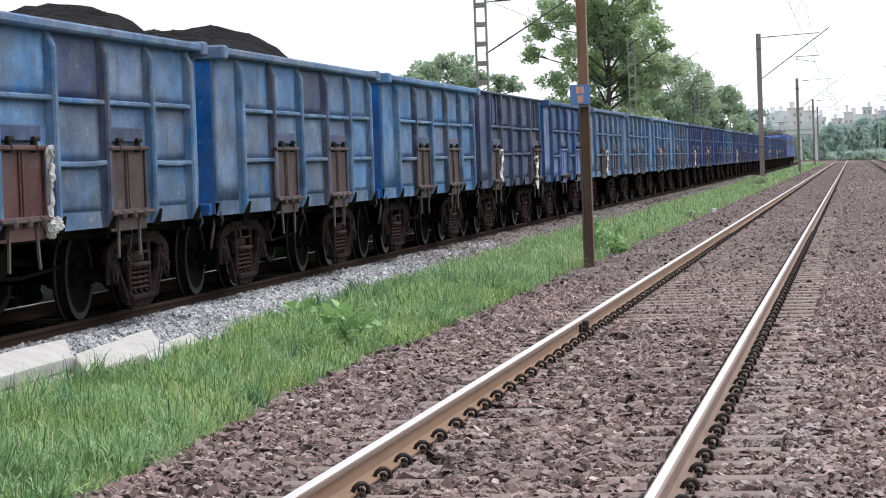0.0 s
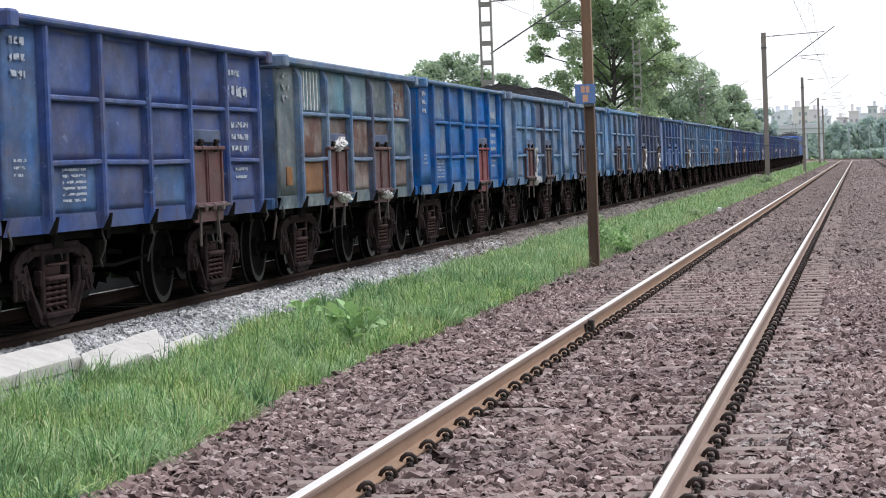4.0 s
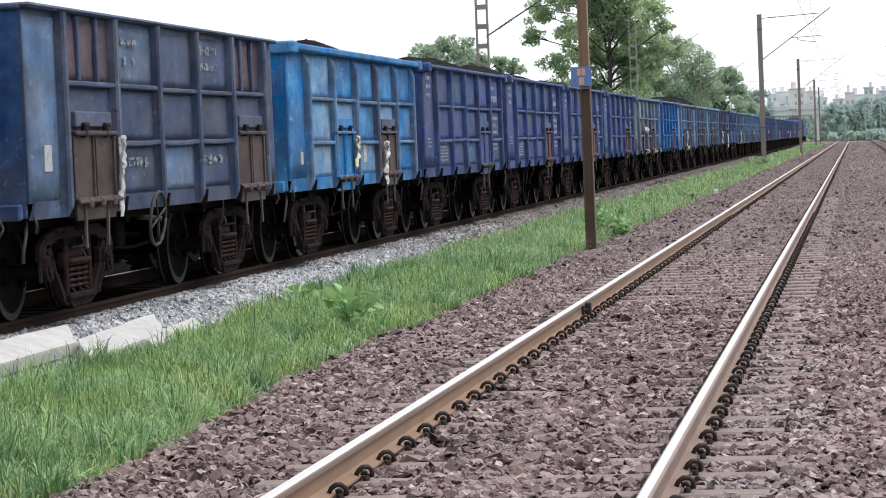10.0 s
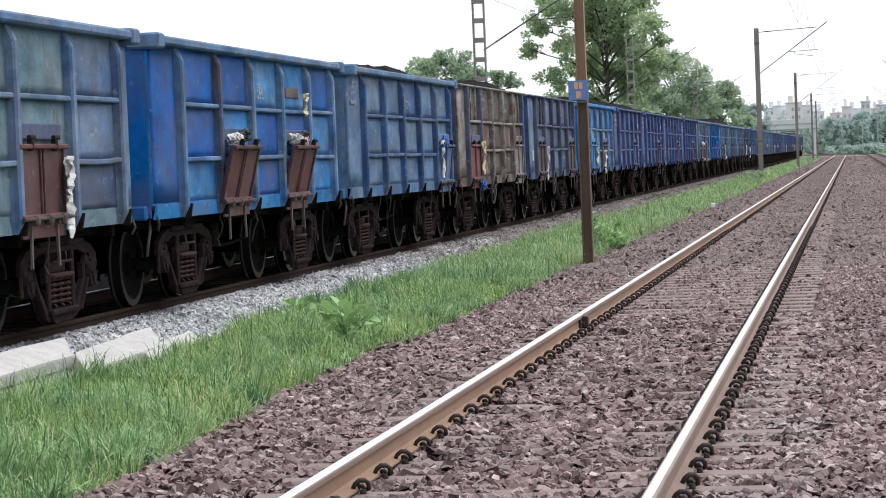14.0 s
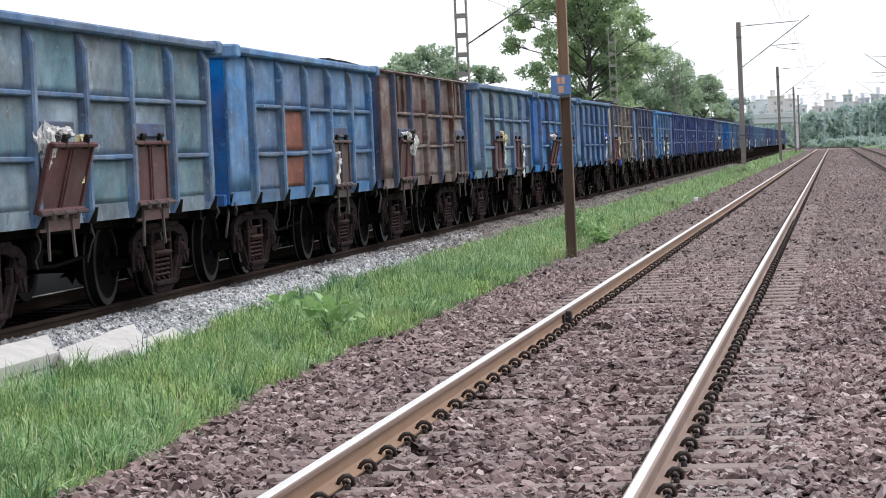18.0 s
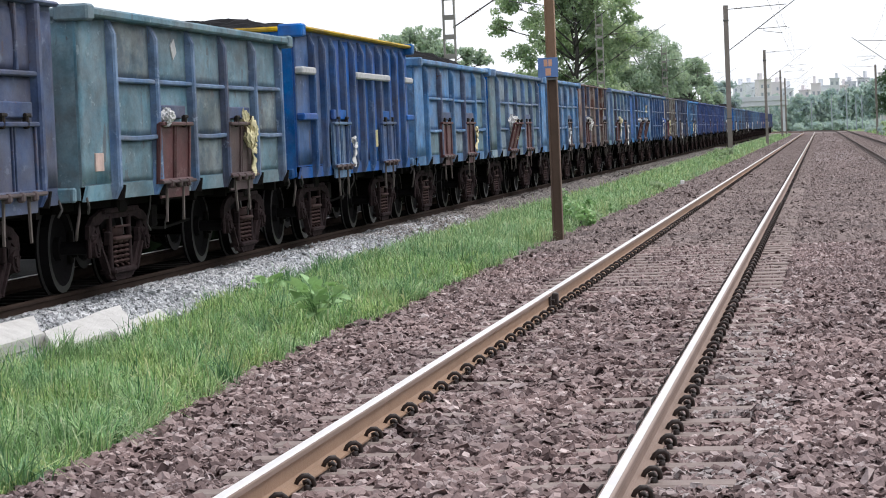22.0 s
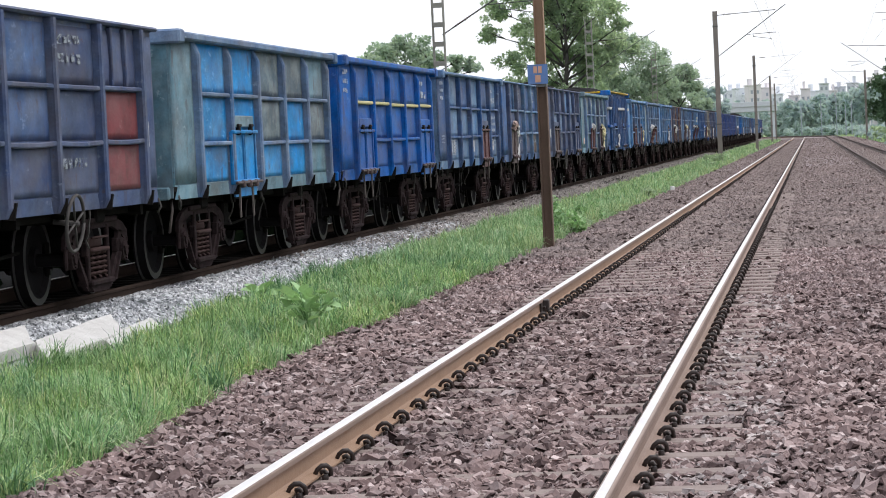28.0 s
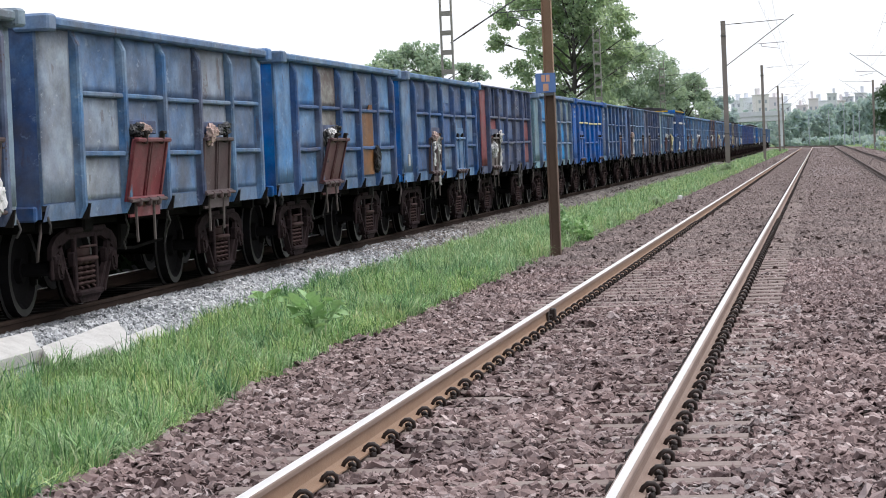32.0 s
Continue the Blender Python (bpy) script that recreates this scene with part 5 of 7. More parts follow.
def bogie(parent, y, fine):
    root = part("bogie", shared("bolster", bolster_mesh), M_UNDER, parent, pose(0, y, 0))
    for s in (1, -1):
        part("side_frame", shared("side_frame", side_frame_mesh), M_BOGIE, root, pose(0, 0, 0, 0, 0, 0 if s > 0 else 180))
        if fine or s > 0:
            part("spring", shared("spring", spring_mesh), M_SPRING, root, pose(0, 0, 0, 0, 0, 0 if s > 0 else 180))
    for dy in (-1.0, 1.0):
        w = part("wheelset", shared("wheelset", wheelset_mesh), M_WHEEL, root)
        w.material_slots[1].link = "OBJECT"
        w.material_slots[1].material = M_TREAD
        w.matrix_parent_inverse = Matrix.Translation((0, dy, 0.5))
        WHEELSETS.append(w)


def door(root, bay_y, material, lean, rags, near_side=True, fine=True, name="side_door", plate=None, label=""):
    d = shared("door", door_meshes)
    flip = 0 if near_side else 180
    base = pose(0, 0, 0, 0, 0, flip) @ pose(0, bay_y if near_side else -bay_y, 0)
    tip = Matrix.Translation((SIDE + 0.1, 0, 1.17)) @ pose(0, 0, 0, 0, lean, 0) @ Matrix.Translation((-SIDE - 0.1, 0, -1.17))
    leaf = part(name, d["sheet"], material, root, base @ tip, label)
    part("door_frame", d["frame"], material, leaf)
    part("hinge_plate", d["plate"], PAINT["dusk"] if material in (M_DOOR, M_BROWNDOOR, M_BRIGHTRED) else plate or material, root, base)
    part("apron", d["apron"], material, root, base)
    if fine:
        part("latch_bar", d["latch"], M_BROWNDOOR, leaf)
        for y in (-0.36, 0.36):
            part("hinge", d["hinge"], M_IRON, leaf, Matrix.Translation((0, y, 0)))
        z_bar = 1.13
        for y in (-0.42, 0.34):
            part("hanging_bar", d["hanger"], M_DULLBAR, root, base @ Matrix.Translation((0, y, z_bar)) @ pose(0, 0, 0, random.uniform(-16, 6), 0, 0) @ Matrix.Translation((0, 0, -z_bar)))
    for i, (kind, dy, z, w, h) in enumerate(rags):
        me = shared(("rag", kind, round(w, 1), round(h, 1), i), lambda: rag_mesh(hash_of(kind) + i, w, h))
        part("rag", me, RAGS[kind], root, base @ Matrix.Translation((SIDE + 0.14, dy, z)) @ pose(0, 0, 0, random.uniform(-15, 15)), kind + " rag or bag stuffed behind the door")
    return leaf


def hash_of(text):
    return sum((i + 1) * ord(c) for i, c in enumerate(text))


def wagon(k, kind, paint, label, panels=(), doors=(), coal=(), post=None, rim=None, sill=None, marks=False, wheel=None, end=None, mix2=None, fine=True, words=()):
    """One open coal wagon. panels: (bay, row, paint); doors: (bay, paint, lean, rags); row 0 is the lowest."""
    rnd = random.Random(100 + k)
    base = PAINT[paint]
    root = tagged(new("coal_wagon"), label, "freight wagon", group="open wagons of the coal train")
    WAGONS.append((k, root))
    part("floor_sheet", shared("floor_sheet", floor_mesh), M_UNDER, root)
    for turn in (0, 180):
        part("side_wall", shared("side_wall", lambda: wall_mesh(True)), PAINT[paint], root, pose(0, 0, 0, 0, 0, turn))
        part("end_wall", shared("end_wall", lambda: wall_mesh(False)), PAINT[end or paint], root, pose(0, 0, 0, 0, 0, turn))
        part("end_frame", shared("end_frame", end_frame_mesh), PAINT[end or paint], root, pose(0, 0, 0, 0, 0, turn))
    part("rim", shared(("rim", kind), lambda: rim_mesh(kind)), PAINT[rim or post or paint], root)
    if kind != "old":
        cap = shared("collar", collar_mesh)
        capmat = PAINT[end or paint] if kind == "corrugated" else PAINT[rim or post or paint]
        part("corner_cap", cap, capmat, root)
        part("corner_cap", cap, capmat, root, pose(0, 0, 0, 0, 0, 180))
        far_cap = shared("collar2", lambda: mirrored(collar_mesh()))
        part("corner_cap", far_cap, capmat, root)
        part("corner_cap", far_cap, capmat, root, pose(0, 0, 0, 0, 0, 180))
    ps = POSTS[kind]
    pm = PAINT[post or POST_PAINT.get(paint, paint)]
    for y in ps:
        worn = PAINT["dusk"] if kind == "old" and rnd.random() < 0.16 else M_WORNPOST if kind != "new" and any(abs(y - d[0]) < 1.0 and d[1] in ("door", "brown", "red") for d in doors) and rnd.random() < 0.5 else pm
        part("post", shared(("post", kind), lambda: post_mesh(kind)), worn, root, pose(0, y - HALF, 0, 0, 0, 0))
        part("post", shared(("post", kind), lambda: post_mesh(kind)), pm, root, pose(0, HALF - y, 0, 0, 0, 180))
    part("side_sill", shared("long_sill", long_sill_mesh), PAINT[sill or paint], root, pose(0, 0, 0, 0, 0, 180))
    if fine:
        for y, w in sill_plates(kind):
            part("sill_plate", shared(("sill", round(w, 2)), lambda: sill_plate_mesh(w)), PAINT[sill or paint], root, pose(0, y, 0))
        # black bars in place of the shaded notches at the post feet
        if kind != "corrugated":
            for y in ps:
                part("lashing_bracket", shared("bracket", dark_notch_mesh), M_UNDER, root, pose(0, y - HALF, 0))
    else:
        part("side_sill", shared("long_sill", long_sill_mesh), PAINT[sill or paint], root)
    if kind != "corrugated":
        for tag, z in enumerate(RIBS[kind], 1):
            for turn in (0, 180):
                if turn == 0 and tag == 1 and fine:       # broken by the doors
                    for a, b in zip(ps, ps[1:]):
                        if not any(a < d[0] < b for d in doors):
                            w = round(b - a - 0.14, 3)
                            part("rib", shared(("bay rib", w, k % 2), lambda: bay_rib_mesh(w, k % 2)), pm, root, pose(0, (a + b) / 2 - HALF, z + rnd.uniform(-0.008, 0.008), rnd.uniform(-0.5, 0.5)))
                    continue
                part("rib", shared(("rib", kind, z), lambda: rib_mesh(kind, z, tag)), M_YELLOWRIB if kind == "tall" and tag == 2 and turn == 0 else pm, root, pose(0, 0, 0, 0, 0, turn))
    else:
        for y0, y1, z, m in ((-0.0, 1.0, 2.52, "worn"), (-0.0, 1.0, 1.88, paint), (4.4, 7.6, 2.52, "worn"), (9.3, 10.1, 2.52, "worn"), (9.3, 10.1, 1.88, paint)):
            g = Geo()
            g.cbox(SIDE, PROUD + 0.03, y0 - HALF, y1 - HALF, z - 0.05, z + 0.05, 0.02)
            part("rib", g.mesh("rib"), M_PAPER if m == "worn" else PAINT[m], root)
    if kind == "old":
        for y in (ps[0] + 0.55, ps[0] + 1.18, ps[4] + 0.55, ps[4] + 1.12):
            part("short_post", shared("short_post", short_post_mesh), pm, root, pose(0, y - HALF, 0))
    # sheets of the near side
    special = {(b, r): PAINT[m] for b, r, m in panels}
    r1, r2 = RIBS[kind]
    rows = ((Z_LOW + 0.015, r1 - 0.03), (r1 + 0.03, r2 - 0.03), (r2 + 0.03, Z_TOP - 0.11))
    edges = (0.0,) + ps + (BODY,)
    for b, (a, c) in enumerate(zip(edges, edges[1:])):
        w = c - a - (0.16 if 0 < b < len(edges) - 2 else 0.09)
        mid = (a + c) / 2 + (-0.035 if b == 0 else 0.035 if b == len(edges) - 2 else 0)
        if w < 0.12:
            continue
        spans = rows if kind != "corrugated" and 0 < b < len(edges) - 2 else ((Z_LOW + 0.015, Z_TOP - 0.11),)
        for r, (z0, z1) in enumerate(spans):
            v = rnd.randrange(4)
            me = shared(("panel", round(w, 2), round(z1 - z0, 2), v), lambda: panel_mesh(w, z1 - z0, v * 7 + r, 0.9))
            mat = special.get((b, r), base)
            if (b, r) not in special and mix2 and rnd.random() < mix2[1]:
                mat = PAINT[mix2[0]]
            part("panel", me, mat, root, pose(SIDE + 0.002, mid - HALF, (z0 + z1) / 2))
    for y, mat, lean, rags in doors:
        door(root, y - HALF, PAINT[mat], lean, rags, True, fine, plate=base)
    if fine:
        door(root, 0.0, PAINT["brown"], 0, (), False, False)
    part("underframe", shared("under", under_mesh), M_UNDER, root)
    if fine:
        part("brake_gear", shared("brake", brake_mesh), M_UNDER, root)
        part("dangling_wire", shared(("wires", k % 4), lambda: strap_mesh(k % 4)), M_GREYIRON, root)["kind"] = "stuff"
    for turn in (0, 180):
        part("coupler", shared("coupler", coupler_mesh), M_UNDER, root, pose(0, 0, 0, 0, 0, turn))
        if fine:
            part("brake_hose", shared("hose", hose_mesh), M_GREYIRON, root, pose(0, 0, 0, 0, 0, turn))
            part("drain_hose", shared("drain_hose", step_hose_mesh), M_DULLBAR, root, pose(0, 0, 0, 0, 0, turn))
    for y in (-3.08, 3.08):
        bogie(root, y, fine)
    if marks:
        part("stencil_lettering", shared(("marks", kind, k % 3), lambda: marks_mesh(kind, k % 3)), M_WHITE if kind in ("new", "tall") else M_DIMWHITE, root)["kind"] = "stuff"
    for text, y, z in words:
        if text == "UD":
            part("letters", LETTERS[text], M_WHITE, root, pose(1.05, -HALF - 0.106, z, 0, 0, -90))
        else:
            part("letters", LETTERS[text], M_WHITE, root, pose(SIDE + 0.036, y - HALF, z))
    if wheel is not None:
        part("handbrake_wheel", shared("handwheel", handwheel_mesh), M_GREYIRON, root, pose(0, wheel - HALF, 1.08, 0, 6, 0))
    if kind == "corrugated":      # a higher box than its neighbours
        taller = Matrix.Translation((0, 0, Z_FLOOR)) @ Matrix.Diagonal((1, 1, 1.105, 1)) @ Matrix.Translation((0, 0, -Z_FLOOR))
        for ob in root.children:
            if ob.name.split(".")[0] in ("post", "panel", "rim", "corner_cap", "side_wall", "end_wall", "rib"):
                ob.matrix_basis = taller @ ob.matrix_basis
    if coal:
        heap = part("coal_load", coal_mesh(k, coal), M_COAL)
        if kind == "corrugated":
            heap.data.transform(Matrix.Translation((0, 0, 0.22)))
        tagged(heap, "heap of black coal loaded in an open wagon", "coal", group="coal loads of the train")
        WAGONS.append((k, heap))
    return root


def mirrored(me):
    for v in me.vertices:
        v.co.x = -v.co.x
    me.flip_normals()
    return me


M_YELLOWRIB = plain("faded_yellow_rib_paint", (0.50, 0.45, 0.22), 0.7, 0, 0.35, 6.0, 40.0, 0.3)


def patch(root, name, y, z, w, h, material, turn=0.0):
    """A small plate, painted square or glued paper on the near side."""
    g = Geo()
    g.cbox(SIDE, SIDE + 0.029, -w / 2, w / 2, -h / 2, h / 2, 0.004)
    return part(name, g.mesh(name), material, root, Matrix.Translation((0, y - HALF, z)) @ pose(0, 0, 0, turn))


def gash(root, y, w):
    """A bare rusted sheet let into the side, with a torn head."""
    g = Geo()
    r = random.Random(27)
    n = 9
    foot = [(-w / 2, -0.62), (w / 2, -0.62)]
    head = [(w / 2 - w * i / n, 0.42 + 0.18 * (1 - i / n) + r.uniform(-0.07, 0.05)) for i in range(n + 1)]
    g.prism(foot + head, 0, SIDE + 0.034, SIDE + 0.05)
    part("rusted_sheet", g.mesh("rusted_sheet"), M_ORANGE, root, pose(0, y - HALF, 1.86), "torn sheet of bare orange-brown rust")
    part("tarpaulin", rag_mesh(41, 0.34, 0.62), M_DARKCLOTH, root, pose(SIDE + 0.07, y - HALF + w / 2 + 0.10, 1.42), "black torn tarpaulin beside the rusted sheet")


A, B = 3.52, 6.95                 # middles of the usual doors
TOPRAG = (("white", -0.2, 1.95, 0.5, 0.22), ("dark", 0.2, 1.98, 0.4, 0.2))
LOWCOAL = ((2.5, 4.0, 0.10), (6.5, 5.0, 0.12))
wagon(-3, "mid", "deep", "deep blue open wagon with grey doors", doors=((A, "fadedblue", 0, ()), (B, "fadedblue", 0, ())), end="endblue", mix2=("fadedblue", 0.4))
wagon(-2, "old", "dusk", "dark grey-blue open wagon with a white rag on its door", doors=((1.9, "brown", 0, (("white", 0.3, 1.5, 0.25, 0.7),)), (8.55, "brown", 4, (("white", -.3, 1.3, 0.35, 0.8),))), coal=((5, 9, 0.12),))
wagon(-1, "mid", "steel", "faded steel-blue open wagon heaped with coal", doors=((A, "brown", 0, ()), (B, "brown", 0, ())), coal=((5.0, 8.0, 0.05),), mix2=("greyblue", 0.3), end="endblue")
wagon(0, "mid", "greyblue", "dusty grey-blue open wagon heaped with coal", doors=((A, "brown", 0, ()), (B, "brown", 0, ())), coal=((2.0, 2.6, 0.36), (4.8, 3.2, 0.48)), mix2=("steel", 0.35), panels=((3, 2, "dusk"), (1, 0, "blue")), end="endblue")
wagon(1, "mid", "greyblue", "dusty grey-blue open wagon with a pale rag on its rusty door", doors=((A, "door", 0, (("white", 0.66, 1.45, 0.07, 0.85), ("white", 0.66, 1.08, 0.16, 0.25))), (B, "brown", 0, ())), coal=((4.4, 3.4, 0.20), (8.6, 3.4, 0.42)), mix2=("steel", 0.3), panels=((3, 2, "dusk"),), end="endblue")
wagon(2, "new", "endblue", "blue open wagon with dusty panels and white stencilled marks", doors=((B + 0.05, "red", 0, ()),), marks=True, end="endblue", post="endblue", rim="blue", sill="blue", mix2=("blue", 0.5), panels=((0, 0, "endblue"),), coal=LOWCOAL, words=(("CR", 9.66, 2.5), ("UD", 0, 1.06)))
patched = wagon(3, "mid", "greengrey", "patchy green-grey open wagon with two red doors", doors=((A, "door", 0, (("white", -0.1, 1.93, 0.7, 0.2), ("white", 0.0, 1.12, 0.7, 0.16))), (B, "door", 0, (("white", 0.0, 1.1, 0.6, 0.16),))), marks=True, panels=((1, 0, "orange"), (2, 1, "rusty"), (4, 1, "rusty"), (2, 2, "teal"), (3, 2, "teal"), (1, 1, "rust"), (3, 1, "rust"), (3, 0, "rust"), (5, 0, "rust"), (5, 2, "rust")), mix2=("teal", 0.15), post="greyblue", rim="greyblue", end="deep", coal=((6.5, 4, 0.1),))
for i in range(5):
    patch(patched, "slat", 1.62 + 0.22 * i, 2.70, 0.035, 0.56, M_CLOTH)
patch(patched, "plate", 0.55, 1.48, 0.34, 0.26, M_ORANGE)
for k in (4, 5, 6, 7):
    wagon(k, "new", "navy", "violet-navy open wagon with white stencilled marks", words=(("CR", 9.66, 2.5), ("UD", 0, 1.06)), doors=((B + 0.05, "door" if k in (4, 5, 6) else "navy", 0, ()),), marks=True, mix2=("deep", 0.15), coal=((7.4, 5.0, 0.34),) if k == 7 else ((2.6, 5, 0.34), (8, 4, 0.26)) if k == 6 else ((6.0, 3.0, 0.26),) if k == 5 else ((2.0, 4, 0.08),))
w_root = wagon(8, "mid", "bright", "bright blue open wagon with peeling paint", doors=((A, "bright", 0, (("yellow", 0.62, 1.55, 0.16, 0.5),)), (B + 0.15, "brown", 0, (("white", -0.55, 1.35, 0.2, 0.7),))), marks=False, mix2=("lightblue", 0.25), coal=((6.2, 4.0, 0.26),), panels=((3, 0, "lightblue"),))
patch(w_root, "paper_notice", 5.3, 1.55, 0.26, 0.34, M_PAPER)
patch(w_root, "paper_notice", 0.75, 1.5, 0.14, 0.18, M_PAPER)
w_root = wagon(9, "old", "dusk", "dark weathered open wagon with side doors at its ends", doors=((1.89, "brown", 0, (("white", 0.70, 1.40, 0.06, 0.75),)), (8.55, "brown", 0, ())), wheel=3.9, coal=((5.0, 9.6, 0.16),), mix2=("greyblue", 0.3), panels=((1, 2, "maroon"), (5, 2, "maroon")), end="deep", marks=True)
patch(w_root, "paper_notice", 0.55, 1.62, 0.22, 0.26, M_PAPER)
wagon(10, "old", "rust", "rusty open wagon with peeling pale paint and a red door", doors=((1.89, "red", 0, (("blue", 0.35, 1.08, 0.4, 0.35), ("yellow", 0.66, 1.6, 0.12, 0.7))), (8.55, "worn", 0, ())), wheel=3.9, coal=((4.2, 8.0, 0.18), (8.7, 3.0, 0.34)), mix2=("rusty", 0.45), panels=((0, 0, "worn"), (3, 2, "rusty"), (1, 2, "rusty"), (3, 1, "rusty")), marks=True, post="worn", end="dusk")
wagon(11, "mid", "blue", "blue open wagon with bags behind one end door", doors=((8.75, "deep", 6, (("blue", -0.25, 1.98, 0.5, 0.28), ("white", -0.5, 1.6, 0.18, 0.7))),), marks=True, mix2=("deep", 0.3), coal=((7.6, 2.2, 0.42),), words=(("NCR", 4.9, 2.52),))
w_root = wagon(12, "mid", "bright", "bright blue open wagon with two rusty doors full of rags", doors=((A, "door", 14, TOPRAG), (B, "door", 14, TOPRAG + (("pink", 0.25, 1.95, 0.4, 0.25), ("yellow", 0.5, 2.45, 0.10, 0.32)))), mix2=("royal", 0.4), end="endblue", post="blue", words=(("SEC", 5.0, 2.5),))
patch(w_root, "rust_patch", 7.1, 2.62, 0.8, 0.14, PAINT["rusty"])
wagon(13, "mid", "teal", "pale grey-blue open wagon with red-brown doors and rags", doors=((A, "door", 2, (("yellow", 0.45, 1.95, 0.3, 0.3), ("white", 0.62, 1.6, 0.16, 0.6))), (B, "door", 0, (("white", 0.62, 1.35, 0.2, 0.8),))), mix2=("greyblue", 0.3), coal=((3.5, 4, 0.26),), end="endblue", post="greyblue", panels=((4, 0, "greyblue"), (5, 0, "dusk"), (5, 2, "greyblue"), (6, 0, "greyblue")))
wagon(14, "old", "rust", "rust-streaked grey open wagon with rags on its door", doors=((1.89, "door", 5, TOPRAG + (("white", 0.45, 1.85, 0.3, 0.5),)), (8.55, "brown", 0, ())), coal=((2.5, 5, 0.26), (8, 4.4, 0.22)), mix2=("worn", 0.3), panels=((3, 2, "rusty"), (4, 2, "rusty"), (1, 2, "rusty")), end="dusk")
wagon(15, "mid", "steel", "faded steel-blue open wagon with a rust-red door plate", doors=((B, "brown", 0, (("white", -0.55, 1.45, 0.12, 0.5),)),), panels=((2, 0, "ochre"), (2, 1, "ochre"), (0, 0, "steel")), mix2=("greyblue", 0.35), end="endblue", sill="steel")
wagon(16, "mid", "paleteal", "pale green-grey open wagon with a white bag on a red door", doors=((A, "door", 15, (("white", -0.55, 1.85, 0.36, 0.55), ("white", -0.05, 1.95, 0.4, 0.2), ("yellow", 0.6, 1.7, 0.14, 0.5))), (B, "door", 0, ())), mix2=("teal", 0.5), end="endblue", post="greyblue")
wagon(17, "mid", "steel", "light blue open wagon with two red-brown doors", doors=((A, "door", 0, ()), (B, "door", 0, (("yellow", 0.6, 1.5, 0.2, 0.55),))), mix2=("teal", 0.4), coal=((7.4, 4.8, 0.38),), post="steel", panels=((3, 0, "paleteal"),))
w_root = wagon(18, "corrugated", "royal", "blue ribbed open wagon with a yellow rim", doors=((3.1, "blue", 0, (("white", 0.75, 1.4, 0.16, 0.5),)), (7.45, "deep", 0, ())), rim="yellow", coal=((2.5, 5, 0.22), (7.5, 5, 0.20)), mix2=("deep", 0.5), post="deep", end="endblue")
for y, z in ((2.0, 1.75), (5.25, 1.62), (6.55, 1.60)):
    patch(w_root, "yellow_square", y, z, 0.24, 0.30, M_YELLOWRIB)
patch(w_root, "paper_notice", 8.5, 1.4, 0.25, 0.2, M_PAPER)
w_root = wagon(19, "mid", "teal", "teal-green open wagon with a yellow rag on its door", doors=((A, "door", 3, (("white", -0.5, 1.95, 0.25, 0.25),)), (B, "brown", 3, (("yellow", 0.3, 1.8, 0.42, 0.6), ("yellow", 0.5, 1.4, 0.2, 0.5)))), mix2=("greengrey", 0.25), coal=((5.0, 9.0, 0.10),))
patch(w_root, "paper_notice", 3.9, 2.78, 0.2, 0.2, M_PAPER, 30)
patch(w_root, "paper_notice", 0.6, 1.45, 0.3, 0.2, M_PINKCLOTH)
w_root = wagon(20, "old", "dusk", "dark violet-grey open wagon with a handbrake wheel", doors=((1.89, "brown", 0, ()), (8.55, "dusk", 0, ())), wheel=3.9, coal=((6.9, 2.6, 0.28), (3, 4, 0.10)), mix2=("greyblue", 0.25), marks=True)
patch(w_root, "paper_notice", 0.55, 1.75, 0.2, 0.26, M_PAPER)
wagon(21, "old", "deep", "dirty blue open wagon with rust and wires on its doors", doors=((1.89, "brown", 2, (("pink", -0.35, 1.98, 0.4, 0.25), ("white", 0.3, 1.5, 0.08, 0.9))), (8.55, "brown", 0, ())), mix2=("dusk", 0.4), post="blue", panels=((4, 0, "rusty"), (3, 0, "dusk"), (5, 2, "blue")), marks=True)
w_root = wagon(22, "new", "blue", "deep blue open wagon with white patches and a red door", doors=((B, "door", 0, ()),), mix2=("deep", 0.4), marks=True)
for y in (1.75, 2.12, 3.1, 5.25, 8.45, 8.75, 9.85):
    patch(w_root, "white_square", y, 1.50, 0.20, 0.27, M_PAPER, -8)
wagon(23, "tall", "royal", "royal blue open wagon with pale ribs", doors=((1.95, "royal", 0, ()), (8.7, "royal", 0, ())), rim="royal", marks=True)
wagon(24, "mid", "teal", "open wagon patched in sky blue and grey-green", doors=((A, "sky", 0, ()),), panels=((1, 0, "sky"), (1, 1, "sky"), (1, 2, "sky"), (2, 0, "sky"), (2, 1, "sky"), (2, 2, "sky"), (4, 0, "sky"), (4, 1, "sky"), (3, 0, "sky")), post="greyblue", mix2=("greengrey", 0.5), end="teal")
w_root = wagon(25, "old", "dusk", "dark open wagon with red patches and white rags", doors=((1.89, "rusty", 3, (("white", -0.62, 1.6, 0.3, 0.45), ("white", 0.62, 1.6, 0.14, 0.95), ("white", 0.45, 1.95, 0.3, 0.14))),), panels=((0, 0, "red"), (1, 1, "red"), (5, 0, "red"), (5, 1, "red"), (1, 2, "dusk")), wheel=6.3, mix2=("deep", 0.4), marks=True, end="deep")
patch(w_root, "paper_notice", 9.7, 1.85, 0.12, 0.3, M_PAPER)
w_root = wagon(26, "mid", "blue", "blue open wagon with rags hanging on a rusty door", doors=((A, "brown", 2, (("pink", -0.45, 1.9, 0.25, 0.3), ("white", -0.5, 1.55, 0.14, 0.5), ("white", 0.1, 1.4, 0.07, 1.0))), (B, "blue", 0, ())), mix2=("deep", 0.35), end="endblue")
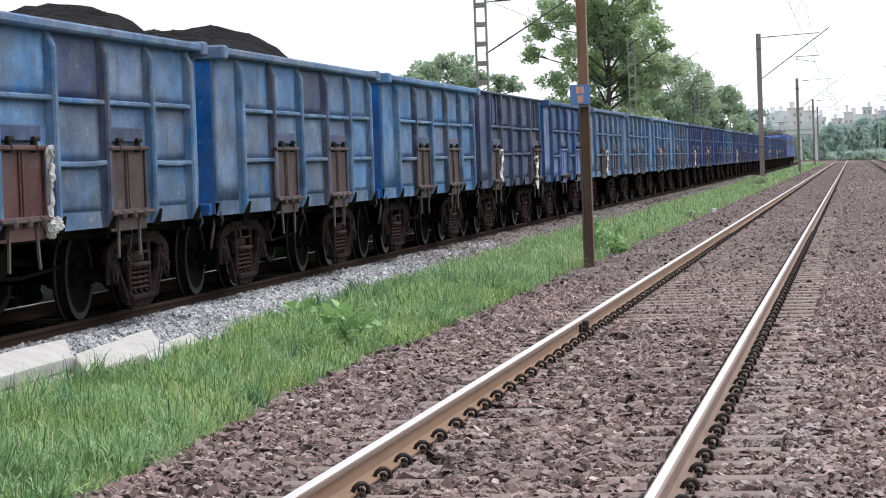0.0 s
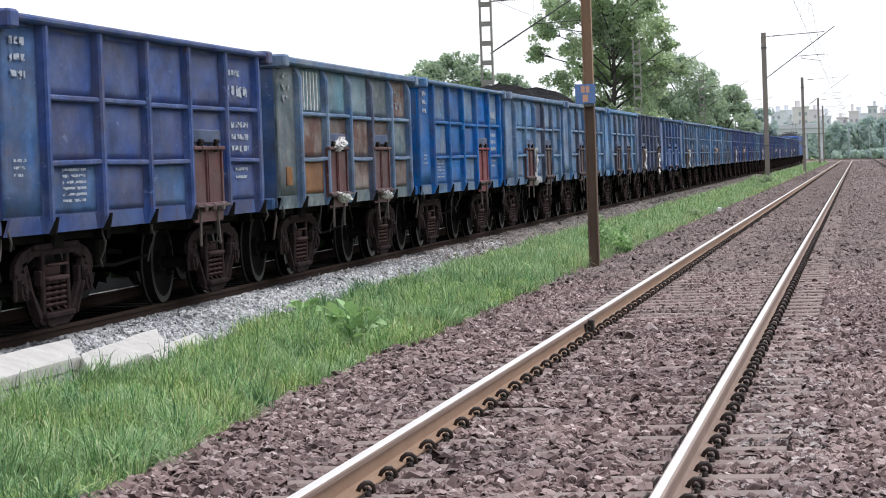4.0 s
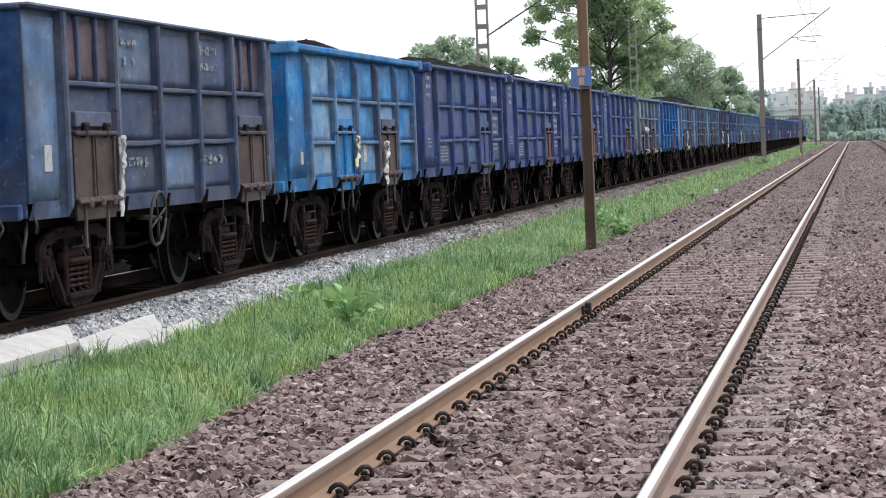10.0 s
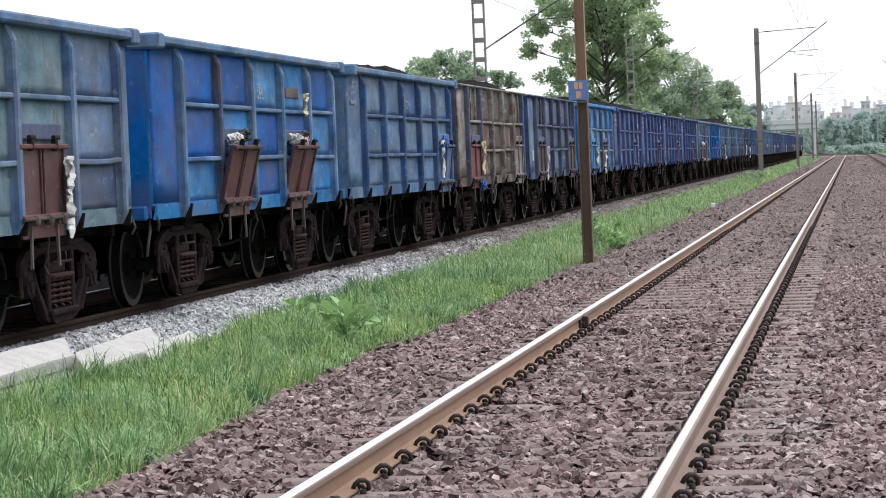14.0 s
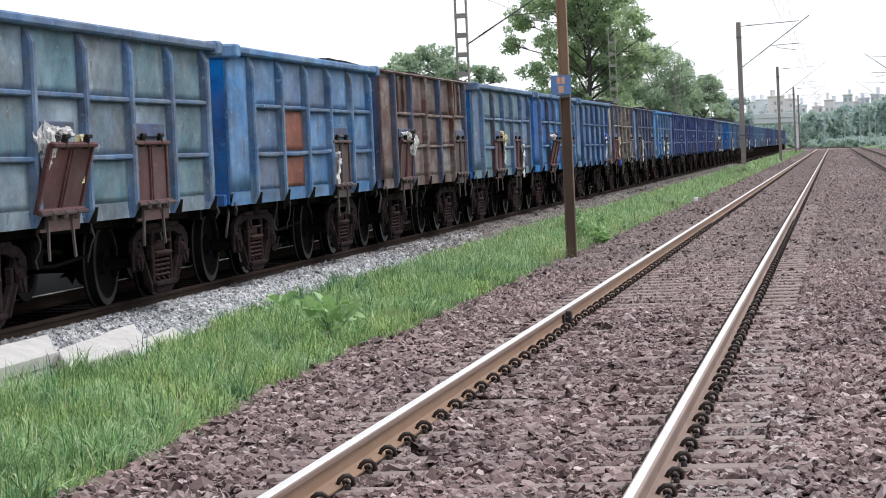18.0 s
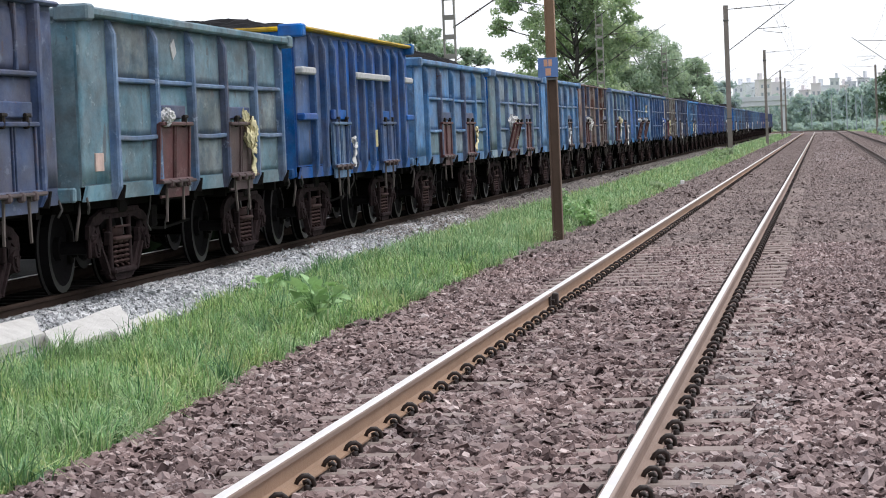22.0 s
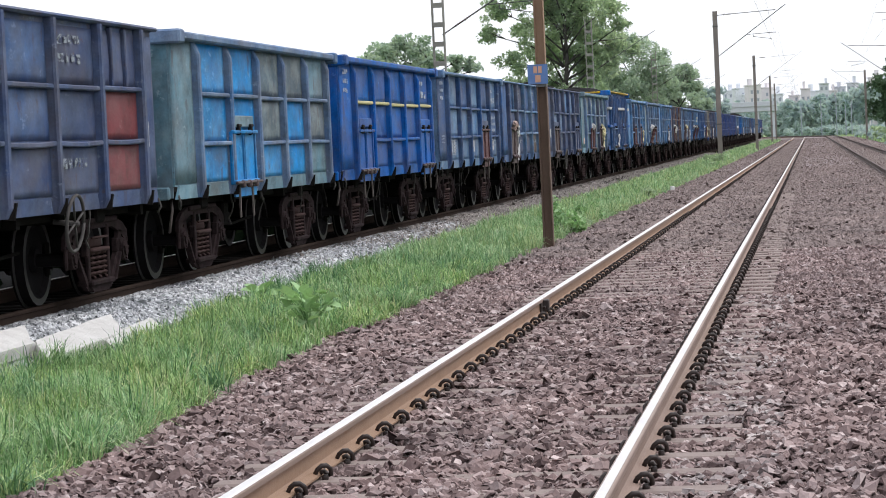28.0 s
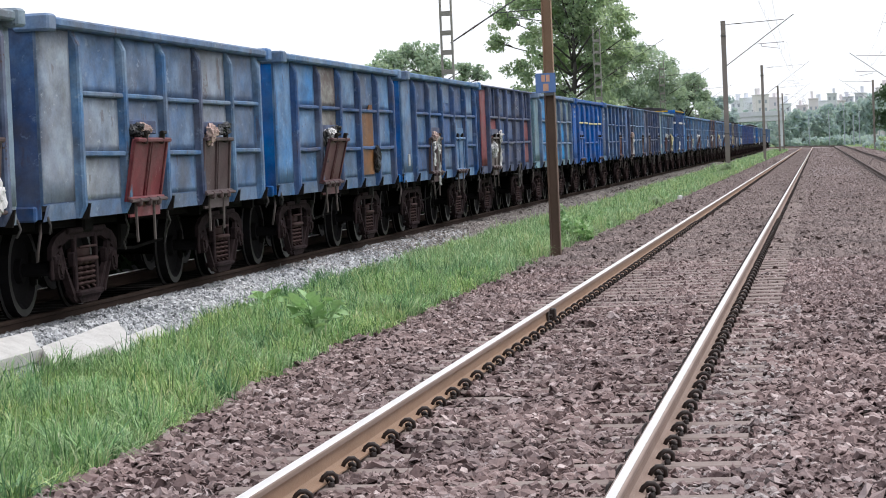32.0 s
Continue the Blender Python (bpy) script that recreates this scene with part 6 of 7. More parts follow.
patch(w_root, "welded_plate", 5.4, 2.82, 0.95, 0.40, PAINT["blue"])
patch(w_root, "paper_notice", 0.6, 1.45, 0.16, 0.22, M_PAPER)
w_root = wagon(27, "mid", "blue", "blue open wagon with an orange rust gash in its side", doors=((A, "door", 14, TOPRAG + (("dark", -0.5, 1.75, 0.2, 0.5),)),), panels=((4, 0, "greyblue"), (4, 1, "greyblue"), (4, 2, "greyblue"), (2, 2, "worn"), (2, 1, "worn")), mix2=("steel", 0.4), end="endblue")
gash(w_root, 7.02, 1.2)
wagon(28, "mid", "greyblue", "grey-blue open wagon with rags stuffed behind two doors", doors=((A, "red", 10, (("pink", -0.15, 1.97, 0.4, 0.25), ("dark", -0.5, 1.95, 0.3, 0.2))), (B, "brown", 4, (("pink", -0.4, 1.95, 0.3, 0.3), ("dark", 0.2, 1.97, 0.6, 0.2)))), mix2=("dustygrey", 0.3), end="deep")
wagon(29, "mid", "paleteal", "pale green-grey open wagon with a white sack", doors=((A, "brown", 0, ()), (B + 1.7, "brown", 5, (("white", 0.2, 1.75, 0.5, 0.8), ("white", 0.3, 1.25, 0.5, 0.6)))), mix2=("teal", 0.3))
wagon(30, "mid", "steel", "faded blue open wagon with rusty doors", doors=((A, "brown", 0, ()), (B, "brown", 0, ())))
FAR_PAINTS = {-4: "greyblue", -5: "greyblue", -6: "steel", -7: "greyblue", -8: "navy", -9: "navy", -10: "navy"}
for k in range(-23, -3):
    rnd = random.Random(k)
    p = FAR_PAINTS.get(k) or ("navy", "deep", "navy", "navy", "greyblue", "navy", "dusk")[-k % 7]
    wagon(k, "old" if p == "dusk" else "new" if k % 5 == 0 else "mid", p, "dull blue-grey open wagon far along the coal train",
          doors=((A, "brown", 0, (("white", 0.3, 1.45, 0.22, 0.8),) if k % 4 == 0 else (("pink", -0.2, 1.8, 0.5, 0.3),) if k % 3 == 0 else ()), (B, "brown", 0, ())),
          panels=tuple((b, 0, "rusty") for b in (1, 3, 5)) if k in (-4, -5, -7, -10) else (), coal=((5, 9, 0.12),) if k % 3 == 0 else (), fine=False)



M_LOCO = wagon_paint("locomotive_blue", lin(46, 66, 112, G), lin(70, 86, 122, G), 0.12, 0.4)
M_LOCOROOF = plain("sooty_grey_roof", (0.10, 0.10, 0.105), 0.8, 0.0, 0.3, 2.0, 30.0, 0.3)
M_CABGLASS = plain("dark_cab_glass", (0.02, 0.024, 0.03), 0.12, 0.0, 0.1, 2.0, 30.0, 0.02)


def locomotive(k, raised):
    """Box-shaped electric locomotive with a cab at each end; raised: its pantograph touches the wire."""
    root = tagged(new("locomotive"), "dull blue electric locomotive hauling the coal train", "locomotive", group="locomotives of the coal train")
    WAGONS.append((k, root))
    half = 9.9
    g = Geo()
    g.prism([(-half, 1.1), (half, 1.1), (half, 2.2), (half - 0.55, 3.55), (half - 0.9, 3.72), (-half + 0.9, 3.72), (-half + 0.55, 3.55), (-half, 2.2)], 0, -1.5, 1.5)
    body = part("body", g.mesh("body"), M_LOCO, root)
    g = Geo()
    g.cbox(-1.25, 1.25, -half + 1.3, half - 1.3, 3.722, 3.86, 0.04)
    for y in (-5.2, -2.4, 0.4, 3.0, 5.6):
        g.cbox(-0.8, 0.8, y - 0.6, y + 0.6, 3.85, 4.10, 0.06)
    part("roof_equipment", g.mesh("roof_equipment"), M_LOCOROOF, root)
    for s in (-1, 1):
        g = Geo()
        lo, hi = Vector((0, s * (half - 0.06), 2.32)), Vector((0, s * (half - 0.50), 3.40))
        out = Vector((0, s * 0.012, 0.006))
        for x0, x1 in ((-1.2, -0.1), (0.1, 1.2)):
            ring = [Vector((x0, 0, 0)) + lo, Vector((x1, 0, 0)) + lo, Vector((x1, 0, 0)) + hi, Vector((x0, 0, 0)) + hi]
            g.add([tuple(p + out) for p in ring] + [tuple(p - out * 3) for p in ring], [(0, 1, 2, 3), (7, 6, 5, 4), (0, 4, 5, 1), (1, 5, 6, 2), (2, 6, 7, 3), (3, 7, 4, 0)])
        part("windscreen", g.mesh("windscreen"), M_CABGLASS, body)
        for x in (-1.503, 1.503):
            g = Geo()
            g.cbox(x - 0.012, x + 0.012, s * (half - 1.4) - 0.35, s * (half - 1.4) + 0.35, 2.35, 3.05, 0.004)
            part("cab_window", g.mesh("cab_window"), M_CABGLASS, body)
            for i in range(5):
                g = Geo()
                y = s * (1.0 + 1.35 * i)
                g.cbox(x - 0.02, x + 0.02, y - 0.5, y + 0.5, 2.55, 3.15, 0.01)
                part("louvre", g.mesh("louvre"), M_LOCOROOF, body)
        g = Geo()
        g.cbox(-1.35, 1.35, s * (half + 0.02) - 0.05, s * (half + 0.02) + 0.05, 0.45, 1.08, 0.03)
        part("buffer_beam", g.mesh("buffer_beam"), M_UNDER, root)
    g = Geo()
    g.cbox(-1.1, 1.1, -3.2, 3.2, 0.35, 1.08, 0.08)
    g.cbox(-1.4, 1.4, -half + 0.1, half - 0.1, 0.95, 1.11, 0.03)
    part("underframe", g.mesh("underframe"), M_UNDER, root)
    for s in (-1, 1):
        g = Geo()
        y0, up = s * 6.4, raised and s > 0
        knee, head = (4.75, 5.72) if up else (4.25, 4.3)
        for x in (-0.45, 0.45):
            g.tube([(x, y0, 3.9), (x * 0.7, y0 - s * 1.5, knee), (x * 0.5, y0, head)], 0.03, 5)
        g.tube([(-0.85, y0, head), (0.85, y0, head)], 0.035, 5)
        part("pantograph", g.mesh("pantograph"), M_WIRE, root)
        bogie(root, s * 6.1, False)
    return root


locomotive(-24.47, False)
locomotive(-26.40, True)

# ---------------------------------------------------------------- grass and weeds
def blades(name, label, xy, z, length, width, rng, category="grass", material=None):
    """Arching, tapered blades that lean together in tufts: three joints and a tip each."""
    n = len(xy)
    ln = length * np.minimum(rng.lognormal(0, 0.32, n), 1.7)
    wd = width * rng.uniform(0.7, 1.35, n)
    sweep = np.array([noise.noise((x * 2.6, y * 1.9, 40.0)) for x, y in xy])
    a = sweep * 9.0 + rng.normal(0, 1.5, n)
    lean = np.clip(rng.normal(0.75, 0.40, n), 0.1, 1.5)
    d = np.stack([np.cos(a), np.sin(a)], 1)
    s = np.stack([-d[:, 1], d[:, 0]], 1)
    turn = rng.uniform(-0.8, 0.8, n)
    s = s * np.cos(turn)[:, None] + d * np.sin(turn)[:, None]
    w3 = np.column_stack([s, np.zeros(n)]) * wd[:, None] / 2
    at = lambda r, h: np.column_stack([xy + d * (ln * r)[:, None], z + ln * h])
    p0 = np.column_stack([xy, z - 0.02])
    p1 = at(lean * 0.16, np.full(n, 0.42))
    p2 = at(lean * 0.50, 0.80 - 0.13 * lean ** 2)
    p3 = at(lean * 0.98, 0.98 - 0.42 * lean ** 2)
    v = np.stack([p0 - w3 * 0.7, p0 + w3 * 0.7, p1 - w3, p1 + w3, p2 - w3 * 0.7, p2 + w3 * 0.7, p3], 1)
    f = np.array([(0, 1, 3), (0, 3, 2), (2, 3, 5), (2, 5, 4), (4, 5, 6)])[None] + (np.arange(n) * 7)[:, None, None]
    ob = new(name, fast_mesh(name, v.reshape(-1, 3), f.reshape(-1, 3), material or M_GRASS))
    return tagged(ob, label, category, kind="stuff")


def strip_points(rng, y0, y1, dens):
    n = int(3.6 * (y1 - y0) * dens)
    x, y = rng.uniform(-6.4, -2.2, n), rng.uniform(y0, y1, n)
    keep = np.ones(n, bool)
    for i in range(n):
        right = -2.88 + 0.16 * noise.noise((3.0, y[i] * 0.7, 1.0)) + 0.14 * noise.noise((x[i] * 3, y[i] * 3.0, 5.0)) + 0.45 * max(0.0, min(1.0, (18.5 - y[i]) / 4))
        left = -5.58 + 0.22 * noise.noise((9.0, y[i] * 0.4, 2.0)) + 0.14 * noise.noise((x[i] * 3, y[i] * 3.0, 8.0))
        if y[i] < 28.0:
            left = max(left, -4.88 - 0.5 * max(0.0, (y[i] - 25.0) / 3.0) + 0.14 * noise.noise((1.0, y[i] * 1.5, 2.0)))
        thin = noise.noise((x[i] * 0.8, y[i] * 0.5, 11.0))
        keep[i] = left < x[i] < right and rng.random() < 0.80 + 0.5 * thin
    return np.stack([x, y], 1)[keep]


rng = np.random.default_rng(21)
for nm, y0, y1, dens, ln, wd, lab in (("verge_grass", -6.0, 11.5, 260, 0.18, 0.014, "long bright green grass between the two tracks"),
                                      ("verge_grass", 11.5, 22.0, 3700, 0.150, 0.0072, "long bright green grass between the two tracks"),
                                      ("verge_grass", 22.0, 36.0, 2000, 0.135, 0.0090, "bright green grass between the two tracks"),
                                      ("verge_grass", 36.0, 64.0, 800, 0.15, 0.013, "bright green grass around the mast"),
                                      ("verge_grass", 64.0, 150.0, 200, 0.15, 0.022, "far green grass between the two tracks"),
                                      ("verge_grass", 150.0, 390.0, 42, 0.20, 0.05, "far green grass between the two tracks")):
    p = strip_points(rng, y0, y1, dens)
    tall = np.array([1.0 + 0.9 * noise.noise((x * 0.9, y * 0.6, 31.0)) + 1.1 * noise.noise((x * 2.6, y * 1.8, 33.0)) for x, y in p])
    z = np.array([ground_height(x, y) + 0.02 + 0.09 * noise.noise((x * 1.7, y * 1.2, 61.0)) + 0.05 * noise.noise((x * 4.5, y * 3.2, 63.0)) for x, y in p])
    tall = np.clip(0.15 + 1.0 * tall, 0.35, 2.2) * np.clip((p[:, 0] + 5.85) / 0.9, 0.4, 1.0)
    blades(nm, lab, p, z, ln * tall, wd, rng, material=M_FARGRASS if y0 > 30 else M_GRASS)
p = strip_points(rng, 11.5, 30.0, 260)
p = p[np.array([noise.noise((x * 1.1, y * 0.7, 77.0)) > 0.26 for x, y in p])]
blades("dry_grass", "patches of yellowing grass between the two tracks", p, np.array([ground_height(x, y) for x, y in p]), np.full(len(p), 0.19), 0.0065, rng, "grass", M_DRYGRASS)
spots = strip_points(rng, 12.0, 38.0, 2.6)
p = np.repeat(spots, 70, axis=0)
p = p + rng.normal(0, 0.055, p.shape) * np.repeat(rng.uniform(0.6, 1.5, len(spots)), 70)[:, None]
blades("coarse_grass", "dark green tufts of coarse grass standing in the verge", p, np.array([ground_height(x, y) for x, y in p]), np.full(len(p), 0.27), 0.0085, rng, "grass", M_TUFT)
p = strip_points(rng, 11.5, 30.0, 40)
p = p[(p[:, 0] > -4.7) & (p[:, 1] > 16.0)]
blades("long_grass", "scattered long grass blades between the two tracks", p, np.array([ground_height(x, y) for x, y in p]), np.full(len(p), 0.27), 0.008, rng)
p = strip_points(rng, 34.0, 200.0, 60)
p = p[np.array([noise.noise((x * 0.9, y * 0.25, 55.0)) > -0.02 for x, y in p])]
blades("dry_grass", "pale yellowing grass along the verge past the mast", p, np.array([ground_height(x, y) for x, y in p]), np.full(len(p), 0.17), 0.018, rng, "grass", M_DRYGRASS)
n = 2500
p = np.stack([rng.uniform(8.6, 14, n), rng.uniform(90, 380, n)], 1)
blades("verge_grass_beside", "far green grass beside the further track", p, np.full(n, -0.45), 0.5, 0.12, rng)


def weed(name, x, y, n_leaves, size, height, spread, label, seed):
    """A weed of broad leaves on short stalks."""
    r = random.Random(seed)
    root = tagged(new(name), label, "weed", group="broad-leaved weeds in the grass")
    root.matrix_basis = pose(x, y, ground_height(x, y))
    stalks = Geo()
    for i in range(n_leaves):
        a, d = r.uniform(0, 6.28), r.uniform(0.1, 1.0) * spread
        h = height * r.uniform(0.45, 1.0)
        tip = Vector((math.cos(a) * d, math.sin(a) * d, h))
        stalks.tube([(0, 0, 0), (tip.x * 0.4, tip.y * 0.4, h * 0.7), tuple(tip)], 0.004, 4)
        g = Geo()
        ln, wd = size * r.uniform(0.7, 1.2), size * r.uniform(0.68, 0.92)
        rows = []
        for j in range(6):
            t = j / 5
            w = wd * math.sin(math.pi * min(0.96, 0.08 + t * 0.90)) ** 0.6 / 2
            dz = -0.25 * ln * t * t
            rows.append([(ln * t, -w, dz + w * 0.35), (ln * t, 0, dz), (ln * t, w, dz + w * 0.35)])
        g.add([q for row in rows for q in row], [(j * 3 + i2, j * 3 + i2 + 1, j * 3 + 4 + i2, j * 3 + 3 + i2) for j in range(5) for i2 in (0, 1)])
        part("leaf", g.mesh("leaf", True), M_BROADLEAF, root, Matrix.Translation(tip) @ pose(0, 0, 0, r.uniform(-30, 30), r.uniform(-70, 5), math.degrees(a) + r.uniform(-60, 60)))
    part("stalk", stalks.mesh("stalk"), M_BROADLEAF, root)
    return root


weed("broad_leaf_weed", -3.2, 23.8, 46, 0.14, 0.52, 0.24, "light green broad-leaved weed in long grass", 5)
weed("broad_leaf_weed", -4.75, 28.3, 16, 0.16, 0.34, 0.22, "small broad-leaved weed in long grass", 9)
weed("broad_leaf_weed", -3.6, 25.2, 8, 0.12, 0.22, 0.2, "small broad-leaved weed in long grass", 12)


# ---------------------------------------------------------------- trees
# pale bluish greens: the air's haze sits in the leaf colour
M_FARLEAF = island_mat("distant_hazy_leaf", [(0.38, 0.475, 0.535), (0.44, 0.54, 0.59), (0.49, 0.59, 0.63), (0.41, 0.505, 0.56)], 0.9, 0.1, 40.0, 0.55)
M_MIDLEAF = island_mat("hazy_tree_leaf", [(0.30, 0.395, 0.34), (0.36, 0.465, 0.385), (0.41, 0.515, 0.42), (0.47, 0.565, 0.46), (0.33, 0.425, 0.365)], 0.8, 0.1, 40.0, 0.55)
M_DARKLEAF = island_mat("dark_leaf", [(0.04, 0.08, 0.045), (0.07, 0.125, 0.065), (0.10, 0.165, 0.085), (0.055, 0.10, 0.055)], 0.6, 0.1, 40.0, 0.25)
# near black: the shade seen under the wagons is put into these leaves
M_SCREENLEAF = island_mat("black_screen_leaf", [(0.006, 0.010, 0.006), (0.010, 0.016, 0.009), (0.015, 0.024, 0.012), (0.008, 0.014, 0.008)], 0.95, 0.1, 40.0, 0.1)
M_SCREENLEAF.node_tree.nodes["Principled BSDF"].inputs["Specular IOR Level"].default_value = 0.0


def leaf_cloud(name, clumps, leaf, per, material, seed, subs=24, flat=0.85):
    """A crown: each clump breaks up into sprays of small leaves with gaps between."""
    r = np.random.default_rng(seed)
    cs, rs = [], []
    for x, y, z, rad in clumps:
        for _ in range(subs):
            d = r.normal(0, 1, 3)
            d /= np.linalg.norm(d)
            d[2] *= flat
            cs.append(np.array((x, y, z)) + d * rad * r.uniform(0.25, 0.95))
            rs.append(rad * r.uniform(0.20, 0.48))
    cs, rs = np.array(cs), np.array(rs)
    n = int(per * len(clumps))
    pick = r.choice(len(cs), n, p=rs ** 2 / (rs ** 2).sum())
    d = r.normal(0, 1, (n, 3))
    d /= np.linalg.norm(d, axis=1)[:, None]
    c = cs[pick] + d * (rs[pick] * r.uniform(0.3, 1.05, n) ** 0.6)[:, None] * np.array([1, 1, 0.75])
    u = r.normal(0, 1, (n, 3))
    u /= np.linalg.norm(u, axis=1)[:, None]
    w = np.cross(u, r.normal(0, 1, (n, 3)))
    w /= np.linalg.norm(w, axis=1)[:, None]
    sz = leaf * r.uniform(0.6, 1.4, (n, 1))
    v = np.stack([c - u * sz, c + w * sz * 0.55, c + u * sz, c - w * sz * 0.55], 1)
    return fast_mesh(name, v.reshape(-1, 3), np.arange(n * 4).reshape(n, 4), material)


def tree(name, x, y, clumps, trunk_r, leaf, per, material, label, seed, bare=0.5, group=""):
    """Tapered trunk, limbs that reach into each clump, and a leafy crown; clumps are (x, z, radius) or (x, y, z, radius)."""
    r = random.Random(seed)
    cl = [(c[0], y + r.uniform(-1, 1) * 2.2, c[1], c[2]) if len(c) == 3 else c for c in clumps]
    root = tagged(new(name), label, "tree", group=group)
    root.matrix_basis = pose(x, y, -0.6)
    mid = sum(c[2] for c in cl) / len(cl)
    fork = Vector((x + r.uniform(-.4, .4), y, mid * bare))
    t = Geo()
    t.tube([(0, 0, -0.2), (0.05, 0, 0.3), tuple((fork - Vector((x, y, -0.6))) * 0.6), tuple(fork - Vector((x, y, -0.6)))], trunk_r * 1.25, 10, trunk_r * 0.75)
    part("trunk", t.mesh("trunk", True), M_BARK, root)
    off = Vector((x, y, -0.6))
    top = max(c[2] for c in cl)
    crest = Vector((sum(c[0] for c in cl) / len(cl), y, fork.z + (top - fork.z) * 0.75))
    lead = Geo()
    lead.tube([tuple(fork - off), tuple(fork.lerp(crest, 0.5) + Vector((r.uniform(-.5, .5), 0, 0)) - off), tuple(crest - off)], trunk_r * 0.7, 8, trunk_r * 0.2)
    part("limb", lead.mesh("limb", True), M_BARK, root)
    for cx, cy, cz, cr in cl:
        b = Geo()
        end = Vector((cx, cy, cz))
        up = min(0.95, max(0.0, (cz * 0.72 - fork.z) / max(0.1, crest.z - fork.z)))
        base = fork.lerp(crest, up)
        m1 = base.lerp(end, 0.5) + Vector((r.uniform(-.4, .4), r.uniform(-.4, .4), 0.3))
        b.tube([tuple(base - off), tuple(m1 - off), tuple(end - off)], trunk_r * (0.38 - 0.2 * up), 6, trunk_r * 0.07)
        for _ in range(3):
            q = end + Vector((r.uniform(-1, 1), r.uniform(-1, 1), r.uniform(-0.6, 0.9))) * cr * 0.8
            b.tube([tuple(m1.lerp(end, 0.6) - off), tuple(q - off)], trunk_r * 0.13, 4, trunk_r * 0.04)
        part("limb", b.mesh("limb", True), M_BARK, root)
    me = leaf_cloud("crown", [(c[0] - x, c[1] - y, c[2] + 0.6, c[3]) for c in cl], leaf, per, material, seed)
    ob = new("crown", me)
    ob.parent = root
    return root


tree("broad_tree", -14.6, 165.0, [(-18.8, 10.4, 1.3), (-19.6, 8.9, 0.9), (-17.2, 11.5, 1.7), (-14.9, 11.8, 2.0), (-13.0, 10.9, 1.9), (-11.3, 10.1, 1.4),
     (-10.3, 9.0, 0.7), (-14.2, 9.6, 2.0), (-17.0, 9.0, 1.3), (-18.0, 6.9, 1.1), (-15.9, 7.4, 1.6), (-12.4, 8.6, 1.8), (-13.6, 7.0, 1.9), (-16.2, 13.4, 1.7), (-13.4, 13.2, 1.6), (-17.6, 5.6, 1.2), (-15.6, 5.4, 1.5), (-13.4, 5.2, 1.7), (-11.6, 6.6, 1.5),
     (-18.4, 12.2, 1.1), (-11.6, 12.0, 1.0), (-11.0, 13.3, 0.7), (-15.4, 10.4, 1.7), (-10.9, 8.0, 1.0), (-14.6, 4.0, 1.4), (-12.4, 4.2, 1.4), (-9.9, 7.6, 0.8)],
     0.28, 0.12, 1450, M_LEAF, "tall spreading green tree with gaps in its crown behind the train", 3, 0.34)
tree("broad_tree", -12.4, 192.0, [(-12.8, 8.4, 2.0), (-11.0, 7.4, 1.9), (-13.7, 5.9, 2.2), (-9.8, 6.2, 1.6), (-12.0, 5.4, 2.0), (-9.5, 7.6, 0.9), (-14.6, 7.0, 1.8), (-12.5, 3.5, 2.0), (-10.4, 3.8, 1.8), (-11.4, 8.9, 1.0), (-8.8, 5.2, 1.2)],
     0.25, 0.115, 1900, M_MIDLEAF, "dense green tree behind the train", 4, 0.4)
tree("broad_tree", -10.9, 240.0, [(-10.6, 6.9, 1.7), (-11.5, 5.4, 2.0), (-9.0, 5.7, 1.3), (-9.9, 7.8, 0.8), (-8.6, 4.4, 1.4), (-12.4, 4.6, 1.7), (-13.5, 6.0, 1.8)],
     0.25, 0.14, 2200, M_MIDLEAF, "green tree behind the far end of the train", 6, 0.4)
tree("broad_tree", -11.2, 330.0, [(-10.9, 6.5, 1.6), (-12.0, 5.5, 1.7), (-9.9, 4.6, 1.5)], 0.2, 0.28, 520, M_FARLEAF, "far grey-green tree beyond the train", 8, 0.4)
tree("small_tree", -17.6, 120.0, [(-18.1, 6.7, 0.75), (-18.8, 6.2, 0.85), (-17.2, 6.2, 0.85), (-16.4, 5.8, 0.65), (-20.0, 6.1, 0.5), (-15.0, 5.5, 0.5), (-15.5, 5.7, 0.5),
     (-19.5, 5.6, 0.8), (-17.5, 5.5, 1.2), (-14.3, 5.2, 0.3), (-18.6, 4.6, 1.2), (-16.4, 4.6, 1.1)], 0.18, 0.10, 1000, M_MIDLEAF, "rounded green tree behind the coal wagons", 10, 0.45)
tree("dark_tree", 11.2, 300.0, [(10.4, 6.2, 1.9), (10.6, 3.6, 2.2), (11.8, 8.3, 1.3), (13.2, 6.2, 2.6), (12.4, 3.2, 2.6), (14.5, 8.0, 2.0)],
     0.25, 0.17, 1600, M_DARKLEAF, "dark green tree beside the further track", 11, 0.35)
tree("dark_tree", 15.5, 262.0, [(14.8, 6.2, 2.2), (16.6, 8.2, 2.2), (15.0, 3.5, 2.4), (17.8, 5.0, 2.6)], 0.25, 0.17, 1500, M_DARKLEAF, "dark green tree beside the further track", 15, 0.35)


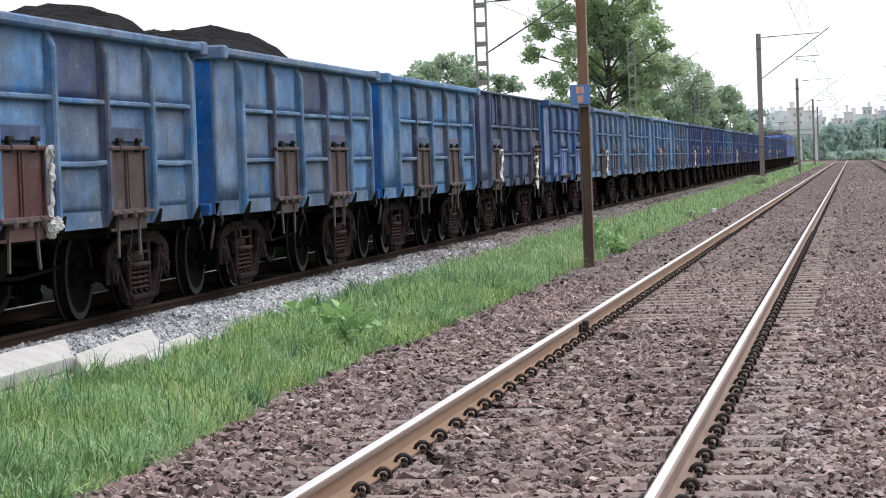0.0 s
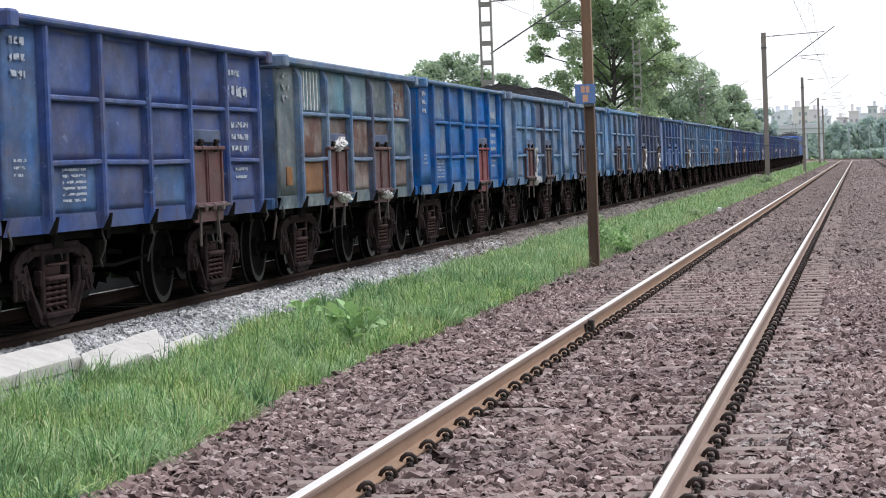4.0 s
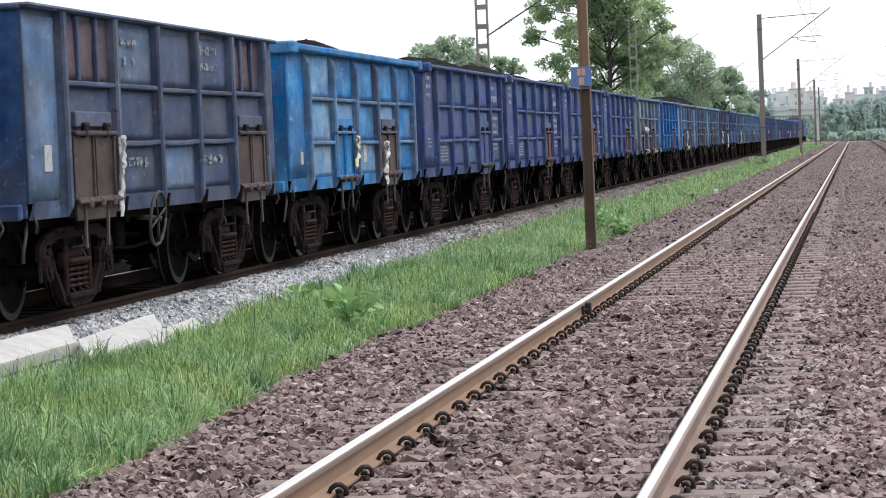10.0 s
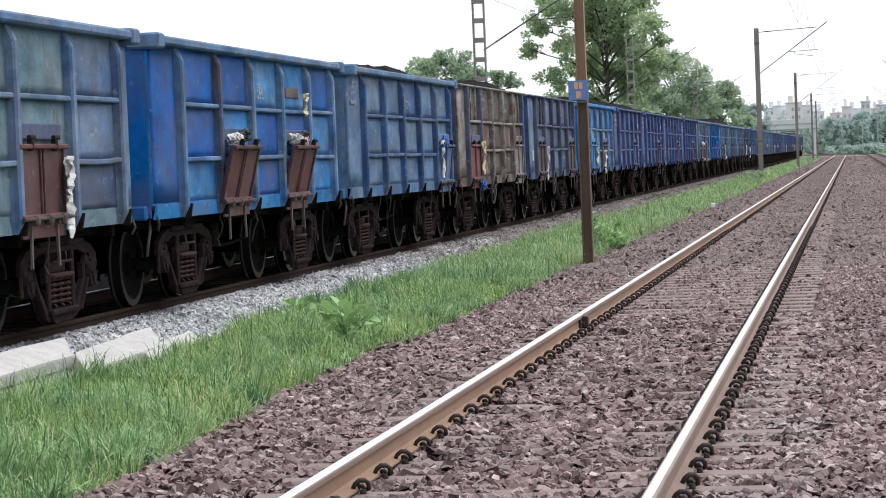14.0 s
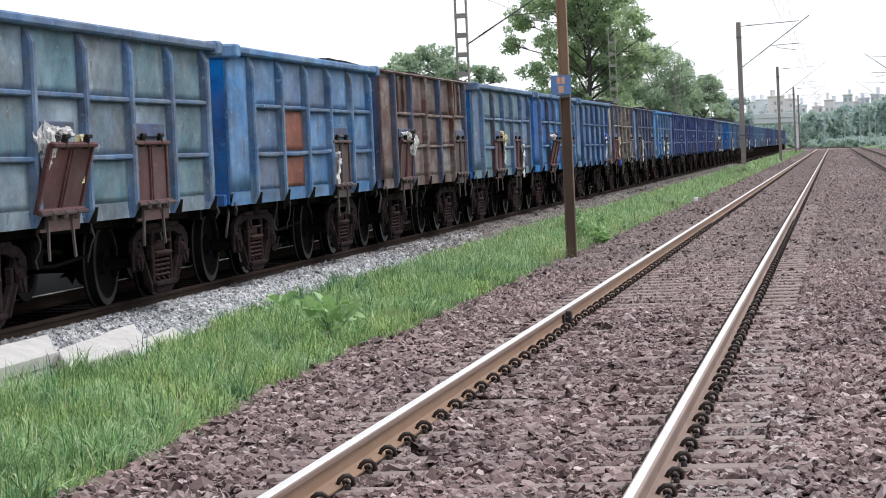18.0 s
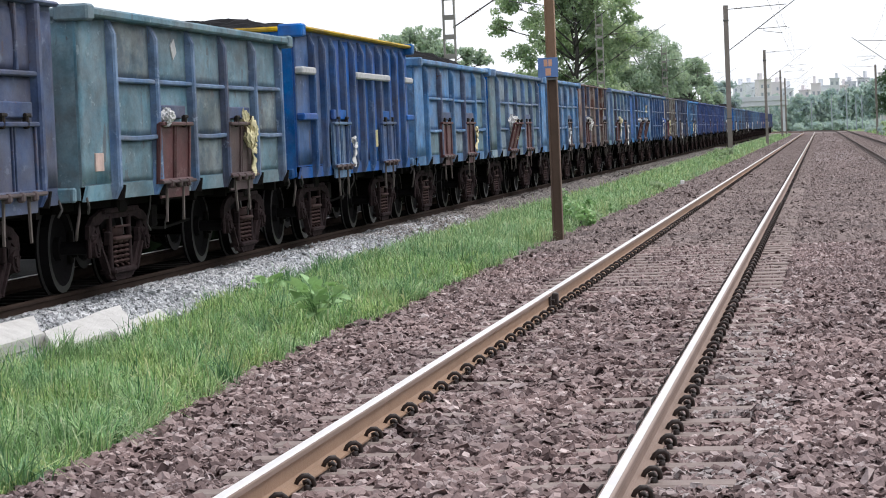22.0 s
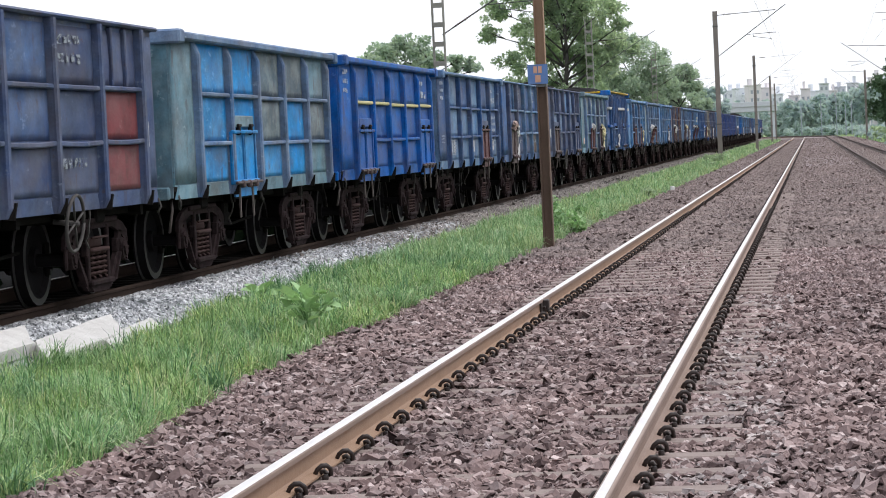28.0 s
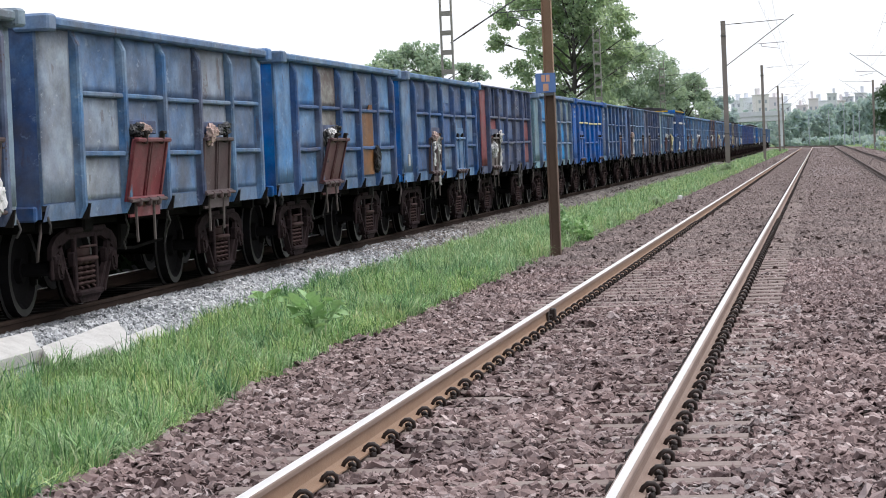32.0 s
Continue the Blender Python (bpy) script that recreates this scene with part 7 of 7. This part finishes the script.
def far_woods():
    """Joined far trees that close the view beyond the bend; one sheet of leaf clumps."""
    r = random.Random(77)
    cl = []
    for i in range(260):
        x = r.uniform(-30.0, 66.0)
        y = 620 + r.uniform(0, 70) + abs(x) * 0.5
        top = 8.6 + 1.5 * noise.noise((x * 0.16, 3.0, 1.0)) + min(3.0, max(0.0, (x - 2) * 0.2))
        for z in (top - 1.6, top - 3.8, top - 6.0, top - 8.2):
            cl.append((x + r.uniform(-1, 1), y, z, r.uniform(1.5, 2.6)))
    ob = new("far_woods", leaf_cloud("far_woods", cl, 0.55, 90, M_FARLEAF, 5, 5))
    tagged(ob, "hazy grey-green woods beyond the bend", "woods", kind="stuff")
    cl = []
    for i in range(150):     # low scrub at the foot of the woods and beside the far track
        x = r.uniform(-4.0, 40.0)
        cl.append((x, 575 + r.uniform(-20, 40) + abs(x) * 0.5, r.uniform(0.0, 1.0), r.uniform(0.7, 1.5)))
    for i in range(90):
        cl.append((r.uniform(9.2, 13.0), r.uniform(150, 400), r.uniform(-0.2, 0.6), r.uniform(0.5, 1.1)))
    near = [(r.uniform(9.6, 12.4), r.uniform(215, 345), r.uniform(-0.2, 0.9), r.uniform(0.5, 0.9)) for _ in range(60)]
    ob = new("green_scrub", leaf_cloud("green_scrub", near, 0.16, 130, M_LEAF, 26, 6))
    tagged(ob, "bright green bushes beside the further track", "scrub", kind="stuff")
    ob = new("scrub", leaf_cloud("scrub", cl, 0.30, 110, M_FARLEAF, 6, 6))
    tagged(ob, "low pale green scrub beside the tracks", "scrub", kind="stuff")
    # added screen of leaves: blocks light and view through the gaps below the wagons
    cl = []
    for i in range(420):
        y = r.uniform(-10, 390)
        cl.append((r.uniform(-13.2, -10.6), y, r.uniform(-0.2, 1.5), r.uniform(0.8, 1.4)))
    ob = new("hedge", leaf_cloud("hedge", cl, 0.22, 150, M_SCREENLEAF, 16, 6))
    tagged(ob, "dark leaf screen added behind the train to close its gaps", "hedge", kind="stuff")


far_woods()


def bushes():
    for x, y, s, seed in ((-2.95, 47.6, 0.52, 1), (-3.25, 50.5, 0.34, 2), (-3.1, 55.0, 0.22, 3), (-3.5, 58.0, 0.24, 4), (-3.6, 139.0, 0.5, 5), (-3.2, 128.0, 0.35, 7), (-3.1, 73.0, 0.25, 6)):
        r = random.Random(seed)
        root = tagged(new("bush"), "small leafy green bush at the edge of the ballast", "bush", group="bushes along the verge")
        root.matrix_basis = pose(x, y, -0.35)
        cl = [(r.uniform(-s, s) * 0.8, r.uniform(-s, s), s * r.uniform(0.3, 1.1), s * 0.6) for _ in range(5)]
        ob = new("leaves", leaf_cloud("leaves", cl, 0.055, 150, M_BROADLEAF if seed in (1, 3, 4) else M_LEAF, seed, 6))
        ob.parent = root
        g = Geo()
        for c in cl:
            g.tube([(0, 0, 0), c[:3]], 0.012, 4)
        part("stems", g.mesh("stems"), M_BARK, root)


bushes()


# ---------------------------------------------------------------- the town far off
# pale bluish walls and windows: distance haze painted into the base colours
M_TOWN = plain("pale_rendered_wall", (0.72, 0.74, 0.79), 0.9, 0, 0.12, 0.05, 0.4, 0.05)
M_TOWN2 = plain("greyish_rendered_wall", (0.60, 0.61, 0.66), 0.9, 0, 0.14, 0.05, 0.4, 0.05)
M_TOWN3 = plain("pinkish_rendered_wall", (0.70, 0.66, 0.68), 0.9, 0, 0.12, 0.05, 0.4, 0.05)
# bridge concrete lightened towards the haze
M_BRIDGE = plain("hazed_bridge_concrete", (0.56, 0.57, 0.62), 0.9, 0, 0.2, 0.3, 2.0, 0.1, (0.49, 0.50, 0.55))
M_TOWNWIN = plain("far_window_glass", (0.33, 0.36, 0.42), 0.4, 0, 0.1, 0.5, 2.0, 0.05)


def house(x, y, w, d, h, seed):
    r = random.Random(seed)
    root = tagged(new("apartment_building"), "pale flat-roofed apartment building in the far haze", "building", group="apartment buildings of the far town")
    root.matrix_basis = pose(x, y, -0.6, 0, 0, r.uniform(-12, 12))
    mat = r.choice((M_TOWN, M_TOWN2, M_TOWN3))
    g = Geo()
    g.cbox(-w / 2, w / 2, -d / 2, d / 2, 0, h, 0.1)
    part("wall", g.mesh("wall"), mat, root)
    g = Geo()
    g.cbox(-w / 2 - 0.3, w / 2 + 0.3, -d / 2 - 0.3, d / 2 + 0.3, h, h + 0.5, 0.08)
    part("roof", g.mesh("roof"), mat, root)
    g = Geo()
    cx = r.uniform(-w * 0.25, w * 0.25)
    g.cbox(cx - w * 0.14, cx + w * 0.14, -2, 2, h + 0.5, h + r.uniform(2.0, 3.4), 0.08)
    part("stair_head", g.mesh("stair_head"), mat, root)
    n = max(2, int(w / 1.7))
    win = shared("town_window", town_window)
    z = 7.0
    while z < h - 2:
        for i in range(n):
            if r.random() < 0.85:
                part("window", win, M_TOWNWIN, root, pose(-w / 2 + w * (i + 0.5) / n, -d / 2, z))
        z += 3.1


def town_window():
    g = Geo()
    g.box(-0.42, 0.42, -0.06, 0.1, 0, 1.2)
    g.box(-0.55, 0.55, -0.25, -0.05, 1.25, 1.36)
    return g.mesh("window")


r0 = random.Random(4)
x = -44.0
i = 0
while x < 70:
    w = r0.uniform(3.2, 6.8)
    house(x + w / 2, 1000 + r0.uniform(-40, 60), w, r0.uniform(6, 10), r0.uniform(12.5, 20.5), 50 + i)
    x += w + r0.uniform(-1.8, 0.5)
    i += 1


def overbridge():
    """A road bridge on piers beyond the bend."""
    root = tagged(new("road_bridge"), "long pale concrete road bridge on piers beyond the bend", "bridge")
    root.matrix_basis = pose(-16.0, 560.0, -0.6)
    g = Geo()
    g.cbox(-16.0, 10.5, -3.5, 3.5, 6.2, 7.5, 0.1)
    part("deck", g.mesh("deck"), M_BRIDGE, root)
    g = Geo()
    g.cbox(-16.0, 10.5, -3.75, -3.5, 7.4, 8.5, 0.05)
    part("parapet", g.mesh("parapet"), M_BRIDGE, root)
    for x in (-14.0, -7.0, 0.0, 6.0, 9.6):
        g = Geo()
        g.cbox(x - 0.5, x + 0.5, -3.0, 3.0, 0.0, 6.2, 0.1)
        part("pier", g.mesh("pier"), M_BRIDGE, root)


def far_posts():
    """Slim pale posts in a row before the woods."""
    g = Geo()
    g.cbox(-0.11, 0.11, -0.11, 0.11, 0.0, 1.0, 0.02)
    me = g.mesh("post_shaft")
    for x, top in ((-0.1, 6.4), (4.3, 7.5), (7.6, 7.9), (9.6, 6.1), (10.9, 7.0), (15.2, 7.6), (19.5, 7.4)):
        root = tagged(new("concrete_post"), "slim pale concrete post before the far woods", "post", group="row of far posts")
        root.matrix_basis = pose(x, 545.0, -0.6)
        ob = part("shaft", me, M_TOWNWIN, root, Matrix.Diagonal((1, 1, top + 0.6, 1)))


overbridge()
far_posts()



# ---------------------------------------------------------------- what moves
EASE = ((0, -.13), (1, .0), (2, .16), (3, .07), (6, .04), (7, -.08), (8, 0), (9, -.18), (10, 0), (11, .02), (12, -.1), (13, .12), (14, .13), (17, 0), (18, .18), (19, .15),
        (20, .03), (21, .05), (22, 0), (23, -.17), (24, -.18), (25, -.24), (28, .23), (29, .1), (30, .14), (31, .02), (32, -.15))


def train_at(t):
    """Distance along the line of the rear corner of wagon 0: a slow gain in speed with a slight surge."""
    s = ((((-5.26440379e-06 * t + 4.14627236e-04) * t - 1.12920922e-02) * t + 1.36582717e-01) * t + 8.53489001) * t + 29.6279807
    return s + float(np.interp(t, [e[0] for e in EASE], [e[1] for e in EASE]))


def wagon_pose(k, t):
    p, a = along(train_at(t) - k * PITCH + HALF, TRACK_X[1])
    return pose(p.x, p.y, 0.0, 0, 0, a)


def motions():
    for k, ob in WAGONS:
        walk(ob, [(float(t), wagon_pose(k, t)) for t in range(0, 33)])
    first = WHEELSETS[0]
    rows = []
    for i in range(0, 481):
        t = i / 15
        rows.append((t, pose(0, 0, 0, -math.degrees((train_at(t) - train_at(0)) / 0.5))))
    walk(first, rows)
    act, slot = first.animation_data.action, first.animation_data.action_slot
    for w in WHEELSETS[1:]:
        w.rotation_mode = "QUATERNION"
        data = w.animation_data_create()
        data.action = act
        data.action_slot = slot


motions()
